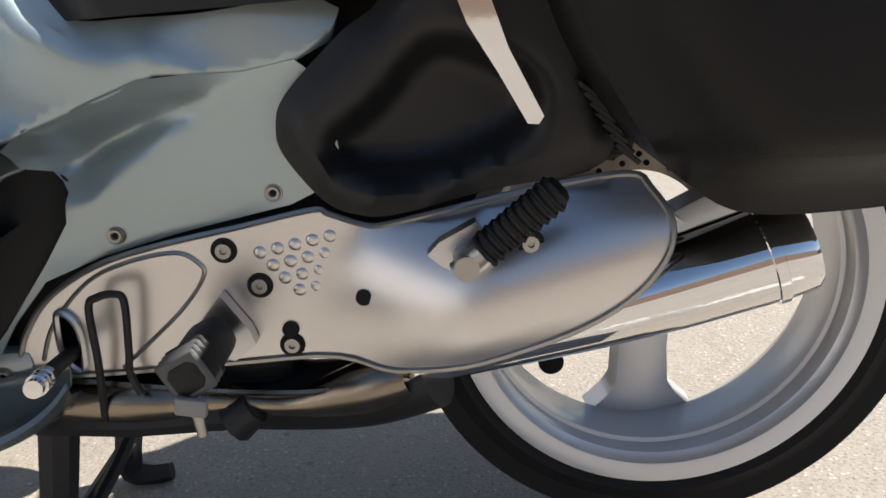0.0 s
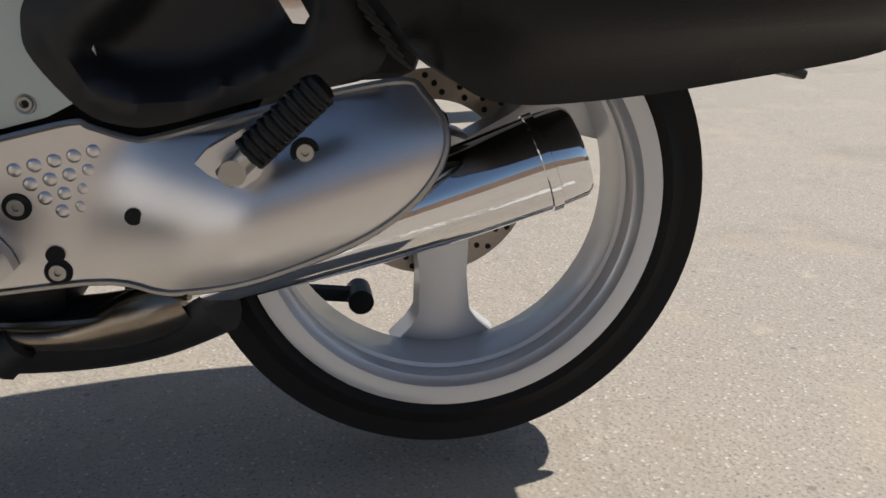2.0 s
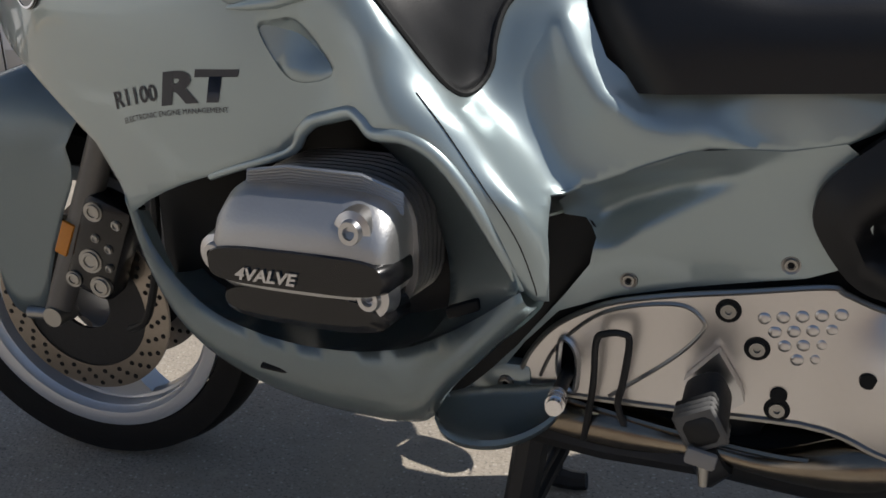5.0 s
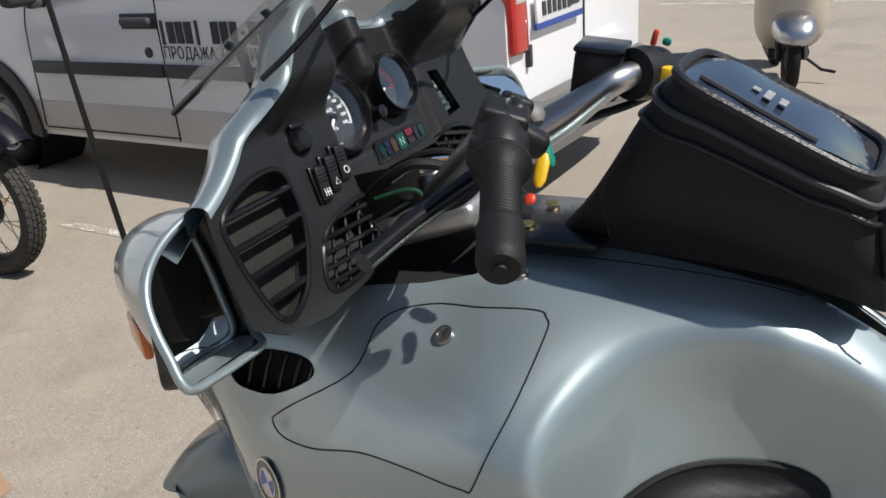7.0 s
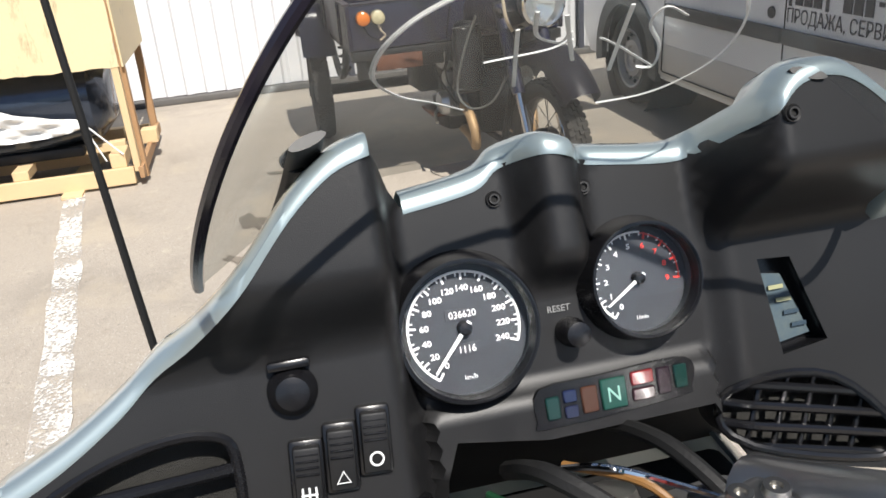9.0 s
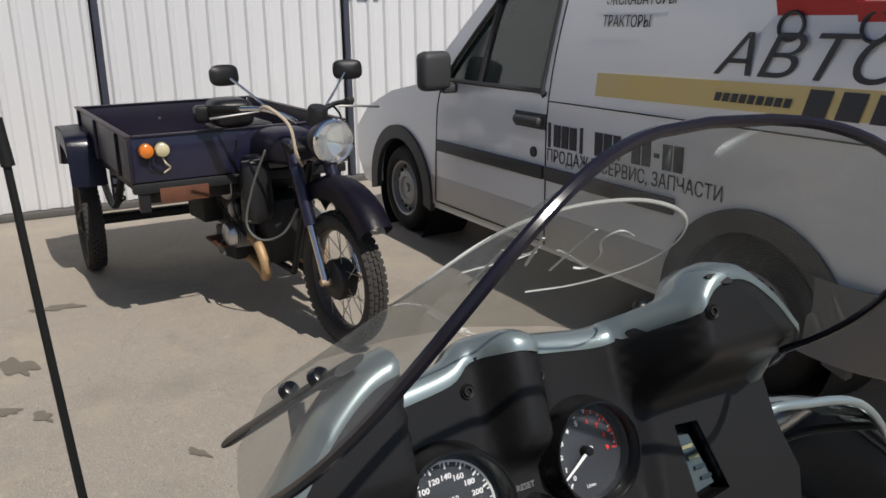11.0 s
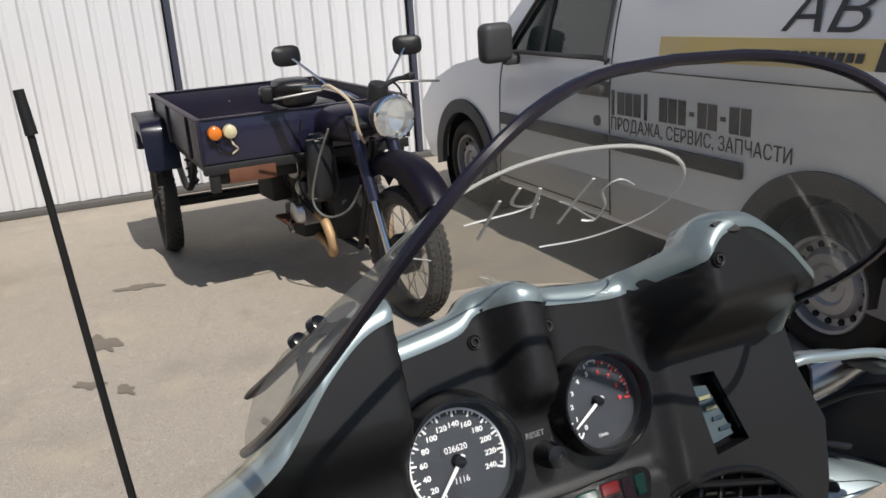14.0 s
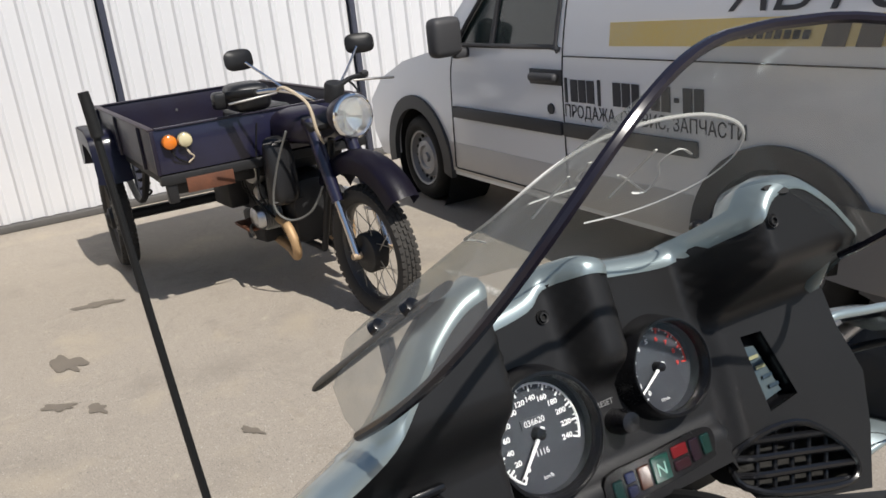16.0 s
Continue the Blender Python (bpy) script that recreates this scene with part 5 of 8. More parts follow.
# lower body: belly pan, wing inner wall, front lip of the opening
top = spline([(-1.185, -.235, .555), (-1.17, -.225, .47), (-1.12, -.225, .41), (-1.06, -.23, .380), (-.97, -.236, .366), (-.88, -.242, .370), (-.80, -.252, .392), (-.73, -.267, .434), (-.665, -.279, .484)], 5)
bot = spline([(-1.20, -.19, .50), (-1.18, -.17, .40), (-1.13, -.155, .315), (-1.06, -.15, .270), (-.97, -.16, .250), (-.88, -.172, .250), (-.80, -.206, .276), (-.752, -.237, .346), (-.651, -.259, .463)], 5)
rows = []
for p, q1 in zip(top, bot):
    swell = min(1.0, (p - q1).length / 0.11)
    rows.append([p.lerp(q1, t) + Vector((0, -0.034, -0.012)) * swell * math.sin(3.1416 * t) for t in np.linspace(0, 1, 10)])
both(part("belly_fairing", loft(rows, 0.004), PAINT, RT, "", angle=60))
rows = [[p.lerp(Vector((p.x * 0.94 - 0.055, -.05, p.z - 0.055 + 0.06 * t)), t) for t in np.linspace(0, 1, 6)] for p in top[8:]]
both(part("belly_floor", loft(rows, 0.003), PAINT, RT, "", angle=60))
inner_top = spline([(-.83, -.290, .640), (-.768, -.300, .632), (-.715, -.293, .580), (-.686, -.284, .530), (-.668, -.277, .487), (-.69, -.273, .462), (-.74, -.264, .428), (-.80, -.252, .392)], 5)
inner_bot = spline([(-.835, -.215, .605), (-.808, -.215, .575), (-.782, -.220, .540), (-.766, -.222, .500), (-.762, -.222, .462), (-.768, -.222, .425), (-.79, -.222, .395), (-.83, -.222, .372)], 5)
rows = [[p.lerp(q1, t) for t in np.linspace(0, 1, 8)] for p, q1 in zip(inner_top, inner_bot)]
both(part("wing_inner_panel", loft(rows, 0.003), PAINT, RT, "", angle=60))
bm = bmesh.new()
box(bm, (0.040, 0.014, 0.012), (-.735, -.250, .447), (0, -22, 0), bevel=0.002)
both(part("wing_slot", bm, HOLE, RT))
for x, z in ((-.985, .330), (-.86, .305)):
    bm = bmesh.new()
    blob(bm, [(x - 0.022, -.232, z, 0.012, 0.005), (x + 0.022, -.228, z - 0.004, 0.012, 0.007)], 12, 2, Matrix())
    part("belly_slot", bm, HOLE, RT)
# black outlet behind the wing, the painted flank that leads to it, and the lip below
def recess_y(x):
    return -.122 - 0.28 * max(0.0, -.64 - x)


OUTLET = [(-.664, .529), (-.684, .521), (-.694, .499), (-.711, .457), (-.751, .389), (-.790, .329), (-.799, .306), (-.789, .293)]
strip = spline([(x, z, 0) for x, z in OUTLET + [(-.757, .311), (-.712, .358), (-.655, .432), (-.625, .474), (-.619, .504), (-.636, .525)]], 5, True)
bm = bmesh.new()
sheet(bm, strip, lambda u, v: Vector((u, recess_y(u), v)), 0.006, 0.014)
both(part("side_outlet", bm, RUBBER, RT, "long black rubber-lined air outlet", angle=60))
wing_edge = spline([(-.629, -.186, .575), (-.654, -.208, .567), (-.647, -.249, .556), (-.642, -.263, .519), (-.645, -.259, .474), (-.656, -.255, .452), (-.700, -.246, .405), (-.752, -.236, .347), (-.780, -.229, .314), (-.778, -.224, .292)], 6)
outlet_edge = spline([(-.634, -.150, .566), (-.645, -.146, .550), (-.660, recess_y(-.660) - .002, .531)] + [(x, recess_y(x) - .002, z) for x, z in OUTLET[1:] + [(-.786, .290)]], 6)
rows = [[p.lerp(q1, t) + Vector((-0.010, 0.012, 0.0)) * math.sin(3.1416 * t) for t in np.linspace(0, 1, 9)] for p, q1 in zip(wing_edge, outlet_edge)]
both(part("wing_flank", loft(rows, 0.003), PAINT, RT, "", angle=70))
bm = bmesh.new()
tube(bm, [p + Vector((0.001, -0.001, 0)) for p in outlet_edge[6:]], 0.0022, 6)
both(part("outlet_lip", bm, PAINT, RT))
lip_in = spline([(-.806, -.168, .288), (-.775, -.160, .300), (-.740, -.149, .306), (-.710, -.143, .310), (-.685, -.139, .313), (-.665, -.137, .317), (-.648, -.140, .320)], 5)
lip_out = spline([(-.782, -.226, .300), (-.772, -.226, .283), (-.748, -.221, .271), (-.712, -.211, .270), (-.680, -.198, .280), (-.655, -.183, .296), (-.642, -.168, .312)], 5)
rows = []
for p, q1 in zip(lip_in, lip_out):
    r = [p.lerp(q1, t) + Vector((0, 0, -0.016)) * math.sin(3.1416 * t) for t in np.linspace(0, 1, 9)]
    rows.append(r + [q1 + Vector((0.001, -0.003, -0.006)), q1 + Vector((-0.002, 0.008, -0.018)), q1 + Vector((-0.006, 0.040, -0.030))])
both(part("outlet_scoop", loft(rows, 0.003), PAINT, RT, "", angle=70))
screw(pose(-.723, -.1385, .307, 90), 0.0105, RT)
bm = bmesh.new()
box(bm, (0.085, 0.03, 0.05), (-.732, -.1215, .310), bevel=0.014)
part("panel_tab", bm, PAINT, RT)

# steered front end
STEER = Matrix.Translation((-1.265, -0.028, 0.747)) @ Matrix.Rotation(radians(9), 4, Vector((0.45, 0, 0.89)).normalized()) @ Matrix.Translation((1.30, 0, -0.75))
front = tagged(new("front_wheel"), "silver three-spoke front wheel with twin drilled discs")
front.parent = RT
FA = Vector((-1.495, 0, 0.303))
FWm = STEER @ pose(FA.x, FA.y, FA.z, 90)
wheel(0, 0, 0.300, 0.232, 0.052, 0.06, 0.0, front, FWm, 0.122)
for s in (0.062, -0.062):
    disc(FWm @ pose(0, 0, s), 0.1525, 0.112, front, 26)
    bm = bmesh.new()
    lathe(bm, [(0.045, 0.003), (0.115, 0.003), (0.115, -0.003), (0.045, -0.003)], FWm @ pose(0, 0, s - 0.004), 48, True)
    part("disc_carrier", bm, DARK, front)


def guard_rows(sgn):
    """Half of the front mudguard: the crown, a soft ridge and the side that narrows to the axle."""
    crown = spline([(-1.748, 0, .530), (-1.735, 0, .555), (-1.697, 0, .602), (-1.646, 0, .642), (-1.588, 0, .669), (-1.520, 0, .684), (-1.45, 0, .682), (-1.38, 0, .664)], 6)
    ridge = spline([(-1.672, 0, .592), (-1.655, 0, .591), (-1.625, 0, .581), (-1.571, 0, .574), (-1.530, 0, .573), (-1.490, 0, .575), (-1.455, 0, .579), (-1.430, 0, .583)], 6)
    hem = spline([(-1.672, 0, .573), (-1.633, 0, .524), (-1.602, 0, .478), (-1.588, 0, .420), (-1.592, 0, .350), (-1.570, 0, .306), (-1.525, 0, .318), (-1.490, 0, .400), (-1.455, 0, .476), (-1.426, 0, .532), (-1.428, 0, .575)], 5)
    steps = len(crown)
    rows = []
    for i in range(steps):
        c, r = crown[i], ridge[i]
        f = i / (steps - 1) * (len(hem) - 1)
        k = min(int(f), len(hem) - 2)
        h = hem[k].lerp(hem[k + 1], f - k)
        tip = smooth01(i / 7)
        row = []
        for k in range(8):
            a = 1.5708 * k / 7
            p = c.lerp(r, 1 - math.cos(a))
            row.append(Vector((p.x, sgn * (0.070 + 0.032 * tip) * math.sin(a) ** 0.85, p.z)))
        for k in range(1, 9):
            p = r.lerp(h, k / 8)
            row.append(Vector((p.x, sgn * (0.070 + 0.032 * tip + 0.010 * math.sin(1.5708 * k / 8)), p.z)))
        rows.append([STEER @ p for p in row])
    return rows


for sgn in (-1, 1):
    part("mudguard", loft(guard_rows(sgn), 0.003), PAINT, front, "pale green front mudguard", angle=70)
FORKM = mat("grey painted fork leg", (0.13, 0.125, 0.12), 0.45, 0.4, 0.2, 10, 200, 0.1)
for y in (-.105, .105):
    bm = bmesh.new()
    rod(bm, STEER @ Vector((-1.512, y * 0.93, .31)), STEER @ Vector((-1.368, y * 0.93, .60)), 0.021, None, 18)
    rod(bm, STEER @ Vector((-1.368, y * 0.93, .60)), STEER @ Vector((-1.245, y * 0.93, .85)), 0.018, None, 18)
    leg = part("fork_leg", bm, FORKM, front, "grey fork leg")
    bm = bmesh.new()
    rod(bm, STEER @ Vector((-1.508, y * 0.80, .306)), STEER @ Vector((-1.508, y * 1.16, .306)), 0.020, 0.016, 18)
    rod(bm, STEER @ Vector((-1.508, y * 1.0, .306)), STEER @ Vector((-1.555, y * 1.08, .309)), 0.012, 0.010, 14)
    part("axle_clamp", bm, STEEL, leg)
    bm = bmesh.new()
    box(bm, (0.020, 0.006, 0.056), (0, 0, 0), bevel=0.002, m=STEER @ pose(-1.455, y * 1.14, .440, 0, 27, 0))
    part("reflector", bm, mat("amber reflector", (0.55, 0.20, 0.02), 0.25, 0, 0.15, 20, 200, 0.2), leg)
    bm = bmesh.new()
    box(bm, (0.082, 0.055, 0.165), (0, 0, 0), bevel=0.016, m=STEER @ pose(-1.405, y * 0.90, .425, 0, 25, 0))
    cal = part("brake_caliper", bm, SATIN, front, "black four-piston brake caliper")
    for dx, dz, r in ((-0.003, -0.021, 0.019), (0.022, -0.055, 0.017), (-0.017, 0.058, 0.015), (-0.022, -0.064, 0.013), (-0.004, 0.019, 0.007), (0.020, 0.012, 0.007), (0.028, -0.018, 0.006), (0.022, 0.055, 0.008)):
        bm = bmesh.new()
        lathe(bm, [(0, 0.002), (r * 0.45, 0.002), (r * 0.5, 0.004), (r * 0.75, 0.0035), (r * 0.8, 0.001), (r, 0.0015), (r, -0.006)], STEER @ pose(-1.405, y * 0.90 + math.copysign(0.028, y), .425, 0, 25, 0) @ pose(dx, 0, dz, 90 if y < 0 else -90), 20)
        part("caliper_boss", bm, STEEL, cal)
bm = bmesh.new()
tube(bm, [STEER @ Vector(p) for p in spline([(-1.37, -.125, .30), (-1.33, -.13, .33), (-1.30, -.12, .45), (-1.30, -.10, .60)], 5)], 0.006, 8)
part("brake_hose", bm, RUBBER, front)
# added near-black filler, the shade inside the nose given as colour
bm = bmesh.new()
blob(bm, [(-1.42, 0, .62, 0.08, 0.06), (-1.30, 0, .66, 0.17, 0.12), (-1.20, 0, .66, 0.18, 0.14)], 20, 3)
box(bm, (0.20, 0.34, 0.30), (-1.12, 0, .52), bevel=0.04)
part("nose_shade_fill", bm, HOLE, RT)


# ---- cockpit ----
DO, DA, DB, DN = Vector((-1.255, 0, 1.20)), Vector((0, 1, 0)), Vector((-0.36, 0, 0.933)).normalized(), Vector((0.933, 0, 0.36)).normalized()


def dash(a, b, n=0.0):
    return DO + DA * a + DB * b + DN * n


def dash_m(a, b, n=0.0):
    m = Matrix((DA, DB, DN)).transposed().to_4x4()
    m.translation = dash(a, b, n)
    return m


def dash_n(a, b):
    """How far the cockpit moulding stands out towards the rider."""
    left = smooth01((-0.102 - a) / 0.022)
    right = smooth01((a - 0.112) / 0.022)
    n = left * (0.046 + 0.044 * smooth01((b - 0.005) / 0.05) + 0.10 * max(0, -a - 0.22))
    n += right * (0.012 + 0.080 * smooth01((b - 0.03) / 0.05) + 0.05 * max(0, a - 0.2))
    n += 0.034 * math.exp(-((a - 0.006) / 0.021) ** 4) * smooth01((b - 0.012) / 0.03)
    if b < -0.045 and -0.10 < a < 0.11:
        n += 0.012 * smooth01((-0.045 - b) / 0.012)
    return n


RIMTOP = [(-.352, -.045), (-.318, -.028), (-.285, -.006), (-.262, .014), (-.236, .030), (-.205, .055), (-.172, .092), (-.145, .114), (-.122, .122), (-.108, .108), (-.096, .086), (-.045, .094), (-.026, .107), (.0, .111), (.029, .103), (.052, .099), (.108, .094), (.128, .108), (.150, .128), (.180, .129), (.208, .107), (.229, .077), (.262, .04), (.268, -.01), (.285, -.06)]
RIMLOW = [(.275, -.11), (.255, -.165), (.13, -.135), (.105, -.085), (-.02, -.086), (-.085, -.075), (-.095, -.10), (-.10, -.14), (-.16, -.185), (-.25, -.195), (-.32, -.185), (-.362, -.16), (-.362, -.10)]
SPK = spline([(x, y, 0) for x, y in ((-.340, -.056), (-.305, -.036), (-.262, -.027), (-.232, -.032), (-.225, -.050), (-.228, -.090), (-.245, -.125), (-.268, -.155), (-.300, -.172), (-.322, -.165), (-.335, -.13), (-.342, -.09))], 4, True)
VNT = spline([(x, y, 0) for x, y in ((-.212, -.1215), (-.1845, -.106), (-.140, -.097), (-.114, -.101), (-.112, -.122), (-.124, -.148), (-.146, -.167), (-.178, -.176), (-.218, -.178), (-.234, -.170), (-.2315, -.151))], 4, True)
VNTR = spline([(x, y, 0) for x, y in ((.112, -.092), (.14, -.074), (.20, -.083), (.243, -.128), (.228, -.15), (.13, -.122))], 4, True)
LCDH = [(.152, .012), (.178, .010), (.200, -.055), (.163, -.060)]
dl = RIMTOP + RIMLOW
dfine = []
for i in range(len(dl)):
    a, b2 = Vector(dl[i]), Vector(dl[(i + 1) % len(dl)])
    k = max(1, int((b2 - a).length / 0.008))
    dfine += [tuple(a.lerp(b2, j / k)) for j in range(k)]
bm = bmesh.new()
sheet(bm, dfine, lambda a, b: dash(a, b, dash_n(a, b)), 0.004, 0.0065, holes=(SPK, VNT, VNTR, LCDH), normal=DN)
cock = part("cockpit_panel", bm, PLASTIC, RT, "black grained plastic cockpit panel", angle=60)


def ledge(name, loop, depth, material, back=True, thick=0.003):
    """A recess behind an opening of the cockpit: its wall and its floor."""
    bm = bmesh.new()
    P1 = [dash(p[0], p[1], dash_n(p[0], p[1])) for p in loop]
    P2 = [q - DN * depth for q in P1]
    n = len(P1)
    A, B = [bm.verts.new(p) for p in P1], [bm.verts.new(p) for p in P2]
    for i in range(n):
        bm.faces.new((A[i], A[(i + 1) % n], B[(i + 1) % n], B[i]))
    if back:
        c = bm.verts.new(sum(P2, Vector()) / n)
        for i in range(n):
            bm.faces.new((B[i], B[(i + 1) % n], c))
    return part(name, bm, material, cock, angle=50)


MESHM = mat("fine speaker mesh", (0.035, 0.034, 0.031), 0.6, 0.3, 0.5, 30, 1400, 1.0)
ledge("speaker_recess", SPK, 0.022, MESHM)
ledge("vent_recess", VNT, 0.03, MESHM)
ledge("vent_recess", VNTR, 0.03, MESHM)
ledge("display_recess", [Vector(p) for p in LCDH], 0.018, SATIN)
for loop in (SPK, VNT, VNTR):
    bm = bmesh.new()
    tube(bm, [dash(p.x, p.y, dash_n(p.x, p.y)) for p in loop], 0.0035, 8, True)
    part("opening_rim", bm, SATIN, cock)


def grille(loop, du, dv, count, r, skew, name="grille_bar", sink=0.002):
    """Bars across an opening, cut to its outline."""
    us, vs = [p.x for p in loop], [p.y for p in loop]
    flat = [(p.x, p.y) for p in loop]
    d = Vector((du, dv)).normalized()
    e = Vector((-d.y, d.x))
    c = Vector(((min(us) + max(us)) / 2, (min(vs) + max(vs)) / 2))
    for k in range(count):
        o = c + e * skew * (k - (count - 1) / 2)
        run = [o + d * s for s in np.linspace(-0.16, 0.16, 161)]
        run = [p for p in run if inside((p.x, p.y), flat)]
        if len(run) < 4:
            continue
        bm = bmesh.new()
        tube(bm, [dash(p.x, p.y, dash_n(p.x, p.y) - sink) for p in run[::3] + [run[-1]]], r, 8)
        part(name, bm, SATIN, cock)


grille(SPK, 1, 0.02, 4, 0.0040, 0.031)
grille(VNT, 1, -0.04, 5, 0.0032, 0.0155)
grille(VNT, 0.5, 1, 5, 0.0022, 0.022, sink=0.007)
grille(VNTR, 1, -0.25, 4, 0.0036, 0.015)
grille(VNTR, 0.4, 1, 5, 0.0024, 0.021, sink=0.008)
# display, warning lamps
DIALD = mat("dark display segment", (0.03, 0.05, 0.07), 0.4, 0, 0.3, 60, 300, 0)
bm = bmesh.new()
sheet(bm, [(.157, .0), (.176, -.003), (.194, -.050), (.167, -.054)], lambda a, b: dash(a, b, dash_n(a, b) - 0.012), 0.003, 0.02, normal=DN)
disp = part("display", bm, mat("grey green display glass", (0.08, 0.095, 0.085), 0.35, 0, 0.4, 90, 300, 0, tint=(0.03, 0.06, 0.10), spec=0.3), cock, "small grey liquid crystal display")
for k in range(4):
    bm = bmesh.new()
    box(bm, (0.012, 0.003, 0.001), (0, 0, 0), m=dash_m(.170 + 0.005 * k, -.012 - 0.010 * k, dash_n(.17, -.02) - 0.010))
    part("display_mark", bm, mat("pale display segment", (0.30, 0.30, 0.17), 0.4, 0, 0.3, 60, 300, 0) if k < 2 else DIALD, disp)
bm = bmesh.new()
WL = spline([(x, y, 0) for x, y in ((-.024, -.050), (.02, -.048), (.078, -.046), (.091, -.053), (.088, -.068), (.078, -.074), (-.02, -.078), (-.028, -.072))], 3, True)
sheet(bm, WL, lambda a, b: dash(a, b, 0.014), 0.004, 0.02, normal=DN)
warn = part("warning_panel", bm, SATIN, cock, "strip of coloured warning lamps")
for a0, w, h, c, db in ((-.016, .010, .016, (0.01, 0.05, 0.045), 0), (-.003, .010, .009, (0.02, 0.03, 0.09), .0055), (-.003, .010, .009, (0.02, 0.025, 0.07), -.0055), (.011, .012, .019, (0.10, 0.04, 0.022), 0), (.029, .019, .022, (0.01, 0.085, 0.062), 0), (.051, .017, .010, (0.25, 0.015, 0.02), .006), (.051, .017, .009, (0.045, 0.012, 0.018), -.0055), (.067, .010, .019, (0.03, 0.015, 0.025), 0), (.080, .010, .017, (0.01, 0.05, 0.042), 0)):
    bm = bmesh.new()
    box(bm, (w, h, 0.002), (0, 0, 0), bevel=0.0015, seg=1, m=dash_m(a0, -.062 + 0.05 * (a0 - .03) + db, 0.0148))
    part("warning_lamp", bm, mat("lamp window", tuple(0.55 * k for k in c), 0.2, 0, 0.1, 20, 100, 0, coat=0.4), warn)
text_part("lettering", "N", 0.015, dash_m(.0235, -.0675, 0.0160), mat("pale green print", (0.22, 0.42, 0.36), 0.5, 0, 0.05, 20, 300, 0), warn, 0.9, 0.0002)


# instruments
DIALM = mat("dark blue grey dial", (0.030, 0.034, 0.041), 0.45, 0, 0.05, 20, 300, 0)
WHITE = mat("white print", (0.75, 0.76, 0.76), 0.5, 0, 0.03, 20, 300, 0)
REDP = mat("red print", (0.65, 0.05, 0.04), 0.5, 0, 0.05, 20, 300, 0)
GLASSM = bpy.data.materials.new("clear instrument glass")
GLASSM.use_nodes = True
gb = GLASSM.node_tree.nodes["Principled BSDF"]
gb.inputs["Transmission Weight"].default_value, gb.inputs["Roughness"].default_value, gb.inputs["IOR"].default_value = 1.0, 0.02, 1.2


def dial(name, a0, b0, R, label, marks, step, first, last, red_from, needle, size, unit):
    m = dash_m(a0, b0, 0.002)
    g = tagged(new(name), label)
    g.parent = RT
    bm = bmesh.new()
    lathe(bm, [(R * 0.90, 0.012), (R * 0.93, 0.021), (R * 0.99, 0.021), (R * 1.04, 0.014), (R * 1.08, 0.0), (R * 1.12, -0.004)], m, 72)
    part("bezel", bm, SATIN, g)
    bm = bmesh.new()
    lathe(bm, [(R * 0.955, 0.0212), (R * 0.955, 0.0222), (R * 0.985, 0.0222), (R * 0.985, 0.0212)], m, 72)
    part("bezel_ring", bm, SATIN, g)
    bm = bmesh.new()
    lathe(bm, [(0, 0.004), (R * 0.93, 0.004), (R * 0.93, 0.012)], m, 64)
    face = part("dial_face", bm, DIALM, g)
    arc = lambda f: radians(first + (last - first) * f)
    bm = bmesh.new()
    stop = red_from if red_from else 1.0
    tube(bm, [m @ Vector((0.80 * R * math.cos(arc(f)), 0.80 * R * math.sin(arc(f)), 0.0045)) for f in np.linspace(0, stop, 50)], R * 0.020, 5)
    part("scale_arc", bm, WHITE, face)
    if red_from:
        bm = bmesh.new()
        tube(bm, [m @ Vector((0.78 * R * math.cos(arc(f)), 0.78 * R * math.sin(arc(f)), 0.0046)) for f in np.linspace(red_from, 1, 30)], R * 0.035, 6, flat=0.3)
        part("red_arc", bm, REDP, face)
    for i, w in enumerate(marks):
        f = i / (len(marks) - 1)
        c = REDP if red_from and f > red_from + 0.02 else WHITE
        bm = bmesh.new()
        box(bm, (R * 0.12, R * 0.030, 0.0006), (0.745 * R * math.cos(arc(f)), 0.745 * R * math.sin(arc(f)), 0.0046), (0, 0, math.degrees(arc(f))), m=m)
        part("scale_mark", bm, c, face)
        rr = 0.57 * R
        text_part("numeral", w, size, m @ pose(rr * math.cos(arc(f)), rr * math.sin(arc(f)) - size * 0.35, 0.0046), c, face, 1.12, 0.0002, align="CENTER", bold=0.00012)
    for i in range((len(marks) - 1) * 2):
        f = (i + 0.5) / ((len(marks) - 1) * 2)
        bm = bmesh.new()
        box(bm, (R * 0.07, R * 0.020, 0.0006), (0.77 * R * math.cos(arc(f)), 0.77 * R * math.sin(arc(f)), 0.0046), (0, 0, math.degrees(arc(f))), m=m)
        part("scale_mark", bm, WHITE, face)
    bm = bmesh.new()
    an = arc(needle)
    rod(bm, m @ Vector((-0.12 * R * math.cos(an), -0.12 * R * math.sin(an), 0.008)), m @ Vector((0.74 * R * math.cos(an), 0.74 * R * math.sin(an), 0.008)), R * 0.036, R * 0.020, 8)
    part("needle", bm, WHITE, g)
    bm = bmesh.new()
    lathe(bm, [(0, 0.011), (R * 0.09, 0.010), (R * 0.11, 0.004)], m, 20)
    part("needle_hub", bm, SATIN, g)
    text_part("lettering", unit, size * 0.8, m @ pose(0, -0.72 * R, 0.0046), WHITE, face, 1.0, 0.0002, align="CENTER")
    bm = bmesh.new()
    lathe(bm, [(0, 0.0150), (R * 0.94, 0.0150)], m, 48)
    gl = part("cover_glass", bm, GLASSM, g)
    gl.visible_shadow = False
    return face, m


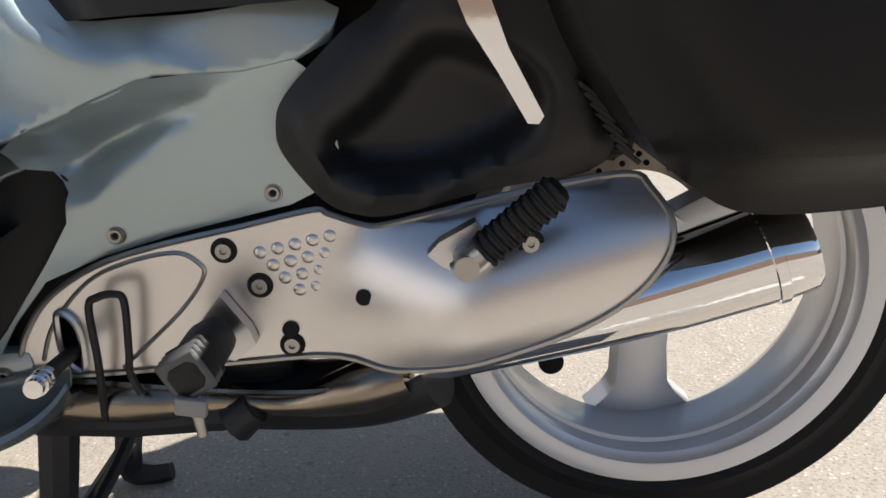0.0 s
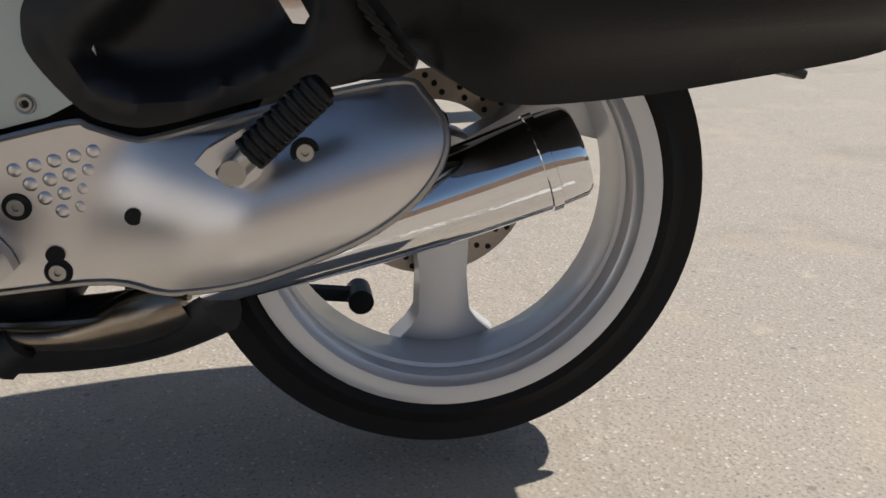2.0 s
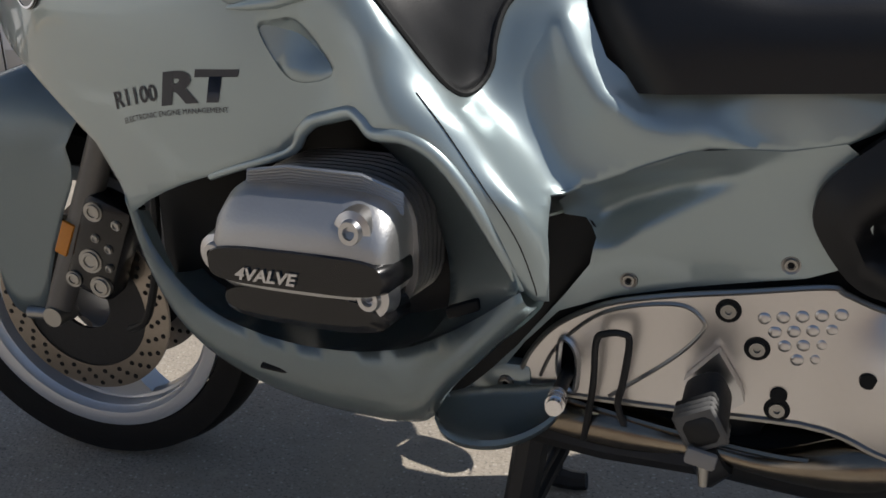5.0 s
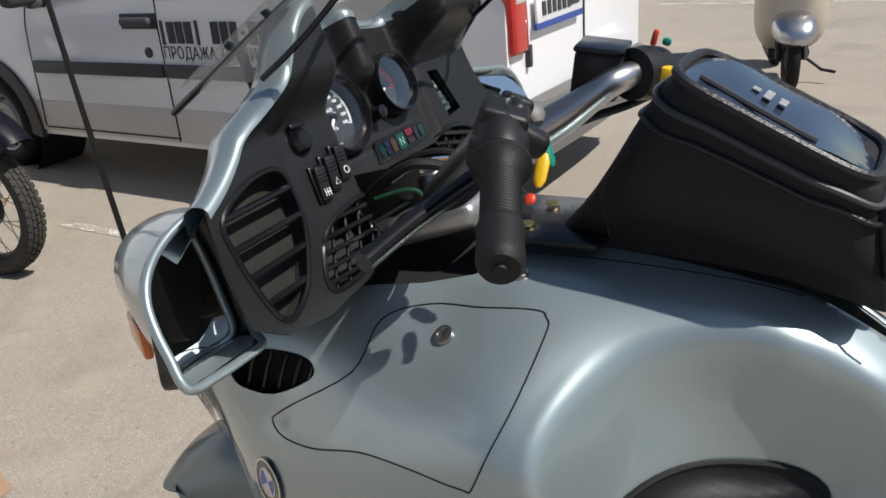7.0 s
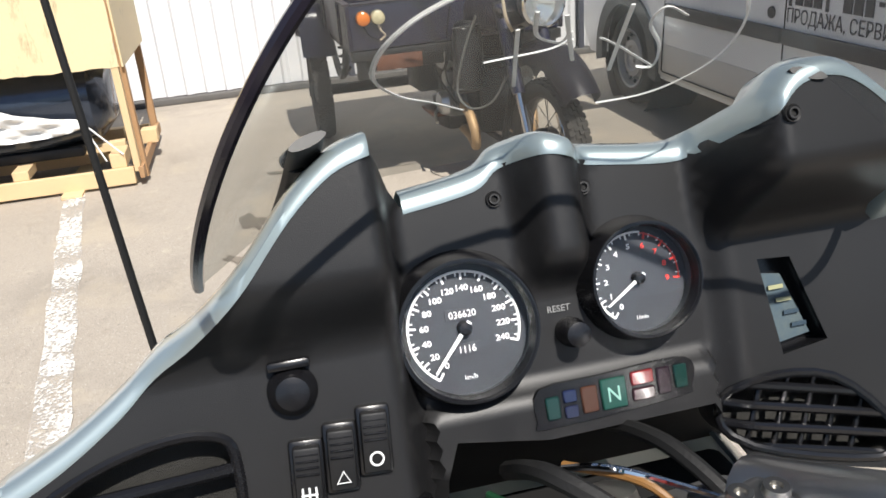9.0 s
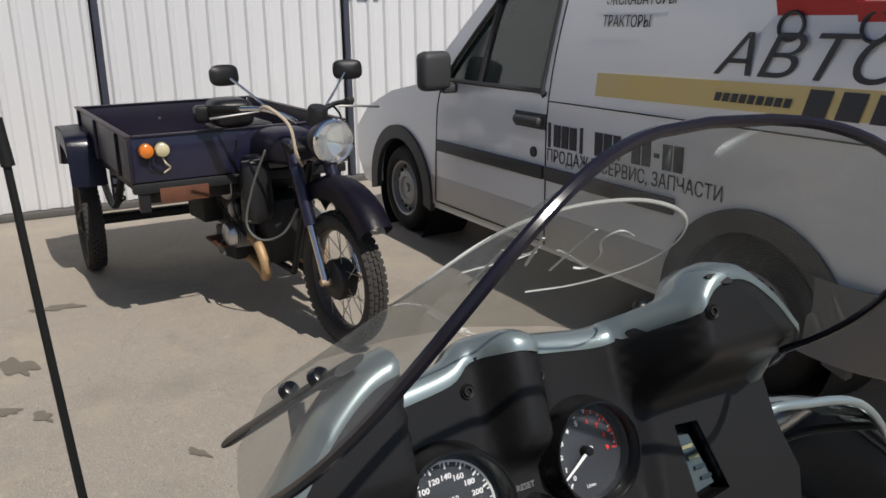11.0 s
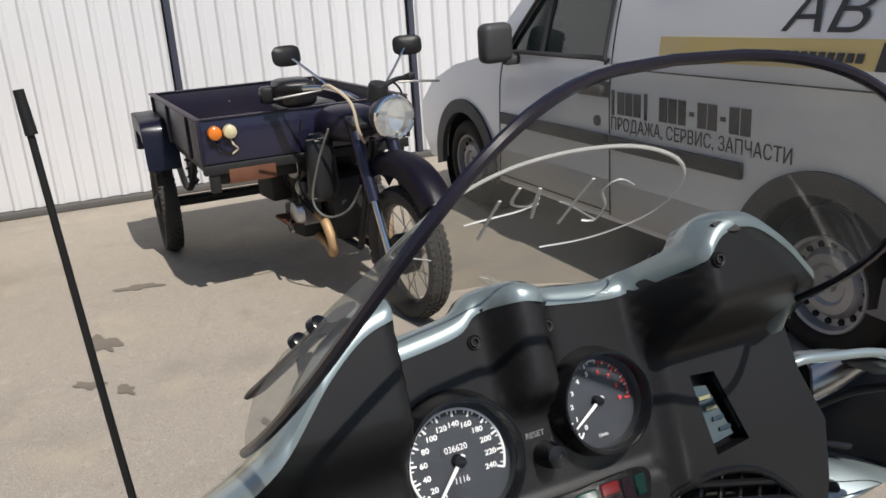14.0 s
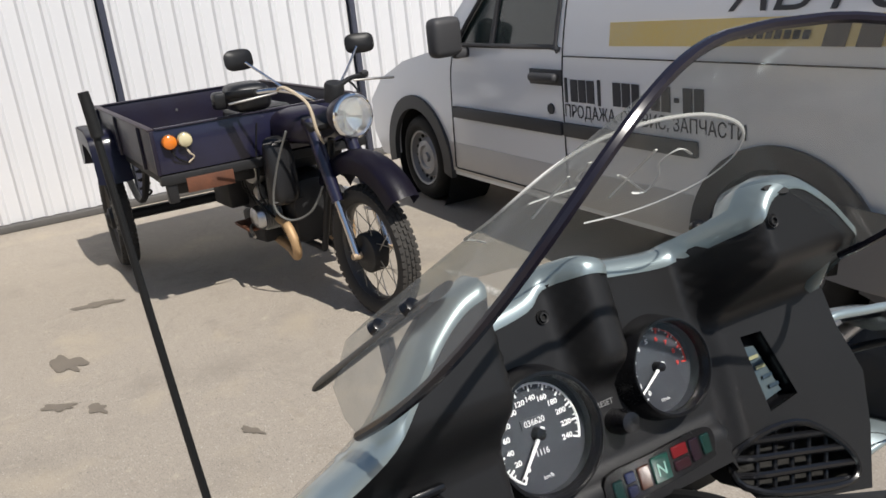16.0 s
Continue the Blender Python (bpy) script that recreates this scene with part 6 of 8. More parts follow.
face, m = dial("speedometer", -.067, .0, .049, "round black speedometer with white numerals", ["0", "20", "40", "60", "80", "100", "120", "140", "160", "180", "200", "220", "240"], 1, 236, -22, None, -0.03 + 0.06, 0.0058, "km/h")
for y, w, words in ((0.010, 0.024, "036620"), (-0.014, 0.019, "1116")):
    bm = bmesh.new()
    box(bm, (w, 0.0075, 0.0006), (0, y, 0.0046), m=m)
    win = part("counter_window", bm, INK, face)
    text_part("numeral", words, 0.0068, m @ pose(0, y - 0.0024, 0.0052), WHITE, win, 0.95, 0.0002, align="CENTER")
dial("tachometer", .0625, .013, .041, "round black rev counter with a red band", ["0", "1", "2", "3", "4", "5", "6", "7", "8", "9"], 1, 232, -8, 0.64, 0.08, 0.0054, "1/min")
m = dash_m(.008, -.016, 0.0)
bm = bmesh.new()
lathe(bm, [(0.0105, 0), (0.0105, 0.010), (0.0085, 0.014), (0.0085, 0.022), (0, 0.024)], m, 24)
part("reset_knob", bm, SATIN, RT, "black reset knob")
text_part("lettering", "RESET", 0.0065, dash_m(-.006, -.001, 0.0008), mat("grey print", (0.25, 0.25, 0.25), 0.5, 0, 0.05, 20, 300, 0), cock, 1.0, 0.0003)
for a0, b0 in ((-.032, .084), (.032, .083), (.140, .108)):
    screw(dash_m(a0, b0, dash_n(a0, b0) + 0.001), 0.006, RT, DARK)
for k, sym in enumerate(("iii", "", "")):
    a0, b0 = -.185 + 0.0215 * k, -.064 + 0.0065 * k
    m = dash_m(a0, b0, dash_n(a0, b0)) @ pose(0, 0, 0, 0, 0, -4)
    bm = bmesh.new()
    box(bm, (0.0215, 0.044, 0.008), (0, 0, 0.001), bevel=0.003, m=m)
    sw = part("rocker_switch", bm, SATIN, cock, "black rocker switch")
    bm = bmesh.new()
    box(bm, (0.0165, 0.038, 0.008), (0, 0, 0.006), (6, 0, 0), bevel=0.002, m=m)
    part("rocker", bm, PLASTIC, sw)
    for j in range(4):
        bm = bmesh.new()
        box(bm, (0.014, 0.0016, 0.002), (0, 0.002 + 0.004 * j, 0.0107), bevel=0.0005, seg=1, m=m)
        part("grip_rib", bm, SATIN, sw)
    bm = bmesh.new()
    if k == 1:
        tube(bm, [m @ Vector(p) for p in ((-0.004, -0.014, 0.0105), (0.004, -0.014, 0.0105), (0, -0.007, 0.0105))], 0.0007, 5, True)
    elif k == 2:
        tube(bm, [m @ Vector((0.004 * math.cos(t), -0.010 + 0.004 * math.sin(t), 0.0105)) for t in np.linspace(0, 6.28, 18)[:-1]], 0.0007, 5, True)
    else:
        for j in range(3):
            tube(bm, [m @ Vector((-0.004 + 0.004 * j, y, 0.0105)) for y in (-0.015, -0.006)], 0.0007, 5)
        tube(bm, [m @ Vector((x, -0.0105, 0.0105)) for x in (-0.005, 0.005)], 0.0007, 5)
    part("switch_symbol", bm, WHITE, sw)
m = dash_m(-.186, -.012, dash_n(-.186, -.012))
bm = bmesh.new()
lathe(bm, [(0, 0.014), (0.010, 0.012), (0.0145, 0.006), (0.016, -0.002)], m, 28)
cap = part("socket_cap", bm, SATIN, cock, "round black power socket cap")
bm = bmesh.new()
box(bm, (0.026, 0.006, 0.008), (0, 0.017, 0.006), bevel=0.002, m=m)
part("cap_hinge", bm, SATIN, cap)


# painted trim along the cockpit's rim and the nose in front of it
rim3 = [(a, b) for a, b in RIMTOP if a <= .262]
for lo, hi in ((0, 9), (10, len(rim3))):
    pts = spline([(a, b, 0) for a, b in rim3[lo:hi]], 5)
    rows = []
    for p in pts:
        n0 = dash_n(p.x, p.y)
        q1 = dash(p.x, p.y, n0 + 0.001)
        wd = 1 + 0.5 * smooth01((-p.x - 0.098) / 0.03) * smooth01((p.x + 0.34) / 0.10) + 0.6 * smooth01((p.x - 0.11) / 0.03)
        rows.append([q1 - DB * 0.003, q1 + DB * 0.004 + DN * 0.001, q1 + DB * 0.010 - DN * 0.004 * wd, q1 + DB * 0.014 - DN * 0.018 * wd, q1 + DB * 0.010 - DN * 0.034 * wd, q1 - DB * 0.012 - DN * 0.042 * wd])
    part("rim_trim", loft(rows), PAINT, RT, "pale green trim along the cockpit rim", angle=70)
nose_top = spline([(a, b, 0) for a, b in RIMTOP if a <= .262], 3)
rows = []
for i, p in enumerate(nose_top):
    t = i / (len(nose_top) - 1)
    ang = (t - 0.5) * 2
    start = dash(p.x, p.y, dash_n(p.x, p.y) - 0.012)
    end = Vector((-1.60 + 0.20 * abs(ang) ** 2.2, 0.245 * math.copysign(abs(ang) ** 0.8, ang), 0.99 - 0.03 * abs(ang)))
    out = Vector((-0.03, 0.02 * ang, 0))
    rows.append([start, start + out + Vector((0, 0, -0.05)), start.lerp(end, 0.4) + out * 0.8 + Vector((0, 0, -0.045)), start.lerp(end, 0.75) + out * 0.6 + Vector((0, 0, -0.02)), end])
part("nose_cowl", loft(rows, 0.003), PAINT, RT, "pale green nose cowl", angle=70)
rows = []
for i in range(25):
    ang = -1 + 2 * i / 24
    e = Vector((-1.60 + 0.20 * abs(ang) ** 2.2, 0.245 * math.copysign(abs(ang) ** 0.8, ang), 0.99 - 0.03 * abs(ang)))
    f = Vector((-1.56 + 0.18 * abs(ang) ** 2, 0.215 * math.copysign(abs(ang) ** 0.8, ang), 0.78 - 0.02 * abs(ang)))
    rows.append([e, e.lerp(f, 0.5) + Vector((-0.03, 0, 0)), f])
part("nose_front", loft(rows, 0.003), PAINT, RT, "", angle=70)

# mirror pods
LEFT_RING = [(-1.230, -.315, 1.169), (-1.232, -.345, 1.165), (-1.226, -.380, 1.154), (-1.213, -.410, 1.140), (-1.199, -.428, 1.123), (-1.184, -.437, 1.103), (-1.167, -.442, 1.080), (-1.148, -.444, 1.053), (-1.150, -.410, 1.046), (-1.158, -.365, 1.040), (-1.170, -.327, 1.034), (-1.202, -.307, 1.034), (-1.213, -.303, 1.070), (-1.224, -.305, 1.120), (-1.229, -.308, 1.152)]
RIGHT_RING = [(-1.265, .280, 1.179), (-1.258, .345, 1.181), (-1.252, .415, 1.166), (-1.252, .470, 1.118), (-1.254, .506, 1.046), (-1.256, .485, 1.030), (-1.258, .42, 1.015), (-1.265, .34, 1.000), (-1.272, .275, 1.010), (-1.272, .268, 1.10)]
AMBER = mat("orange indicator lens", (0.60, 0.14, 0.02), 0.2, 0, 0.15, 20, 200, 0.3, coat=0.5)
for ring, back, face_to, lamp in ((LEFT_RING, (-1.38, -.27, 1.08), (0.927, 0.295, 0.235), (-1.262, -.398, 1.062)), (RIGHT_RING, (-1.40, .27, 1.08), (0.66, -.70, .27), (-1.345, .40, 1.03))):
    pod = tagged(new("mirror_pod"), "pale green mirror pod with a low-set mirror")
    pod.parent = RT
    ring = spline(ring, 5, True)
    c, back, fn = sum(ring, Vector()) / len(ring), Vector(back), Vector(face_to).normalized()
    bm = bmesh.new()
    tube(bm, ring, 0.0048, 10, True)
    part("pod_rim", bm, PAINT, pod)
    rows = []
    for p in ring + [ring[0]]:
        r = [p]
        for t in (0.2, 0.45, 0.7, 0.95):
            q1 = p.lerp(back, t)
            q1 += ((p - c).normalized() * 0.026 + Vector((-0.016, -0.006 if back.y < 0 else 0.006, -0.003))) * math.sin(3.1416 * t)
            r.append(q1)
        rows.append(r)
    part("pod_shell", loft(rows), PAINT, pod, angle=70)
    # the glass, tilted inside its housing
    bm = bmesh.new()
    flat = []
    for p in ring:
        q1 = c + (p - c) * (0.96 if back.y < 0 else 0.92)
        d0 = (q1 - c + fn * (0.015 if back.y < 0 else 0.016)).dot(fn)
        flat.append(q1 - fn * d0)
    mid = bm.verts.new(sum(flat, Vector()) / len(flat))
    vs = [bm.verts.new(p) for p in flat]
    for i in range(len(vs)):
        bm.faces.new((vs[i], vs[(i + 1) % len(vs)], mid))
    part("mirror_glass", bm, MIRR, pod, "mirror glass", angle=90)
    rows = [[p, p + Vector((-0.008, 0, 0)), f2] for p, f2 in zip(ring + [ring[0]], flat + [flat[0]])]
    part("mirror_frame", loft(rows), SATIN, pod, angle=70)
    bm = bmesh.new()
    box(bm, (0.06, 0.010, 0.034), (0, 0, 0), bevel=0.004, m=pose(*lamp, 0, 0, -28 if back.y < 0 else -35))
    part("indicator", bm, AMBER, pod, "orange indicator lens")

# added near-black blocks that paint the shade under the cockpit, then the steering head
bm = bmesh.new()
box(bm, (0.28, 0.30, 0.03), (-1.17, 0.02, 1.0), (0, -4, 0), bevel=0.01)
part("cockpit_shade_floor", bm, HOLE, RT)
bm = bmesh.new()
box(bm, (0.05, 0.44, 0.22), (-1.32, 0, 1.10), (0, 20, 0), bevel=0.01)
part("cockpit_shade_block", bm, HOLE, RT)
bm = bmesh.new()
box(bm, (0.13, 0.20, 0.035), (-1.13, 0.02, 1.075), (0, -18, 6), bevel=0.012, seg=3)
yoke = part("top_yoke", bm, CAST, RT, "cast aluminium top yoke")
bm = bmesh.new()
lathe(bm, [(0, 0.03), (0.016, 0.03), (0.019, 0.02), (0.022, 0)], pose(-1.15, 0.0, 1.09, 0, -18, 0), 24)
part("ignition_lock", bm, STEEL, yoke)
WIREG, WIREB = mat("green wire", (0.012, 0.055, 0.025), 0.4, 0, 0.1, 20, 100, 0), mat("brown wire", (0.20, 0.10, 0.03), 0.4, 0, 0.1, 20, 100, 0)
for k, (mt, pts) in enumerate(((RUBBER, [(-1.22, -.05, 1.10), (-1.16, -.04, 1.14), (-1.12, .0, 1.12), (-1.10, .03, 1.06)]), (WIREG, [(-1.20, -.07, 1.10), (-1.15, -.05, 1.11), (-1.13, -.03, 1.06)]), (WIREB, [(-1.19, -.02, 1.12), (-1.14, .02, 1.13), (-1.11, .05, 1.09)]), (CHROME, [(-1.20, -.03, 1.11), (-1.16, .0, 1.135), (-1.13, .06, 1.12)]), (RUBBER, [(-1.24, .03, 1.11), (-1.17, .05, 1.13), (-1.10, .08, 1.10), (-1.06, .10, 1.04)]), (RUBBER, [(-1.18, -.09, 1.02), (-1.14, -.10, 1.09), (-1.05, -.12, 1.13), (-.99, -.16, 1.18)]))):
    bm = bmesh.new()
    tube(bm, spline(pts, 8), (0.007, 0.003, 0.003, 0.0025, 0.006, 0.006)[k], 8)
    part("cable", bm, mt, RT)
bm = bmesh.new()
box(bm, (0.03, 0.012, 0.045), (-1.102, .022, 1.122), (20, -30, 15), bevel=0.004)
part("key_tag", bm, mat("red plastic tag", (0.65, 0.06, 0.03), 0.4, 0, 0.1, 20, 100, 0), RT, "red plastic key tag")

# handlebars
bars = tagged(new("handlebar"), "polished aluminium handlebar with black grips, turned slightly left")
bars.parent = RT
G0, G1 = Vector((-.877, -.354, 1.176)), Vector((-.940, -.222, 1.226))
gd = (G1 - G0).normalized()
bm = bmesh.new()
mg = Matrix.Translation(G0) @ gd.to_track_quat("Z", "Y").to_matrix().to_4x4()
prof = [(0, -0.004), (0.006, -0.004), (0.007, -0.001), (0.017, -0.001), (0.0205, 0.004), (0.0215, 0.010), (0.0205, 0.03), (0.0215, 0.042), (0.0215, 0.046), (0.019, 0.05)]
for k in range(16):
    prof += [(0.0192, 0.051 + 0.0038 * k), (0.0182, 0.0522 + 0.0038 * k), (0.0182, 0.0535 + 0.0038 * k)]
prof += [(0.0195, 0.113), (0.0205, 0.117), (0.0265, 0.126), (0.0300, 0.129), (0.0300, 0.133), (0.02, 0.136)]
lathe(bm, prof, mg @ Matrix.Diagonal((0.92, 0.92, 1, 1)), 32)
part("left_grip", bm, RUBBER, bars, "black ribbed rubber grip")
bm = bmesh.new()
secs = [(0.018, 0.132), (0.023, 0.134), (0.0255, 0.142), (0.0265, 0.180), (0.024, 0.192), (0.018, 0.202)]
lathe(bm, secs, mg @ Matrix.Diagonal((1, 1.2, 1, 1)), 20)
sg = part("left_switchgear", bm, PLASTIC, bars, "black left switch housing")
for sz, at3, rt in (((0.042, 0.046, 0.034), (0.008, -0.008, 0.172), (8, 0, 20)), ((0.026, 0.034, 0.026), (-0.012, 0.010, 0.192), (0, 12, -10)), ((0.044, 0.026, 0.022), (-0.022, -0.004, 0.178), (0, 0, 35))):
    bm = bmesh.new()
    box(bm, sz, at3, rt, bevel=0.008, seg=3, m=mg)
    part("housing_block", bm, PLASTIC, sg)
for sz, at3, rt in (((0.046, 0.036, 0.018), (-.944, -.204, 1.254), (12, 20, 25)), ((0.030, 0.028, 0.030), (-.955, -.163, 1.248), (0, 25, 40)), ((0.020, 0.030, 0.012), (-.955, -.230, 1.236), (0, 10, 15))):
    bm = bmesh.new()
    box(bm, sz, at3, rt, bevel=0.006, seg=3)
    part("housing_block", bm, PLASTIC, sg)
for at3 in ((0.026, -0.02, 0.190), (-0.006, 0.024, 0.198)):
    bm = bmesh.new()
    lathe(bm, [(0, 0.001), (0.002, 0.001), (0.0028, 0.003), (0.0045, 0.003), (0.005, 0)], mg @ pose(*at3, -60, 0, 0), 14)
    part("housing_screw", bm, STEEL, sg)
GREEN, YEL, RED = (mat(nm, c, 0.35, 0, 0.1, 20, 100, 0.05) for nm, c in (("green plastic", (0.0, 0.20, 0.15)), ("yellow plastic", (0.80, 0.48, 0.02)), ("red plastic", (0.70, 0.06, 0.03))))
for mt, a, b2, r in ((GREEN, (-0.939, -0.137, 1.217), (-0.924, -0.146, 1.19), 0.0065), (YEL, (-0.926, -0.16, 1.206), (-0.924, -0.181, 1.18), 0.0072), (RED, (-0.93, -0.182, 1.172), (-0.931, -0.19, 1.165), 0.006)):
    bm = bmesh.new()
    blobm = Matrix.Translation(Vector(a)) @ (Vector(b2) - Vector(a)).to_track_quat("X", "Z").to_matrix().to_4x4()
    ln = (Vector(b2) - Vector(a)).length
    blob(bm, [(0, 0, 0, r * 0.6, r * 0.5), (ln * 0.25, 0, 0, r, r * 0.6), (ln * 0.8, 0, 0, r * 0.9, r * 0.55), (ln, 0, 0, r * 0.4, r * 0.3)], 14, 2.2, blobm)
    part("switch_button", bm, mt, sg)
bm = bmesh.new()
tube(bm, spline([(-.975, -.150, 1.195), (-1.000, -.198, 1.176), (-1.013, -.265, 1.164), (-1.0186, -.338, 1.152)], 6), lambda t: 0.0105 - 0.001 * t, 12)
part("clutch_lever", bm, SATIN, bars, "black clutch lever")
bm = bmesh.new()
blob(bm, [(-0.016, 0, 0, 0.010, 0.008), (-0.010, 0, 0, 0.016, 0.012), (0.006, 0, 0, 0.015, 0.012), (0.016, 0, 0, 0.008, 0.007)], 16, 3.0, pose(-0.948, -0.137, 1.238) @ pose(0, 0, 0, 0, 40, -35) @ Matrix.Scale(0.78, 4))
part("choke_knob", bm, mat("worn grey plastic knob", (0.13, 0.126, 0.117), 0.5, 0, 0.2, 30, 200, 0.1), bars, "worn grey choke knob")
bm = bmesh.new()
tube(bm, spline([tuple(G1), (-.955, -.19, 1.24), (-1.02, -.14, 1.19), (-1.10, -.085, 1.12)], 6), 0.016, 14)
part("left_bar", bm, ALU, bars)
bm = bmesh.new()
tube(bm, spline([(-1.135, .085, 1.105), (-1.10, .105, 1.122), (-1.03, .128, 1.165), (-.995, .140, 1.190), (-.970, .155, 1.208), (-.955, .19, 1.212)], 7), lambda t: 0.030 - 0.012 * smooth01(t * 1.3), 18)
rb = part("right_bar", bm, ALU, bars, "polished aluminium bar half")
bm = bmesh.new()
box(bm, (0.066, 0.062, 0.030), (-1.080, .058, 1.1305), (0, 0, 18), bevel=0.008, seg=3)
part("clamp_block", bm, ALU, bars, "polished clamp with four bolts")
for x, y, z in ((-1.100, .053, 1.1335), (-1.0986, .075, 1.1335), (-1.064, .060, 1.1335), (-1.056, .034, 1.1335)):
    bm = bmesh.new()
    lathe(bm, [(0, 0.002), (0.0035, 0.002), (0.004, 0.005), (0.0075, 0.005), (0.0085, 0)], pose(x, y, z + 0.012, 0, 0, 0), 16)
    part("clamp_bolt", bm, STEEL, rb)
bm = bmesh.new()
lathe(bm, [(0.02, 0), (0.034, 0.004), (0.036, 0.03), (0.033, 0.06), (0.022, 0.066), (0.019, 0.19), (0, 0.192)], Matrix.Translation((-.958, .185, 1.212)) @ Vector((0.30, 0.95, -0.10)).to_track_quat("Z", "Y").to_matrix().to_4x4(), 24)
rs = part("right_switchgear", bm, PLASTIC, bars, "black right switch housing and grip")
for mt, p, sz in ((YEL, (-.915, .205, 1.205), (0.022, 0.026, 0.03)), (RED, (-.935, .215, 1.255), (0.008, 0.012, 0.022)), (GREEN, (-.922, .225, 1.248), (0.012, 0.012, 0.010)), (mat("orange plastic", (0.70, 0.20, 0.03), 0.4, 0, 0.1, 20, 100, 0.05), (-.918, .200, 1.178), (0.026, 0.03, 0.012))):
    bm = bmesh.new()
    box(bm, sz, p, (0, 15, 15), bevel=0.004)
    part("switch_button", bm, mt, rs)
bm = bmesh.new()
box(bm, (0.062, 0.085, 0.062), (-1.004, .20, 1.213), (0, 8, 12), bevel=0.006)
res = part("brake_reservoir", bm, PLASTIC, bars, "square black brake fluid reservoir")
bm = bmesh.new()
box(bm, (0.066, 0.089, 0.008), (-.999, .20, 1.246), (0, 8, 12), bevel=0.003)
part("reservoir_lid", bm, SATIN, res)
bm = bmesh.new()
tube(bm, spline([(-1.10, .14, 1.10), (-1.03, .17, 1.145), (-.97, .21, 1.165), (-.95, .26, 1.17)], 6), 0.006, 8)
part("cable", bm, RUBBER, bars)

# windscreen, part of the way up its electric travel
SCREEN_TILT, SCREEN_LIFT = 0.013, 0.022


def screen(s, w):
    """s the height of a point of the glass, w its distance from the middle."""
    base = Vector((-1.40, 0, 1.24))
    d = s - 1.32
    v = Vector((-1.3416 + 1.457 * d + 0.231 * d * d + (2.447 + 10.36 * d) * w * w + 45.3 * w ** 4, w, s)) - base
    c, k = math.cos(SCREEN_TILT), math.sin(SCREEN_TILT)
    return base + Vector((c * v.x + k * v.z, v.y, c * v.z - k * v.x + SCREEN_LIFT))


TINT = bpy.data.materials.new("smoked windscreen with painted haze")
TINT.use_nodes = True
tn, tl = TINT.node_tree.nodes, TINT.node_tree.links
tn.remove(tn["Principled BSDF"])
tr, gl, mx, fr = tn.new("ShaderNodeBsdfTransparent"), tn.new("ShaderNodeBsdfGlossy"), tn.new("ShaderNodeMixShader"), tn.new("ShaderNodeValue")
df, mx2, nz, rp = tn.new("ShaderNodeBsdfDiffuse"), tn.new("ShaderNodeMixShader"), tn.new("ShaderNodeTexNoise"), tn.new("ShaderNodeMapRange")
tr.inputs[0].default_value = (0.74, 0.75, 0.73, 1)
gl.inputs["Roughness"].default_value = 0.04
fr.outputs[0].default_value = 0.055
# pale diffuse share, uneven by noise, paints the haze and reflections on the glass
df.inputs[0].default_value = (0.55, 0.55, 0.53, 1)
nz.inputs["Scale"].default_value, nz.inputs["Detail"].default_value = 14, 6
rp.inputs["From Min"].default_value, rp.inputs["From Max"].default_value, rp.inputs["To Min"].default_value, rp.inputs["To Max"].default_value = 0.35, 0.75, 0.12, 0.26
tc2 = tn.new("ShaderNodeTexCoord")
tl.new(tc2.outputs["Object"], nz.inputs["Vector"])
tl.new(nz.outputs["Fac"], rp.inputs["Value"])
tl.new(fr.outputs[0], mx.inputs[0])
tl.new(tr.outputs[0], mx.inputs[1])
tl.new(gl.outputs[0], mx.inputs[2])
tl.new(rp.outputs[0], mx2.inputs[0])
tl.new(mx.outputs[0], mx2.inputs[1])
tl.new(df.outputs[0], mx2.inputs[2])
tl.new(mx2.outputs[0], tn["Material Output"].inputs["Surface"])
half = []
for i in range(34):
    f = 1 - (1 - i / 33) ** 1.6
    half.append(((0.2269 - 0.0385 * f) * max(0.0, 1 - f ** 2.1377) ** (1 / 3.1373), 1.2633 + 0.2188 * f))
foot_line = [(0.0, 1.222), (0.08, 1.222), (0.15, 1.226), (0.20, 1.238), (0.219, 1.252)]
loop = foot_line + half + [(-w, z) for w, z in half[-2::-1]] + [(-w, z) for w, z in foot_line[:0:-1]]
bm = bmesh.new()
sheet(bm, loop, lambda w, z: screen(z, w), 0.0, 0.015)
ws = part("windscreen", bm, TINT, RT, "smoked clear windscreen with chalk writing", angle=80)
ws.visible_shadow = False
bm = bmesh.new()
tube(bm, [screen(z, w) for w, z in half + [(-w, z) for w, z in half[-2::-1]]], 0.0034, 8)
part("screen_edge", bm, mat("dark polished screen edge", (0.014, 0.012, 0.019), 0.2, 0, 0.2, 20, 100, 0, spec=0.4), ws)
CHALK = mat("white chalk marker", (0.68, 0.68, 0.66), 0.9, 0, 0.1, 60, 400, 0.1)


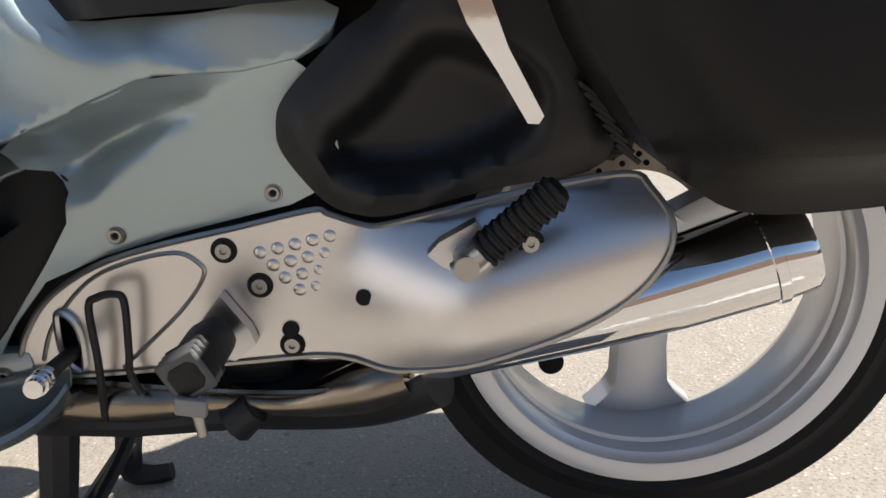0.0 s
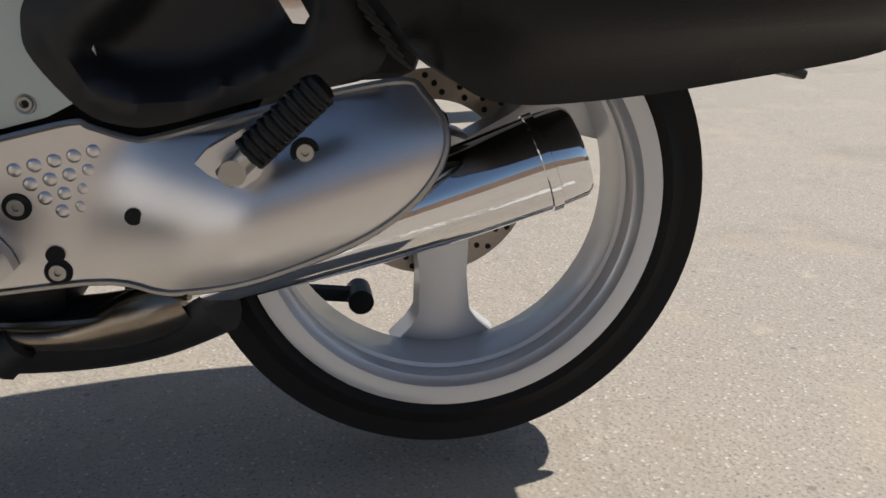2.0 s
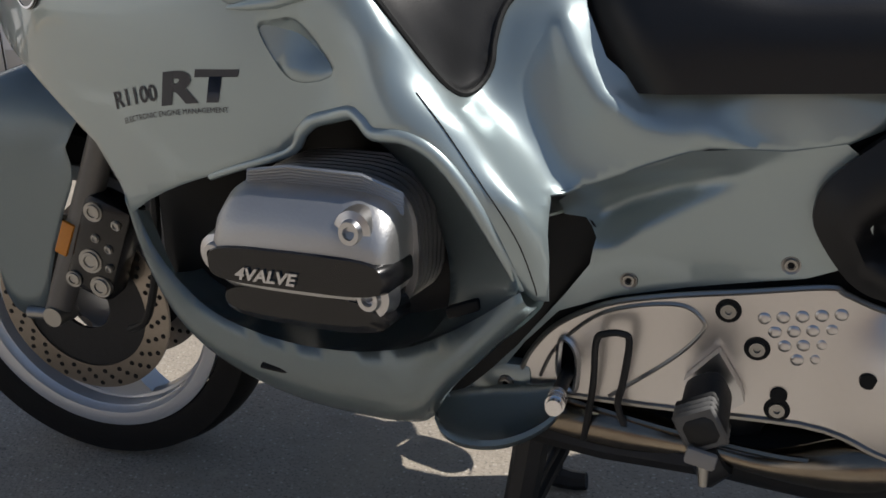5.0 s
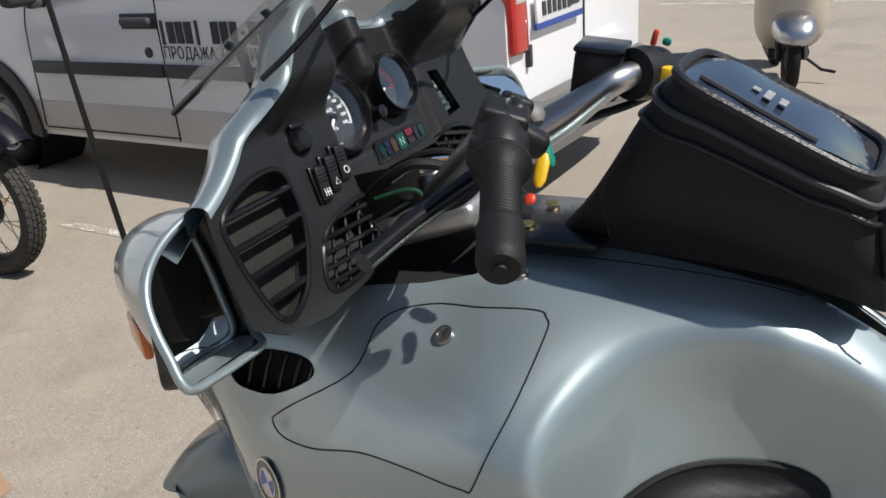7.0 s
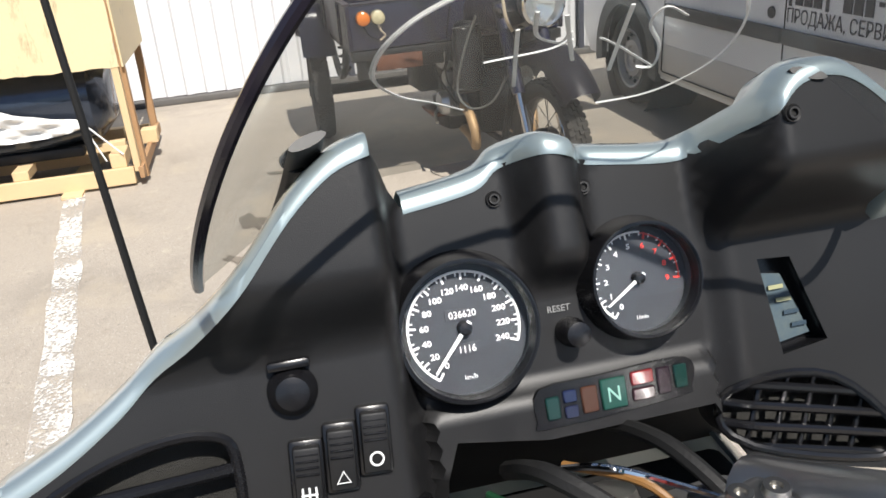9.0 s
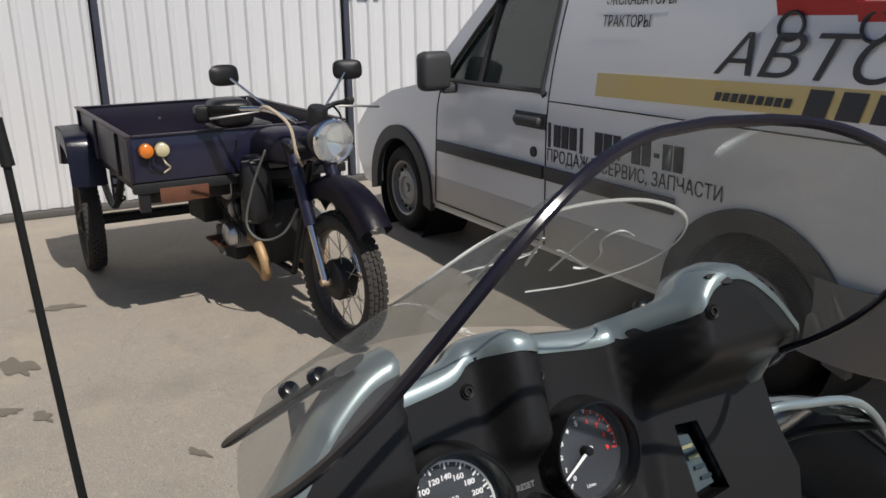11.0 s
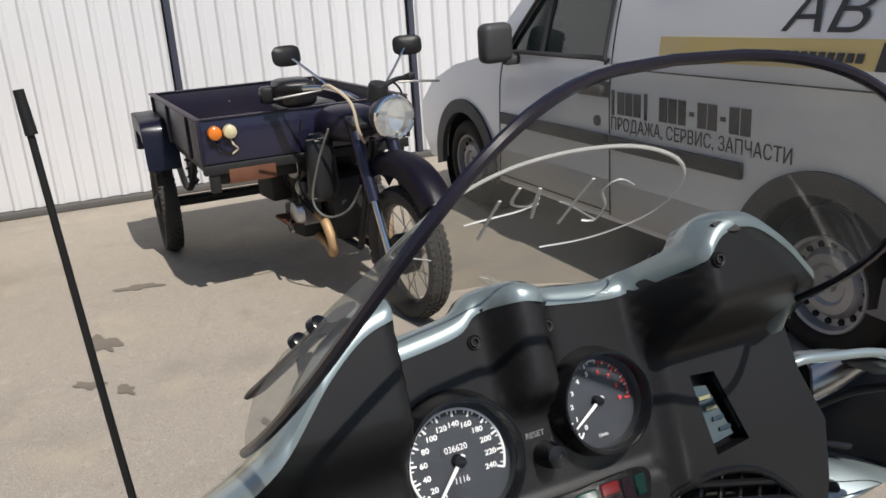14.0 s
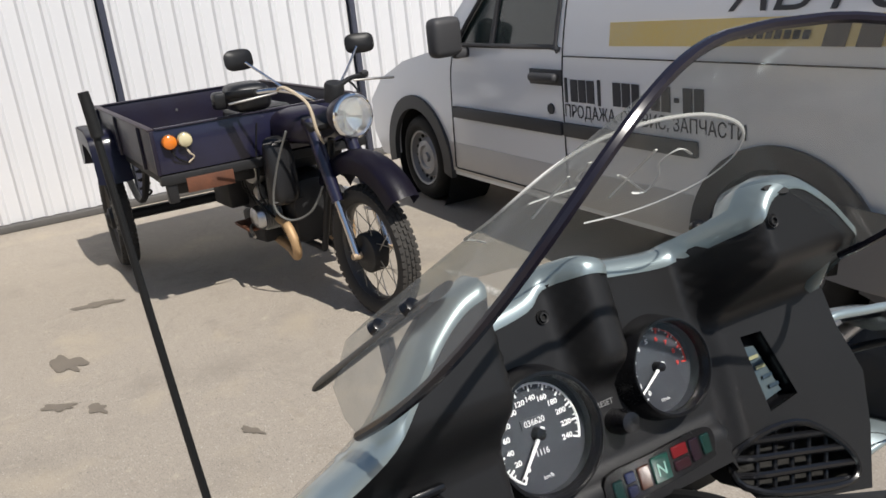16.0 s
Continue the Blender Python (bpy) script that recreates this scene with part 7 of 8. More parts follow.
strokes = []
for pts in (((-.03, 1.300), (-.058, 1.316), (-.088, 1.333), (-.111, 1.357), (-.112, 1.378), (-.097, 1.394), (-.075, 1.404), (-.045, 1.413), (-.012, 1.417), (.018, 1.418), (.045, 1.416), (.070, 1.409), (.090, 1.398), (.105, 1.382), (.115, 1.362), (.119, 1.338), (.113, 1.315), (.100, 1.300), (.078, 1.292)),
            ((.003, 1.320), (-.018, 1.374)), ((-.031, 1.349), (.010, 1.353), (.025, 1.361)), ((-.011, 1.386), (-.002, 1.367), (.017, 1.359), (.020, 1.368)), ((.010, 1.381), (.035, 1.341)),
            ((.047, 1.385), (.056, 1.358), (.066, 1.329)), ((.043, 1.360), (.060, 1.351), (.089, 1.333)), ((.082, 1.375), (.067, 1.382), (.066, 1.370), (.083, 1.351), (.091, 1.332), (.081, 1.332))):
    strokes.append(spline([(x, y, 0) for x, y in pts], 5))
for st in strokes:
    bm = bmesh.new()
    tube(bm, [screen(p.y, p.x) + Vector((0.0015, 0, 0.001)) for p in st], 0.0016, 6, flat=0.4)
    part("chalk_stroke", bm, CHALK, ws)
for sd in (-1, 1):
    under = Vector((0.002, 0, -0.006))
    arm = spline([screen(1.215, .183 * sd) + under, screen(1.255, .174 * sd) + under, screen(1.30, .163 * sd) + under, screen(1.342, .155 * sd) + under], 4)
    bm = bmesh.new()
    tube(bm, arm, lambda t: 0.015 - 0.003 * t, 12, flat=0.30, up=(0.6, 0, 0.8))
    arm_ob = part("screen_bracket", bm, PLASTIC, RT, "black windscreen bracket")
    for sz in (1.282, 1.318):
        bm = bmesh.new()
        lathe(bm, [(0, 0.003), (0.004, 0.003), (0.006, 0.002), (0.008, -0.004)], Matrix.Translation(screen(sz, .163 * sd) + Vector((0.003, 0, 0.001))) @ Vector((0.6, -0.3 * sd, 0.75)).to_track_quat("Z", "Y").to_matrix().to_4x4(), 16)
        part("screen_screw", bm, SATIN, arm_ob)
    bm = bmesh.new()
    tube(bm, [screen(1.290, .164 * sd) + Vector((0, 0, -0.012)), Vector((-1.27, .168 * sd, 1.235))], 0.006, 8)
    part("screen_strut", bm, SATIN, RT)

# radio mast
bm = bmesh.new()
tube(bm, spline([(-1.398, -.287, 1.045), (-1.401, -.296, 1.16), (-1.406, -.306, 1.33), (-1.409, -.314, 1.478)], 6), lambda t: 0.0038 - 0.0010 * t, 8)
mast = part("radio_mast", bm, RUBBER, RT, "thin black flexible radio mast")
bm = bmesh.new()
rod(bm, (-1.4085, -.3125, 1.462), (-1.410, -.315, 1.494), 0.0046, 0.0038, 10)
part("mast_tip", bm, RUBBER, mast)
bm = bmesh.new()
rod(bm, (-1.397, -.284, 1.03), (-1.398, -.288, 1.075), 0.010, 0.0075, 12)
rod(bm, (-1.398, -.288, 1.074), (-1.399, -.290, 1.09), 0.0065, 0.0055, 12)
part("mast_base", bm, RUBBER, mast)

# tank bag
LEATH = mat("black leatherette", (0.015, 0.015, 0.018), 0.42, 0, 0.3, 12, 260, 0.5)
FABRIC = mat("black woven bag fabric", (0.012, 0.012, 0.0135), 0.62, 0, 0.3, 12, 700, 0.5, spec=0.35)
CLEAR = mat("dark glossy map pocket film", (0.03, 0.045, 0.075), 0.10, 0, 0.25, 14, 40, 0.25, coat=0.6)
PIPING = mat("grey piping", (0.05, 0.05, 0.053), 0.5, 0, 0.2, 20, 200, 0.1)
bag = thing("tank_bag", "black tank bag with a clear map pocket, strapped on the tank", "bag")


def bag_top(x):
    return 1.263 - 0.489 * (x + 0.83)


def bag_loop(s, grow=0.0, dz=0.0):
    """A rounded outline round the bag, s from its base to its lid."""
    xf, xr = -0.985 + 0.150 * s ** 0.8 - grow, -0.622 - 0.023 * s + grow
    hw = 0.030 + 0.044 * smooth01(s / 0.45) + grow
    out = []
    for k in range(48):
        a = 6.28319 * k / 48
        c, q1 = math.cos(a), math.sin(a)
        x = (xf + xr) / 2 + (xr - xf) / 2 * math.copysign(abs(c) ** 0.4, c)
        y = -0.006 + hw * math.copysign(abs(q1) ** 0.4, q1)
        low = 1.064 - 1.1 * max(0.0, x + 0.8) ** 2 - 1.0 * y * y
        out.append(Vector((x, y, low + (bag_top(max(x, -0.86)) - low) * s + dz + 0.003 * math.sin(40 * x + 0.4 * k) * math.sin(3.1416 * s))))
    return out


bm = bmesh.new()
R = [[bm.verts.new(p) for p in bag_loop(s)] for s in (0, 0.08, 0.2, 0.35, 0.5, 0.65, 0.8, 0.92, 1.0)]
for A, B in zip(R, R[1:]):
    for k in range(48):
        bm.faces.new((A[k], A[(k + 1) % 48], B[(k + 1) % 48], B[k]))
bm.faces.new(R[0][::-1])
bm.faces.new(R[-1])
part("bag_body", bm, FABRIC, bag, angle=60)
for s, grow, dz, r, mt, nm in ((0.86, 0.003, 0, 0.0035, PIPING, "lower_piping"), (1.0, -0.001, 0.003, 0.0055, LEATH, "upper_piping"), (0.74, 0.002, 0, 0.003, LEATH, "zip")):
    bm = bmesh.new()
    tube(bm, bag_loop(s, grow, dz), r, 8, True)
    part(nm, bm, mt, bag)
bm = bmesh.new()
pocket_rim = [(p.x, p.y) for p in bag_loop(1.0, -0.008)]
sheet(bm, pocket_rim, lambda x, y: Vector((x, y, bag_top(x) + 0.005 + 0.004 * math.sin(31 * x) * math.sin(23 * y + 1) + 0.002 * math.sin(70 * x + 9 * y))), 0.003, 0.010, normal=(0, 0, 1))
part("map_pocket", bm, CLEAR, bag, "clear film over the map pocket", angle=70)
bm = bmesh.new()
tube(bm, [(x, -0.052 + 0.008 * math.sin(20 * x), bag_top(x) + 0.008) for x in np.linspace(-.81, -.70, 12)], 0.003, 6)
part("pocket_seam", bm, PIPING, bag)
for k, (w2, dx) in enumerate(((0.012, 0.0), (0.030, 0.012), (0.022, 0.026))):
    bm = bmesh.new()
    box(bm, (0.008, w2, 0.001), (-.765 + dx, -.006, bag_top(-.765 + dx) + 0.0105), (0, 26, 0))
    part("maker_mark", bm, mat("white woven patch", (0.32, 0.33, 0.34), 0.7, 0, 0.15, 60, 200, 0.1, tint=(0.16, 0.16, 0.18)), bag)
bm = bmesh.new()
box(bm, (0.042, 0.105, 0.088), (-.624, -0.006, 1.112), (0, -14, 0), bevel=0.018, seg=3)
pk = part("rear_pocket", bm, LEATH, bag, "small padded rear pocket")
bm = bmesh.new()
tube(bm, [(-.607, -.052, 1.130), (-.605, -.006, 1.134), (-.607, .042, 1.130)], 0.003, 6)
part("pocket_zip", bm, PIPING, pk)
for pts in ([(-.613, -.052, 1.085), (-.612, -.058, 1.060), (-.613, -.060, 1.031)], [(-.87, -.078, 1.19), (-.892, -.092, 1.15), (-.885, -.090, 1.10)]):
    bm = bmesh.new()
    tube(bm, spline(pts, 6), 0.0042, 6, flat=0.3)
    part("strap", bm, FABRIC, bag, "hanging black strap")
bm = bmesh.new()
box(bm, (0.16, 0.15, 0.010), (-.985, 0.0, 1.074), (0, -2, 0), bevel=0.006)
tp = part("bag_base_plate", bm, SATIN, bag, "black base plate under the bag")
for y in (-.04, .035):
    bm = bmesh.new()
    lathe(bm, [(0, 0.003), (0.008, 0.003), (0.009, 0)], pose(-1.005, y, 1.080), 18)
    part("stud", bm, mat("brass stud", (0.45, 0.36, 0.16), 0.35, 1, 0.2, 20, 100, 0.1), tp)

# ---- old cargo tricycle ----
NAVY = mat("dark navy enamel", (0.012, 0.013, 0.040), 0.30, 0, 0.35, 5, 60, 0.25, tint=(0.010, 0.009, 0.018), coat=0.35)
NAVYR = mat("navy enamel with rust bloom", (0.008, 0.008, 0.026), 0.40, 0, 0.3, 9, 70, 0.4, tint=(0.014, 0.008, 0.010))
RUSTY = mat("rusted steel plate", (0.16, 0.06, 0.03), 0.75, 0.2, 0.4, 14, 90, 0.5, tint=(0.05, 0.025, 0.018))
TANP = mat("burnt tan exhaust pipe", (0.50, 0.33, 0.17), 0.55, 0.3, 0.25, 12, 80, 0.3, tint=(0.30, 0.19, 0.10))
KNOB = mat("dusty knobbly rubber", (0.040, 0.037, 0.033), 0.85, 0, 0.35, 9, 120, 0.5)
LAMPO = mat("orange lamp lens", (0.75, 0.20, 0.02), 0.15, 0, 0.1, 20, 100, 0.2, coat=0.5)
LAMPC = mat("yellowed clear lamp lens", (0.62, 0.55, 0.34), 0.15, 0, 0.1, 20, 100, 0.2, coat=0.5)
BLACKP = mat("black leatherette cover", (0.011, 0.011, 0.012), 0.38, 0, 0.3, 6, 120, 0.4)
TRI = thing("cargo_tricycle", "old dark blue motor tricycle with an open cargo box", "tricycle")


def spoked(parent, m, R, width, label, drum=0.10):
    """A wire wheel; its axle is the local z axis."""
    w = tagged(new("spoked_wheel"), label)
    w.parent = parent
    bm = bmesh.new()
    h = width / 2
    prof = [(R - 0.085, h * 0.55), (R - 0.075, h * 0.8), (R - 0.05, h), (R - 0.025, h * 0.92), (R - 0.012, h * 0.7), (R - 0.008, 0)]
    lathe(bm, prof + [(r, -z) for r, z in prof[-2::-1]], m, 64)
    ty = part("tyre", bm, KNOB, w, "dusty tyre with a block tread")
    bm = bmesh.new()
    for k in range(54):
        for j in range(-2, 3):
            a = 6.28319 * (k + 0.5 * (j % 2)) / 54
            rr = R - 0.006 - 0.0035 * j * j
            mk = m @ Matrix.Rotation(a, 4, "Z") @ pose(rr, 0, j * h * 0.40, 0, -9 * j, 0)
            vs = [bm.verts.new(mk @ Vector((sx * 0.006, sy * 0.0125, sz * h * 0.15))) for sx in (-1, 1) for sy in (-1, 1) for sz in (-1, 1)]
            for q in ((4, 5, 7, 6), (0, 1, 5, 4), (2, 6, 7, 3), (0, 4, 6, 2), (1, 3, 7, 5)):
                bm.faces.new([vs[i] for i in q])
    part("tread", bm, KNOB, ty, smooth=False)
    bm = bmesh.new()
    lathe(bm, [(R - 0.08, h * 0.5), (R - 0.088, h * 0.55), (R - 0.095, h * 0.3), (R - 0.10, 0), (R - 0.095, -h * 0.3), (R - 0.088, -h * 0.55), (R - 0.08, -h * 0.5)], m, 56)
    rm = part("rim", bm, mat("dull dark rim", (0.10, 0.095, 0.09), 0.45, 0.7, 0.3, 9, 80, 0.2), w)
    bm = bmesh.new()
    lathe(bm, [(0, 0.075), (0.03, 0.075), (0.045, 0.06), (drum * 0.92, 0.055), (drum, 0.045), (drum, -0.02), (0.05, -0.03), (0.045, -0.06), (0, -0.065)], m, 40)
    part("drum_hub", bm, DARK, w, "black brake drum hub")
    for k in range(28):
        a, s = 6.28319 * k / 28, 1 if k % 2 else -1
        bm = bmesh.new()
        rod(bm, m @ Vector((drum * 0.9 * math.cos(a + 0.5 * (1 if k % 4 < 2 else -1)), drum * 0.9 * math.sin(a + 0.5 * (1 if k % 4 < 2 else -1)), 0.03 * s)), m @ Vector(((R - 0.09) * math.cos(a), (R - 0.09) * math.sin(a), 0.008 * s)), 0.0022, None, 5)
        part("spoke", bm, STEEL, rm)
    return w


def fender(name, c, R, wide, a0, a1, m, material, parent, label="", side=0.05, lip=0.0):
    """A rolled mudguard with turned-down sides, round the y axis of m."""
    rows = []
    for i in range(25):
        a = radians(a0 + (a1 - a0) * i / 24)
        row = []
        for y, d in ((-wide, side), (-wide, side * 0.3), (-wide * 0.85, 0.004), (-wide * 0.4, -0.010), (0, -0.014), (wide * 0.4, -0.010), (wide * 0.85, 0.004), (wide, side * 0.3), (wide, side)):
            r = R - d
            row.append(m @ Vector((c[0] + r * math.cos(a), c[1] + y, c[2] + r * math.sin(a))))
        rows.append(row)
    return part(name, loft(rows, 0.003), material, parent, label, angle=50)


TM = Matrix.Translation((-4.30, 1.09, 0)) @ Matrix.Rotation(radians(8), 4, "Z")
fork3 = tagged(new("front_fork"), "front fork with wheel, mudguard, lamp and handlebar")
fork3.parent = TRI
spoked(fork3, TM @ pose(0, 0, 0.332, 90), 0.332, 0.105, "wire-spoked front wheel with a black drum")
fender("mudguard", (0, 0, 0.375), 0.445, 0.075, 38, 140, TM, NAVYR, fork3, "dark blue rolled front mudguard", 0.09)
CAPM = mat("rusty cream axle cap", (0.40, 0.30, 0.20), 0.6, 0.3, 0.3, 20, 90, 0.3)
for y in (-.092, .092):
    bm = bmesh.new()
    rod(bm, TM @ Vector((-.005, y, .33)), TM @ Vector((-.135, y, .62)), 0.020, None, 16)
    part("lower_leg", bm, CHROME, fork3, "bright lower fork leg")
    bm = bmesh.new()
    rod(bm, TM @ Vector((-.120, y, .585)), TM @ Vector((-.29, y, .97)), 0.031, 0.034, 16)
    part("upper_leg", bm, NAVY, fork3, "dark blue fork shroud")
    bm = bmesh.new()
    lathe(bm, [(0, 0.03), (0.016, 0.028), (0.02, 0.0), (0.02, -0.03)], TM @ pose(-.005, y, .33, 90 if y < 0 else -90), 16)
    part("axle_cap", bm, CAPM, fork3)
bm = bmesh.new()
box(bm, (0.10, 0.25, 0.04), (-.275, 0, .95), (0, 24, 0), bevel=0.012, m=TM)
part("fork_yoke", bm, DARK, fork3)
HL = TM @ pose(0.015, -0.02, 0.995, 0, 90, 0)
bm = bmesh.new()
lathe(bm, [(0, -0.16), (0.04, -0.155), (0.075, -0.12), (0.095, -0.06), (0.100, -0.01), (0.096, 0)], HL, 36)
lampb = part("headlamp", bm, NAVYR, fork3, "round black headlamp with a chrome ring")
bm = bmesh.new()
lathe(bm, [(0.100, -0.014), (0.106, -0.006), (0.103, 0.006), (0.094, 0.009), (0.090, 0.002)], HL, 40)
part("lamp_ring", bm, CHROME, lampb)
bm = bmesh.new()
lathe(bm, [(0, -0.055), (0.035, -0.045), (0.07, -0.02), (0.092, 0.0)], HL, 36)
part("reflector_bowl", bm, MIRR, lampb)
bm = bmesh.new()
lathe(bm, [(0, 0.022), (0.05, 0.017), (0.082, 0.006), (0.092, 0.0)], HL, 36)
LGL = mat("ribbed lamp glass", (0.80, 0.82, 0.80), 0.08, 0, 0.1, 30, 60, 0.6)
LGL.node_tree.nodes["Principled BSDF"].inputs["Transmission Weight"].default_value = 0.8
lg = part("lamp_glass", bm, LGL, lampb)
lg.visible_shadow = False
bm = bmesh.new()
lathe(bm, [(0, 0.06), (0.04, 0.058), (0.048, 0.045), (0.05, -0.03), (0.03, -0.04)], TM @ pose(-.17, 0.0, 1.085, 0, 15, 0), 28)
part("speedometer", bm, DARK, fork3, "round black speedometer pod")
for s in (-1, 1):
    bm = bmesh.new()
    tube(bm, spline([(-4.57, 1.03 + 0.03 * s, 1.06), (-4.58, 1.03 + 0.10 * s, 1.10), (-4.62, 1.03 + 0.19 * s, 1.13), (-4.72, 1.03 + 0.30 * s, 1.125), (-4.80, 1.03 + 0.34 * s, 1.12)], 6), 0.012, 10)
    hb = part("bar", bm, CHROME if s < 0 else DARK, fork3, "handlebar half with a black grip")
    bm = bmesh.new()
    rod(bm, (-4.68, 1.03 + 0.275 * s, 1.127), (-4.84, 1.03 + 0.37 * s, 1.118), 0.019, 0.021, 14)
    part("grip", bm, RUBBER, hb)
    bm = bmesh.new()
    tube(bm, [(-4.62, 1.03 + 0.14 * s, 1.12), (-4.66, 1.03 + 0.21 * s, 1.19), (-4.72, 1.03 + 0.29 * s, 1.27)], 0.0065, 8)
    st = part("mirror_stem", bm, CHROME, hb)
    bm = bmesh.new()
    blob(bm, [(-0.022, 0, 0, 0.05, 0.03), (-0.014, 0, 0, 0.072, 0.046), (0.0, 0, 0, 0.076, 0.050), (0.008, 0, 0, 0.066, 0.042), (0.018, 0, 0, 0.03, 0.02)], 24, 3.4, pose(-4.735, 1.03 + 0.315 * s, 1.285, 0, -8, -14 * s))
    part("mirror_head", bm, PLASTIC, st, "black rectangular mirror")
    bm = bmesh.new()
    tube(bm, [(-4.60, 1.03 + 0.2 * s, 1.12), (-4.58, 1.03 + 0.30 * s, 1.115), (-4.62, 1.03 + 0.43 * s, 1.10)], 0.006, 8)
    part("brake_lever", bm, STEEL, hb)
bm = bmesh.new()
blob(bm, [(-5.10, .79, 1.085, 0.07, 0.05), (-5.05, .79, 1.085, 0.105, 0.072), (-4.93, .80, 1.08, 0.10, 0.068), (-4.90, .80, 1.08, 0.07, 0.045)], 24, 4)
hg = part("hand_guard", bm, BLACKP, fork3, "black boxy hand guard with a pale sticker", angle=55)
bm = bmesh.new()
box(bm, (0.004, 0.085, 0.022), (-4.905, .80, 1.09))
part("sticker", bm, mat("worn pale sticker", (0.40, 0.42, 0.42), 0.6, 0, 0.5, 60, 200, 0.1, tint=(0.1, 0.1, 0.1)), hg)
bm = bmesh.new()
box(bm, (0.08, 0.12, 0.09), (-5.06, .69, 1.075), bevel=0.02)
part("guard_block", bm, BLACKP, hg)
WHT = mat("cream cable sheath", (0.55, 0.46, 0.34), 0.5, 0, 0.2, 30, 100, 0.1)
for pts, r, mt in (([(-4.62, .84, 1.13), (-4.55, .86, 1.14), (-4.48, .93, 1.06), (-4.46, .95, .93), (-4.50, .99, .86)], 0.008, WHT), ([(-4.62, 1.2, 1.13), (-4.50, 1.20, 1.08), (-4.42, 1.16, .98), (-4.5, 1.1, .9)], 0.006, RUBBER), ([(-4.62, .85, .93), (-4.70, .80, .75), (-4.76, .77, .55), (-4.70, .82, .47), (-4.58, .90, .52), (-4.52, .96, .65)], 0.006, mat("grey cable sheath", (0.15, 0.15, 0.14), 0.5, 0, 0.2, 30, 100, 0.1)), ([(-4.95, .78, .95), (-4.96, .76, .80), (-4.99, .77, .66)], 0.005, STEEL), ([(-4.92, .80, .95), (-4.93, .77, .78), (-4.95, .76, .60), (-5.0, .80, .5)], 0.005, RUBBER)):
    bm = bmesh.new()
    tube(bm, spline(pts, 6), r, 6)
    part("cable", bm, mt, TRI)

# tank, saddle, engine
bm = bmesh.new()
blob(bm, [(-5.18, 1.0, .90, 0.08, 0.05), (-5.12, 1.0, .90, 0.13, 0.085), (-4.85, 1.02, .915, 0.15, 0.095), (-4.66, 1.04, .92, 0.12, 0.085), (-4.60, 1.04, .92, 0.06, 0.05)], 24, 2.8)
part("fuel_tank", bm, NAVYR, TRI, "dark dull fuel tank")
bm = bmesh.new()
blob(bm, [(-5.72, .97, .92, 0.10, 0.04), (-5.66, .97, .93, 0.15, 0.06), (-5.40, .98, .93, 0.15, 0.06), (-5.24, .99, .95, 0.11, 0.05), (-5.19, .99, .955, 0.06, 0.03)], 24, 3)
part("saddle", bm, BLACKP, TRI, "black leatherette saddle")
bm = bmesh.new()
blob(bm, [(-0.04, 0, -0.175, 0.055, 0.01), (-0.045, 0, -0.15, 0.078, 0.02), (0, 0, 0, 0.078, 0.18), (0.045, 0, 0.0, 0.07, 0.165), (0.055, 0, 0, 0.05, 0.13)], 28, 4, pose(-4.82, .85, .705, 0, -6, 4))
shield = part("leg_shield", bm, BLACKP, TRI, "black leatherette leg shield", angle=60)
for z in (.86, .555):
    bm = bmesh.new()
    tube(bm, [(-4.77, .77, z), (-4.76, .85, z + 0.004), (-4.77, .93, z)], 0.005, 6)
    part("shield_piping", bm, DARK, shield)
bm = bmesh.new()
box(bm, (0.34, 0.26, 0.36), (-5.0, 1.02, .46), bevel=0.05)
eng = part("engine_case", bm, DARK, TRI, "dark boxer engine case")
for s in (-1, 1):
    for k in range(7):
        bm = bmesh.new()
        lathe(bm, [(0.03, 0.004), (0.075, 0.004), (0.08, 0.0), (0.075, -0.004), (0.03, -0.004)], pose(-5.05, 1.02 + s * (0.15 + 0.014 * k), .43, 90), 28, True)
        part("cooling_fin", bm, CAST, eng)
    bm = bmesh.new()
    blob(bm, [(0.0, 0, 0, 0.08, 0.062), (0.02, 0, 0, 0.08, 0.062), (0.04, 0, 0, 0.07, 0.054), (0.052, 0, 0, 0.04, 0.03)], 28, 2.6, pose(-5.05, 1.02 + s * 0.245, .43) @ Matrix.Rotation(radians(90 * s), 4, "Z"))
    hc = part("rocker_cover", bm, ALU, eng, "ribbed aluminium rocker cover")
    for k in range(5):
        bm = bmesh.new()
        tube(bm, [(-5.05 + 0.05 * math.cos(t), 1.02 + s * (0.287 + 0.008 * math.sin(t) * 0), .43 - 0.036 + 0.018 * k) for t in (3.14, 1.57, 0)], 0.0035, 6)
        part("cover_rib", bm, DARK if k % 2 else ALU, hc)
    bm = bmesh.new()
    tube(bm, spline([(-4.98, 1.02 + s * 0.17, .42), (-4.86, 1.02 + s * 0.17, .40), (-4.80, 1.02 + s * 0.16, .31), (-4.84, 1.02 + s * 0.15, .23), (-5.00, 1.02 + s * 0.13, .235), (-5.3, 1.02 + s * 0.13, .25)], 7), 0.026, 14)
    part("exhaust_pipe", bm, TANP, TRI, "burnt tan exhaust pipe")
for at3, sz in (((-5.22, .82, .62), (0.12, 0.10, 0.14)), ((-5.16, .86, .78), (0.14, 0.14, 0.08)), ((-5.28, .94, .50), (0.20, 0.26, 0.22)), ((-5.10, .80, .55), (0.06, 0.06, 0.09))):
    bm = bmesh.new()
    box(bm, sz, at3, (0, 6, 8), bevel=0.02)
    part("carburettor" if sz[0] < 0.1 else "side_case", bm, CAST if sz[0] < 0.1 else DARK, TRI)
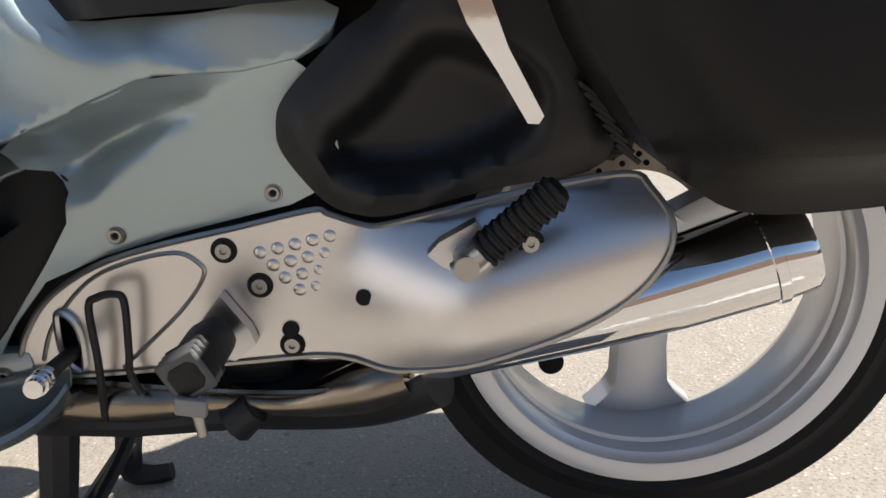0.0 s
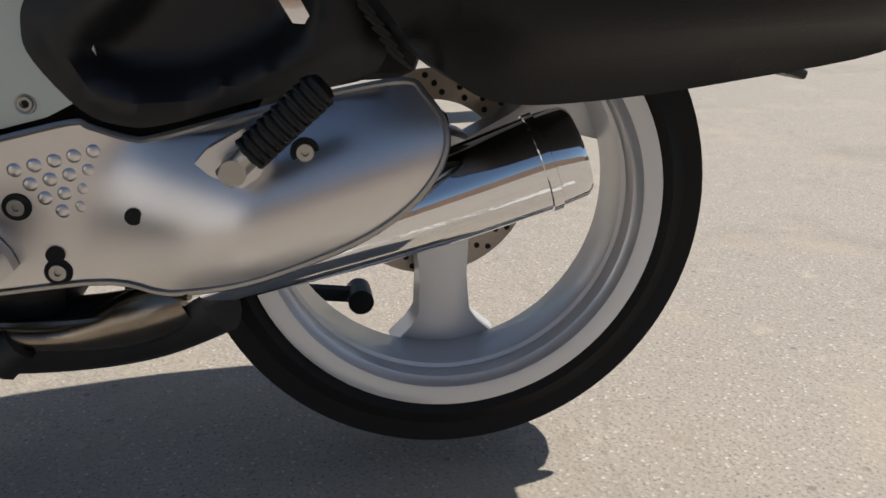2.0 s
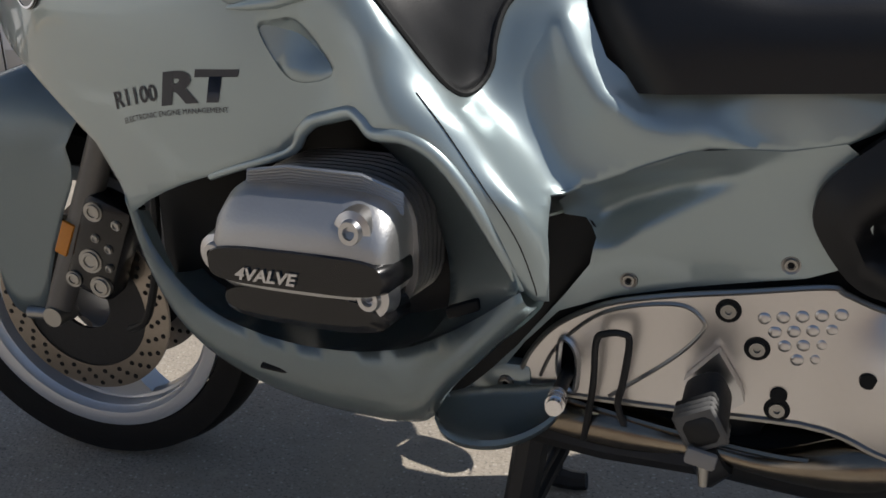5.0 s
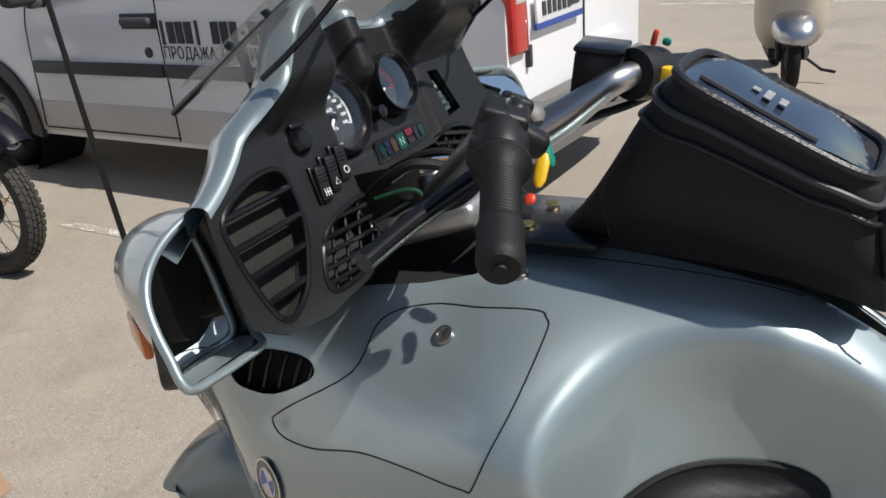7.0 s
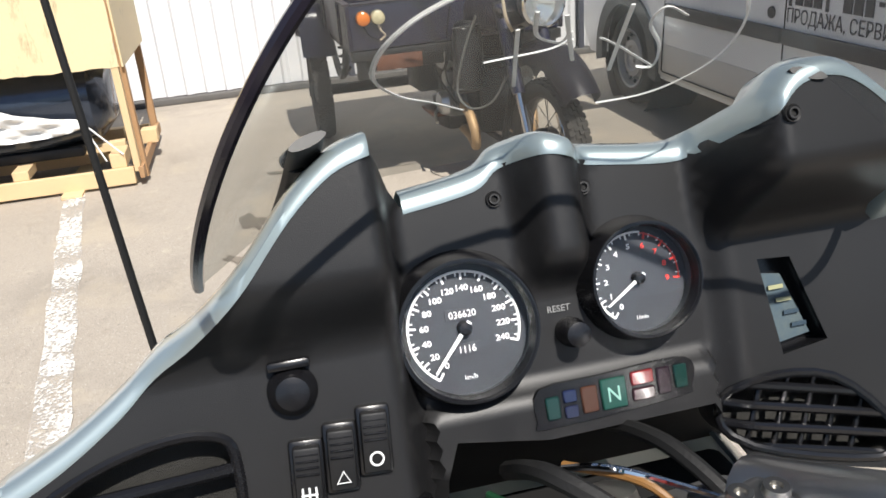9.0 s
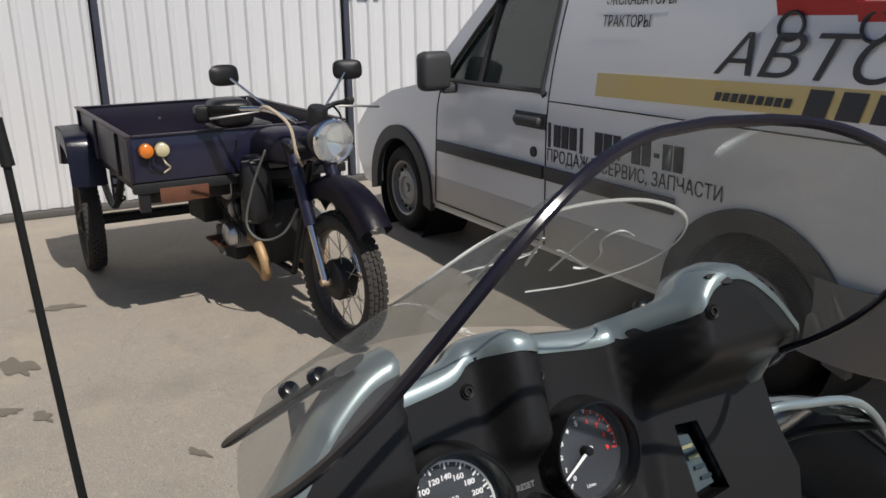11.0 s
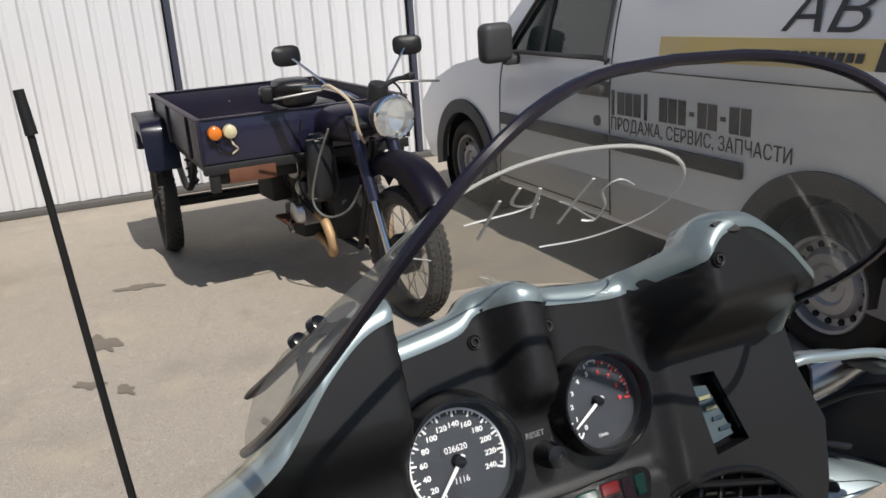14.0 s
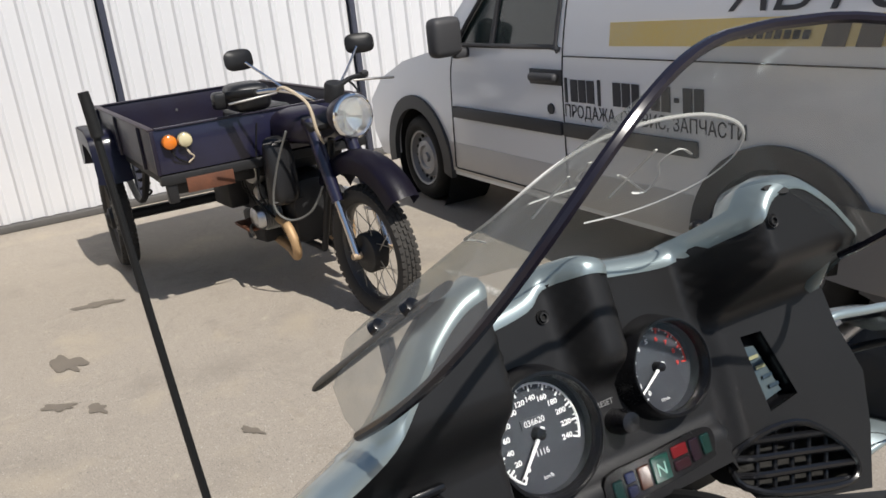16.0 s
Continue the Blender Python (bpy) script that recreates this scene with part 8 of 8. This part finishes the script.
for a, b2 in (((-5.6, .97, .86), (-4.62, 1.04, .82)), ((-5.6, .90, .28), (-4.75, 1.0, .26)), ((-4.75, 1.0, .26), (-4.58, 1.06, .86)), ((-5.6, 1.04, .28), (-4.75, 1.06, .26)), ((-5.35, .97, .86), (-5.35, .97, .30))):
    bm = bmesh.new()
    rod(bm, a, b2, 0.018, None, 10)
    part("frame_tube", bm, DARK, TRI)

# clutter round the engine: battery, filter, hoses, pedal
for nm, sz, at3, rt, mt in (("battery", (0.26, 0.24, 0.30), (-5.50, .80, .58), (0, 0, 6), DARK), ("tool_box", (0.20, 0.16, 0.16), (-5.36, .74, .72), (0, 8, 10), BLACKP), ("gear_case", (0.30, 0.22, 0.18), (-5.32, .90, .32), (0, -6, 4), DARK), ("footboard", (0.20, 0.14, 0.02), (-5.20, .76, .36), (0, 4, 8), RUSTY)):
    bm = bmesh.new()
    box(bm, sz, at3, rt, bevel=0.018)
    part(nm, bm, mt, TRI)
bm = bmesh.new()
lathe(bm, [(0, 0.07), (0.05, 0.07), (0.058, 0.055), (0.058, -0.055), (0.05, -0.07), (0, -0.07)], pose(-5.13, .83, .66, 90, 0, 20), 24)
part("air_filter", bm, CAST, TRI, "round metal air filter")
rnd = random.Random(11)
for k in range(9):
    y0 = rnd.uniform(.76, .92)
    x0 = rnd.uniform(-5.35, -4.98)
    bm = bmesh.new()
    tube(bm, spline([(x0, y0, rnd.uniform(.80, .92)), (x0 + rnd.uniform(-.04, .08), y0 - rnd.uniform(.0, .06), .68), (x0 + rnd.uniform(-.06, .10), y0 - rnd.uniform(.0, .07), .56), (x0 + rnd.uniform(-.02, .10), y0 + .02, .44)], 5), rnd.choice((0.004, 0.006, 0.009)), 6)
    part("hose", bm, STEEL if k % 4 == 0 else RUBBER, TRI)
bm = bmesh.new()
tube(bm, spline([(-5.18, .80, .40), (-5.10, .72, .37), (-4.98, .70, .345)], 5), 0.009, 8)
part("foot_pedal", bm, STEEL, TRI)

# cargo box
bx = tagged(new("cargo_box"), "open dark blue sheet steel cargo box, scratched")
bx.parent = TRI
BM = Matrix.Translation((-4.92, .275, 0)) @ Matrix.Rotation(radians(1.5), 4, "Z")
LX, WY, ZT, ZB = 1.62, 1.12, 1.0, 0.78


def board(name, size, at3, material, parent, bevel=0.004, label="", rot=(0, 0, 0)):
    bm = bmesh.new()
    box(bm, size, at3, rot, bevel=bevel, m=BM)
    return part(name, bm, material, parent, label)


board("floor_sheet", (LX, WY, 0.02), (-LX / 2, WY / 2, ZB + 0.01), NAVYR, bx)
board("front_wall", (0.012, WY - 0.02, ZT - ZB), (0, WY / 2, (ZT + ZB) / 2), NAVY, bx)
board("rear_wall", (0.012, WY - 0.02, ZT - ZB), (-LX, WY / 2, (ZT + ZB) / 2), NAVYR, bx)
for y in (0, WY):
    board("side_wall", (LX + 0.012, 0.012, ZT - ZB), (-LX / 2, y, (ZT + ZB) / 2), NAVYR, bx)
    board("side_rim", (LX + 0.02, 0.034, 0.012), (-LX / 2, y, ZT + 0.006), mat("worn rim with chipped enamel", (0.06, 0.045, 0.045), 0.5, 0.3, 0.5, 25, 120, 0.4, tint=(0.012, 0.012, 0.03)), bx)
for x in (0, -LX):
    board("end_rim", (0.030, WY - 0.04, 0.010), (x, WY / 2, ZT + 0.005), NAVYR, bx)
for x, y in ((0.010, 0.0), (0.010, WY), (-0.25, -0.012), (-0.9, -0.012), (-1.5, -0.012)):
    board("corner_angle", (0.02, 0.02, ZT - ZB), (x, y, (ZT + ZB) / 2), NAVYR, bx)
board("lower_rail", (0.05, WY, 0.05), (-0.01, WY / 2, ZB - 0.03), DARK, bx)
for y in (0.05, WY - 0.05):
    board("chassis_rail", (LX, 0.05, 0.06), (-LX / 2, y, ZB - 0.035), DARK, bx)
    board("hanger", (0.05, 0.05, 0.14), (-0.02, y, 0.70), DARK, bx)
board("under_tray", (1.25, 0.95, 0.10), (-0.75, WY / 2, 0.69), DARK, bx, 0.02)
board("rusty_plate", (0.012, 0.24, 0.075), (0.015, 0.24, 0.708), RUSTY, bx, 0.003, "rusty steel plate")
for y in (0.09, 0.50, 0.9):
    for z in (0.90,):
        bm = bmesh.new()
        lathe(bm, [(0, 0.006), (0.008, 0.005), (0.010, 0)], BM @ pose(-LX + 0.007, y, z, 0, 90, 0), 12)
        part("rivet", bm, STEEL, bx)
for y, mt, nm in ((0.075, LAMPO, "orange round marker lamp"), (0.150, LAMPC, "yellowed clear marker lamp")):
    bm = bmesh.new()
    lathe(bm, [(0, 0.045), (0.018, 0.043), (0.032, 0.034), (0.036, 0.018), (0.036, 0.0)], BM @ pose(0.008, y, .935, 0, 90, 0), 28)
    lm = part("marker_lamp", bm, mt, bx, nm)
    bm = bmesh.new()
    lathe(bm, [(0.037, 0.012), (0.040, 0.010), (0.040, 0)], BM @ pose(0.008, y, .935, 0, 90, 0), 24)
    part("lamp_base", bm, DARK, lm)
    bm = bmesh.new()
    tube(bm, [BM @ Vector(p) for p in spline([(0.012, y, .90), (0.03, y + 0.01, .87), (0.02, y + 0.03, .845), (0.012, .15, .82)], 5)], 0.005, 6)
    part("lamp_wire", bm, WHT if mt == LAMPC else RUBBER, lm)
for s, y in ((1, 0.19), (-1, 1.54)):
    side_name = "wire-spoked rear wheel with a block tread tyre"
    rwm = pose(-6.29, y, .318, 90)
    spoked(TRI, rwm, 0.318, 0.11, side_name, 0.07)
    bm = bmesh.new()
    y0, y1 = y - 0.10, y + 0.10
    pr = spline([(-6.64, 0, .64), (-6.62, 0, .86), (-6.56, 0, .895), (-6.2, 0, .905), (-6.04, 0, .87), (-5.99, 0, .76), (-5.96, 0, .60)], 4)
    rows = [[(p.x + 0.01 * math.sin(13 * q), yy, p.z + 0.006 * math.sin(9 * p.x * 3 + q)) for q, yy in enumerate((y0, y0 + 0.03, y, y1 - 0.03, y1))] for p in pr]
    gd3 = part("mudguard", loft(rows, 0.003), NAVY, TRI, "dented dark blue rear mudguard", angle=35)
    bm = bmesh.new()
    sheet(bm, [(-6.64, .64), (-6.62, .86), (-6.56, .89), (-6.2, .90), (-6.05, .865), (-6.0, .76), (-6.16, .80), (-6.42, .80), (-6.5, .66)], lambda u, v: Vector((u, y0 if s > 0 else y1, v)), 0.003, 0.1)
    part("guard_side", bm, NAVYR, gd3)
    bm = bmesh.new()
    tube(bm, [(-5.93 + 0.03 * math.cos(t), y + s * 0.15 + 0.03 * math.sin(t), .50 + 0.0085 * t) for t in np.linspace(0, 31.4, 90)], 0.007, 6)
    part("coil_spring", bm, DARK, TRI)
bm = bmesh.new()
rod(bm, (-6.29, .22, .318), (-6.29, 1.50, .318), 0.035, None, 14)
part("rear_axle", bm, DARK, TRI)
bm = bmesh.new()
tube(bm, [(-6.29, .88, .32), (-5.7, .92, .34), (-5.25, .98, .40)], 0.03, 10)
part("drive_shaft", bm, DARK, TRI)
for y in (.34, 1.33):
    bm = bmesh.new()
    tube(bm, spline([(-6.85, y, .66), (-6.6, y, .50), (-6.29, y, .40), (-6.0, y, .48), (-5.75, y, .68)], 5), 0.022, 6, flat=0.7)
    part("leaf_spring", bm, DARK, TRI)

# ---- crate ----
PINE = mat("raw pine board", (0.60, 0.44, 0.25), 0.7, 0, 0.18, 5, 130, 0.3)
PINED = mat("weathered brown board", (0.34, 0.20, 0.10), 0.75, 0, 0.25, 6, 130, 0.3)
PLY = mat("pale plywood with mould stains", (0.66, 0.53, 0.32), 0.65, 0, 0.10, 2.5, 70, 0.2)
pn, pl2 = PLY.node_tree.nodes, PLY.node_tree.links
pb = pn["Principled BSDF"]
src = pb.inputs["Base Color"].links[0].from_socket
tcp, mp, sp = pn.new("ShaderNodeTexCoord"), pn.new("ShaderNodeMapping"), pn.new("ShaderNodeTexNoise")
mp.inputs["Scale"].default_value = (1, 5.5, 1.6)
sp.inputs["Scale"].default_value, sp.inputs["Detail"].default_value = 1.6, 8
sp.inputs["Roughness"].default_value = 0.72
rp2, mx3 = pn.new("ShaderNodeMapRange"), pn.new("ShaderNodeMix")
mx3.data_type = "RGBA"
rp2.inputs["From Min"].default_value, rp2.inputs["From Max"].default_value, rp2.inputs["To Max"].default_value = 0.56, 0.74, 0.9
pl2.new(tcp.outputs["Object"], mp.inputs["Vector"])
pl2.new(mp.outputs[0], sp.inputs["Vector"])
pl2.new(sp.outputs["Fac"], rp2.inputs["Value"])
pl2.new(rp2.outputs[0], mx3.inputs[0])
pl2.new(src, mx3.inputs[6])
mx3.inputs[7].default_value = (0.13, 0.115, 0.07, 1)
pl2.new(mx3.outputs[2], pb.inputs["Base Color"])
crate = thing("shipping_crate", "plywood shipping crate on a raw pine pallet base", "crate")


def plank(name, size, at3, material=PINE, rot=(0, 0, 0), label="", bevel=0.003):
    bm = bmesh.new()
    box(bm, size, at3, rot, bevel=bevel, seg=1)
    return part(name, bm, material, crate, label)


CX = -5.75
plank("base_board", (0.035, 1.65, 0.10), (CX - 0.02, -1.835, 0.068))
plank("base_board", (0.035, 1.62, 0.10), (CX - 0.60, -1.83, 0.068))
plank("base_board", (0.035, 1.62, 0.10), (CX - 1.12, -1.83, 0.068))
for y in (-1.37, -2.05, -2.5):
    plank("skid", (1.25, 0.12, 0.022), (CX - 0.54, y, 0.011))
for y, h in ((-1.64, 0.055), (-1.09, 0.085), (-2.2, 0.055)):
    plank("bearer_block", (0.20, 0.09, h), (CX - 0.13, y, 0.118 + h / 2))
plank("cross_board", (0.07, 0.62, 0.055), (CX - 0.30, -1.38, 0.19), PINE, (0, 0, 3))
plank("cross_board", (0.07, 1.4, 0.05), (CX - 0.85, -1.85, 0.15))
plank("post", (0.022, 0.042, 0.72), (CX + 0.008, -1.872, 0.375), PINE, (1.5, 0, 0))
plank("post", (0.06, 0.04, 0.66), (CX - 0.03, -0.985, 0.42), PINE)
plank("post", (0.05, 0.03, 1.50), (CX - 0.10, -0.955, 0.78), PINED)
plank("post", (0.04, 0.05, 1.5), (CX - 1.1, -0.985, 0.78), PINED)
plank("post", (0.04, 0.05, 1.5), (CX - 1.1, -2.5, 0.78), PINED)
plank("side_rail", (1.15, 0.03, 0.07), (CX - 0.56, -0.965, 0.085), PINED)
plank("end_block", (0.10, 0.10, 0.09), (CX - 0.62, -0.96, 0.155), PINE)
bm = bmesh.new()
ed = [(-2.65, .735)]
rnd = random.Random(5)
for i in range(34):
    ed.append((-2.62 + 1.665 * i / 33, .735 - 0.026 * i / 33 + rnd.uniform(-0.005, 0.004)))
ed += [(-.958 + rnd.uniform(-0.006, 0.004), .72 + 0.78 * i / 14) for i in range(15)] + [(-2.65, 1.5)]
sheet(bm, [(y, z) for y, z in ed], lambda u, v: Vector((CX + 0.004, u, v)), 0.012, 0.2, normal=(1, 0, 0))
part("plywood_panel", bm, PLY, crate, "pale plywood front panel with dark stains", False)
bm = bmesh.new()
box(bm, (1.05, 0.012, 0.80), (CX - 0.57, -.945, 1.10), bevel=0.001, seg=1)
part("plywood_panel", bm, PLY, crate)
bm = bmesh.new()
box(bm, (1.15, 1.68, 0.014), (CX - 0.56, -1.80, 1.51), bevel=0.001, seg=1)
part("plywood_lid", bm, PLY, crate)
# wrapped load inside
FILM = mat("dark glossy wrapping film", (0.045, 0.055, 0.075), 0.16, 0.55, 0.4, 3, 22, 0.9)
WRAP = mat("white plastic wrapping", (0.70, 0.70, 0.68), 0.25, 0.0, 0.08, 4, 26, 0.9, coat=0.4)
load = thing("wrapped_load", "film-wrapped machine load lying inside the crate", "cargo")
bm = bmesh.new()
blob(bm, [(0, 0, 0, 0.36, 0.20), (0.06, 0, 0, 0.41, 0.26), (0.5, 0, 0.0, 0.43, 0.27), (1.0, 0, 0, 0.43, 0.27), (1.36, 0, 0.02, 0.40, 0.24), (1.44, 0, 0.03, 0.30, 0.16)], 32, 3, Matrix.Translation((CX - 0.54, -2.55, .46)) @ Matrix.Rotation(radians(90), 4, "Z"))
part("wrapping", bm, FILM, load, "dark glossy film")
bm = bmesh.new()
WRL = spline([(y, z, 0) for y, z in ((-2.6, .62), (-2.1, .63), (-1.80, .57), (-1.60, .50), (-1.42, .455), (-1.28, .43), (-1.225, .405), (-1.26, .375), (-1.40, .345), (-1.66, .335), (-1.95, .36), (-2.2, .33), (-2.6, .34))], 4, True)
sheet(bm, WRL, lambda u, v: Vector((CX - 0.060 + 0.012 * math.sin(34 * v + 9 * u) + 0.010 * math.sin(70 * v - 15 * u) + 0.006 * math.sin(120 * v + 31 * u), u, v)), 0.004, 0.014, normal=(1, 0, 0))
part("plastic_sheet", bm, WRAP, load, "crumpled white plastic sheet", angle=70)
for p, q1 in (((-5.80, -1.24, .40), (-5.77, -1.15, .17)), ((-5.80, -1.235, .405), (-5.77, -1.05, .20))):
    bm = bmesh.new()
    tube(bm, [p, q1], 0.005, 6)
    part("strap", bm, WRAP, load)
bm = bmesh.new()
box(bm, (0.8, 1.2, 0.06), (CX - 0.6, -1.9, 0.205), bevel=0.01)
part("load_base", bm, DARK, load)

# ---- other machines at the far side of the yard ----
BEIGE = mat("beige scooter paint", (0.50, 0.45, 0.36), 0.3, 0, 0.06, 4, 100, 0.03, coat=0.5)
sc = thing("motor_scooter", "beige motor scooter with a silver front mudguard", "scooter")
SM = Matrix.Translation((-1.55, 5.6, 0)) @ Matrix.Rotation(radians(-75), 4, "Z")
bm = bmesh.new()
lathe(bm, [(0.12, 0.03), (0.15, 0.045), (0.20, 0.045), (0.225, 0.02), (0.228, 0), (0.225, -0.02), (0.20, -0.045), (0.15, -0.045), (0.12, -0.03)], SM @ pose(0, 0, .228, 90), 40)
part("front_tyre", bm, TYRE, sc)
bm = bmesh.new()
lathe(bm, [(0, 0.04), (0.05, 0.04), (0.12, 0.02), (0.13, -0.02), (0.05, -0.04), (0, -0.04)], SM @ pose(0, 0, .228, 90), 28)
part("front_rim", bm, DARK, sc)
bm = bmesh.new()
blob(bm, [(-0.22, 0, .48, 0.10, 0.06), (-0.05, 0, .47, 0.15, 0.10), (0.10, 0, .45, 0.15, 0.10), (0.20, 0, .42, 0.11, 0.07), (0.24, 0, .40, 0.05, 0.03)], 24, 2.6, SM)
part("mudguard", bm, ALU, sc, "silver front mudguard")
bm = bmesh.new()
blob(bm, [(-0.34, 0, .62, 0.16, 0.30), (-0.28, 0, .60, 0.24, 0.36), (-0.20, 0, .62, 0.26, 0.36), (-0.12, 0, .68, 0.22, 0.32), (-0.04, 0, .72, 0.12, 0.26)], 28, 3, SM)
part("leg_shield", bm, BEIGE, sc, "beige curved leg shield", angle=60)
for y in (-.09, .09):
    bm = bmesh.new()
    rod(bm, SM @ Vector((0.02, y, .23)), SM @ Vector((-0.12, y, .50)), 0.022, None, 12)
    part("fork_leg", bm, DARK, sc)
bm = bmesh.new()
blob(bm, [(-1.30, 0, .55, 0.10, 0.10), (-1.15, 0, .55, 0.18, 0.20), (-0.75, 0, .52, 0.18, 0.22), (-0.55, 0, .42, 0.14, 0.14)], 20, 3, SM)
part("rear_body", bm, BEIGE, sc)
bm = bmesh.new()
box(bm, (0.5, 0.30, 0.08), (-0.42, 0, .24), bevel=0.03, m=SM)
part("floorboard", bm, DARK, sc)
bm = bmesh.new()
lathe(bm, [(0.10, 0.045), (0.15, 0.05), (0.20, 0.05), (0.225, 0.02), (0.225, -0.02), (0.20, -0.05), (0.15, -0.05), (0.10, -0.045)], SM @ pose(-1.05, 0, .225, 90), 32)
part("rear_tyre", bm, TYRE, sc)
bm = bmesh.new()
tube(bm, [SM @ Vector(p) for p in ((-0.30, .12, .20), (-0.26, .25, .10), (-0.20, .34, .09))], 0.012, 8)
part("kick_lever", bm, DARK, sc)
bm = bmesh.new()
tube(bm, [SM @ Vector(p) for p in ((-0.30, -.28, 1.0), (-0.22, 0, 1.04), (-0.30, .28, 1.0))], 0.014, 8)
part("handlebar", bm, DARK, sc)

SLATE = mat("blue grey metallic paint", (0.16, 0.20, 0.30), 0.25, 0.6, 0.08, 4, 600, 0.02, coat=0.8)
sb = thing("parked_motorcycle", "parked blue-grey sport motorcycle with a silver cast wheel", "motorcycle")
SBM = Matrix.Translation((-.42, 2.70, 0)) @ Matrix.Rotation(radians(180), 4, "Z")
fw2 = tagged(new("front_wheel"), "silver cast wheel with a drilled disc")
fw2.parent = sb
WM2 = Matrix.Translation((-.42, 2.70, .305)) @ Matrix.Rotation(radians(90), 4, "X")
wheel(0, 0, 0.305, 0.225, 0.05, 0.06, 0.0, fw2, WM2, 0.12)
for s in (0.06, -0.06):
    disc(WM2 @ pose(0, 0, s), 0.155, 0.11, fw2, 20)
fender("mudguard", (0, 0, .305), 0.345, 0.075, 20, 165, SBM, SLATE, sb, "blue-grey front mudguard", 0.07)
for y in (-.10, .10):
    bm = bmesh.new()
    rod(bm, SBM @ Vector((0, y, .305)), SBM @ Vector((-0.26, y, .95)), 0.026, None, 16)
    part("fork_leg", bm, ALU, sb)
bm = bmesh.new()
blob(bm, [(-1.3, 0, .60, 0.14, 0.18), (-1.0, 0, .62, 0.22, 0.28), (-0.55, 0, .68, 0.24, 0.30), (-0.30, 0, .80, 0.16, 0.18), (-0.15, 0, .85, 0.06, 0.08)], 24, 2.8, SBM)
part("fairing", bm, SLATE, sb, "", angle=60)
bm = bmesh.new()
lathe(bm, [(0.20, 0.06), (0.25, 0.085), (0.29, 0.07), (0.31, 0), (0.29, -0.07), (0.25, -0.085), (0.20, -0.06)], SBM @ pose(-1.42, 0, .31, 90), 40)
part("rear_tyre", bm, TYRE, sb)
bm = bmesh.new()
blob(bm, [(-2.0, 0, .86, 0.05, 0.04), (-1.7, 0, .84, 0.12, 0.08), (-1.2, 0, .80, 0.15, 0.09), (-0.9, 0, .88, 0.12, 0.10)], 20, 2.6, SBM)
part("tail_seat", bm, VINYL, sb)
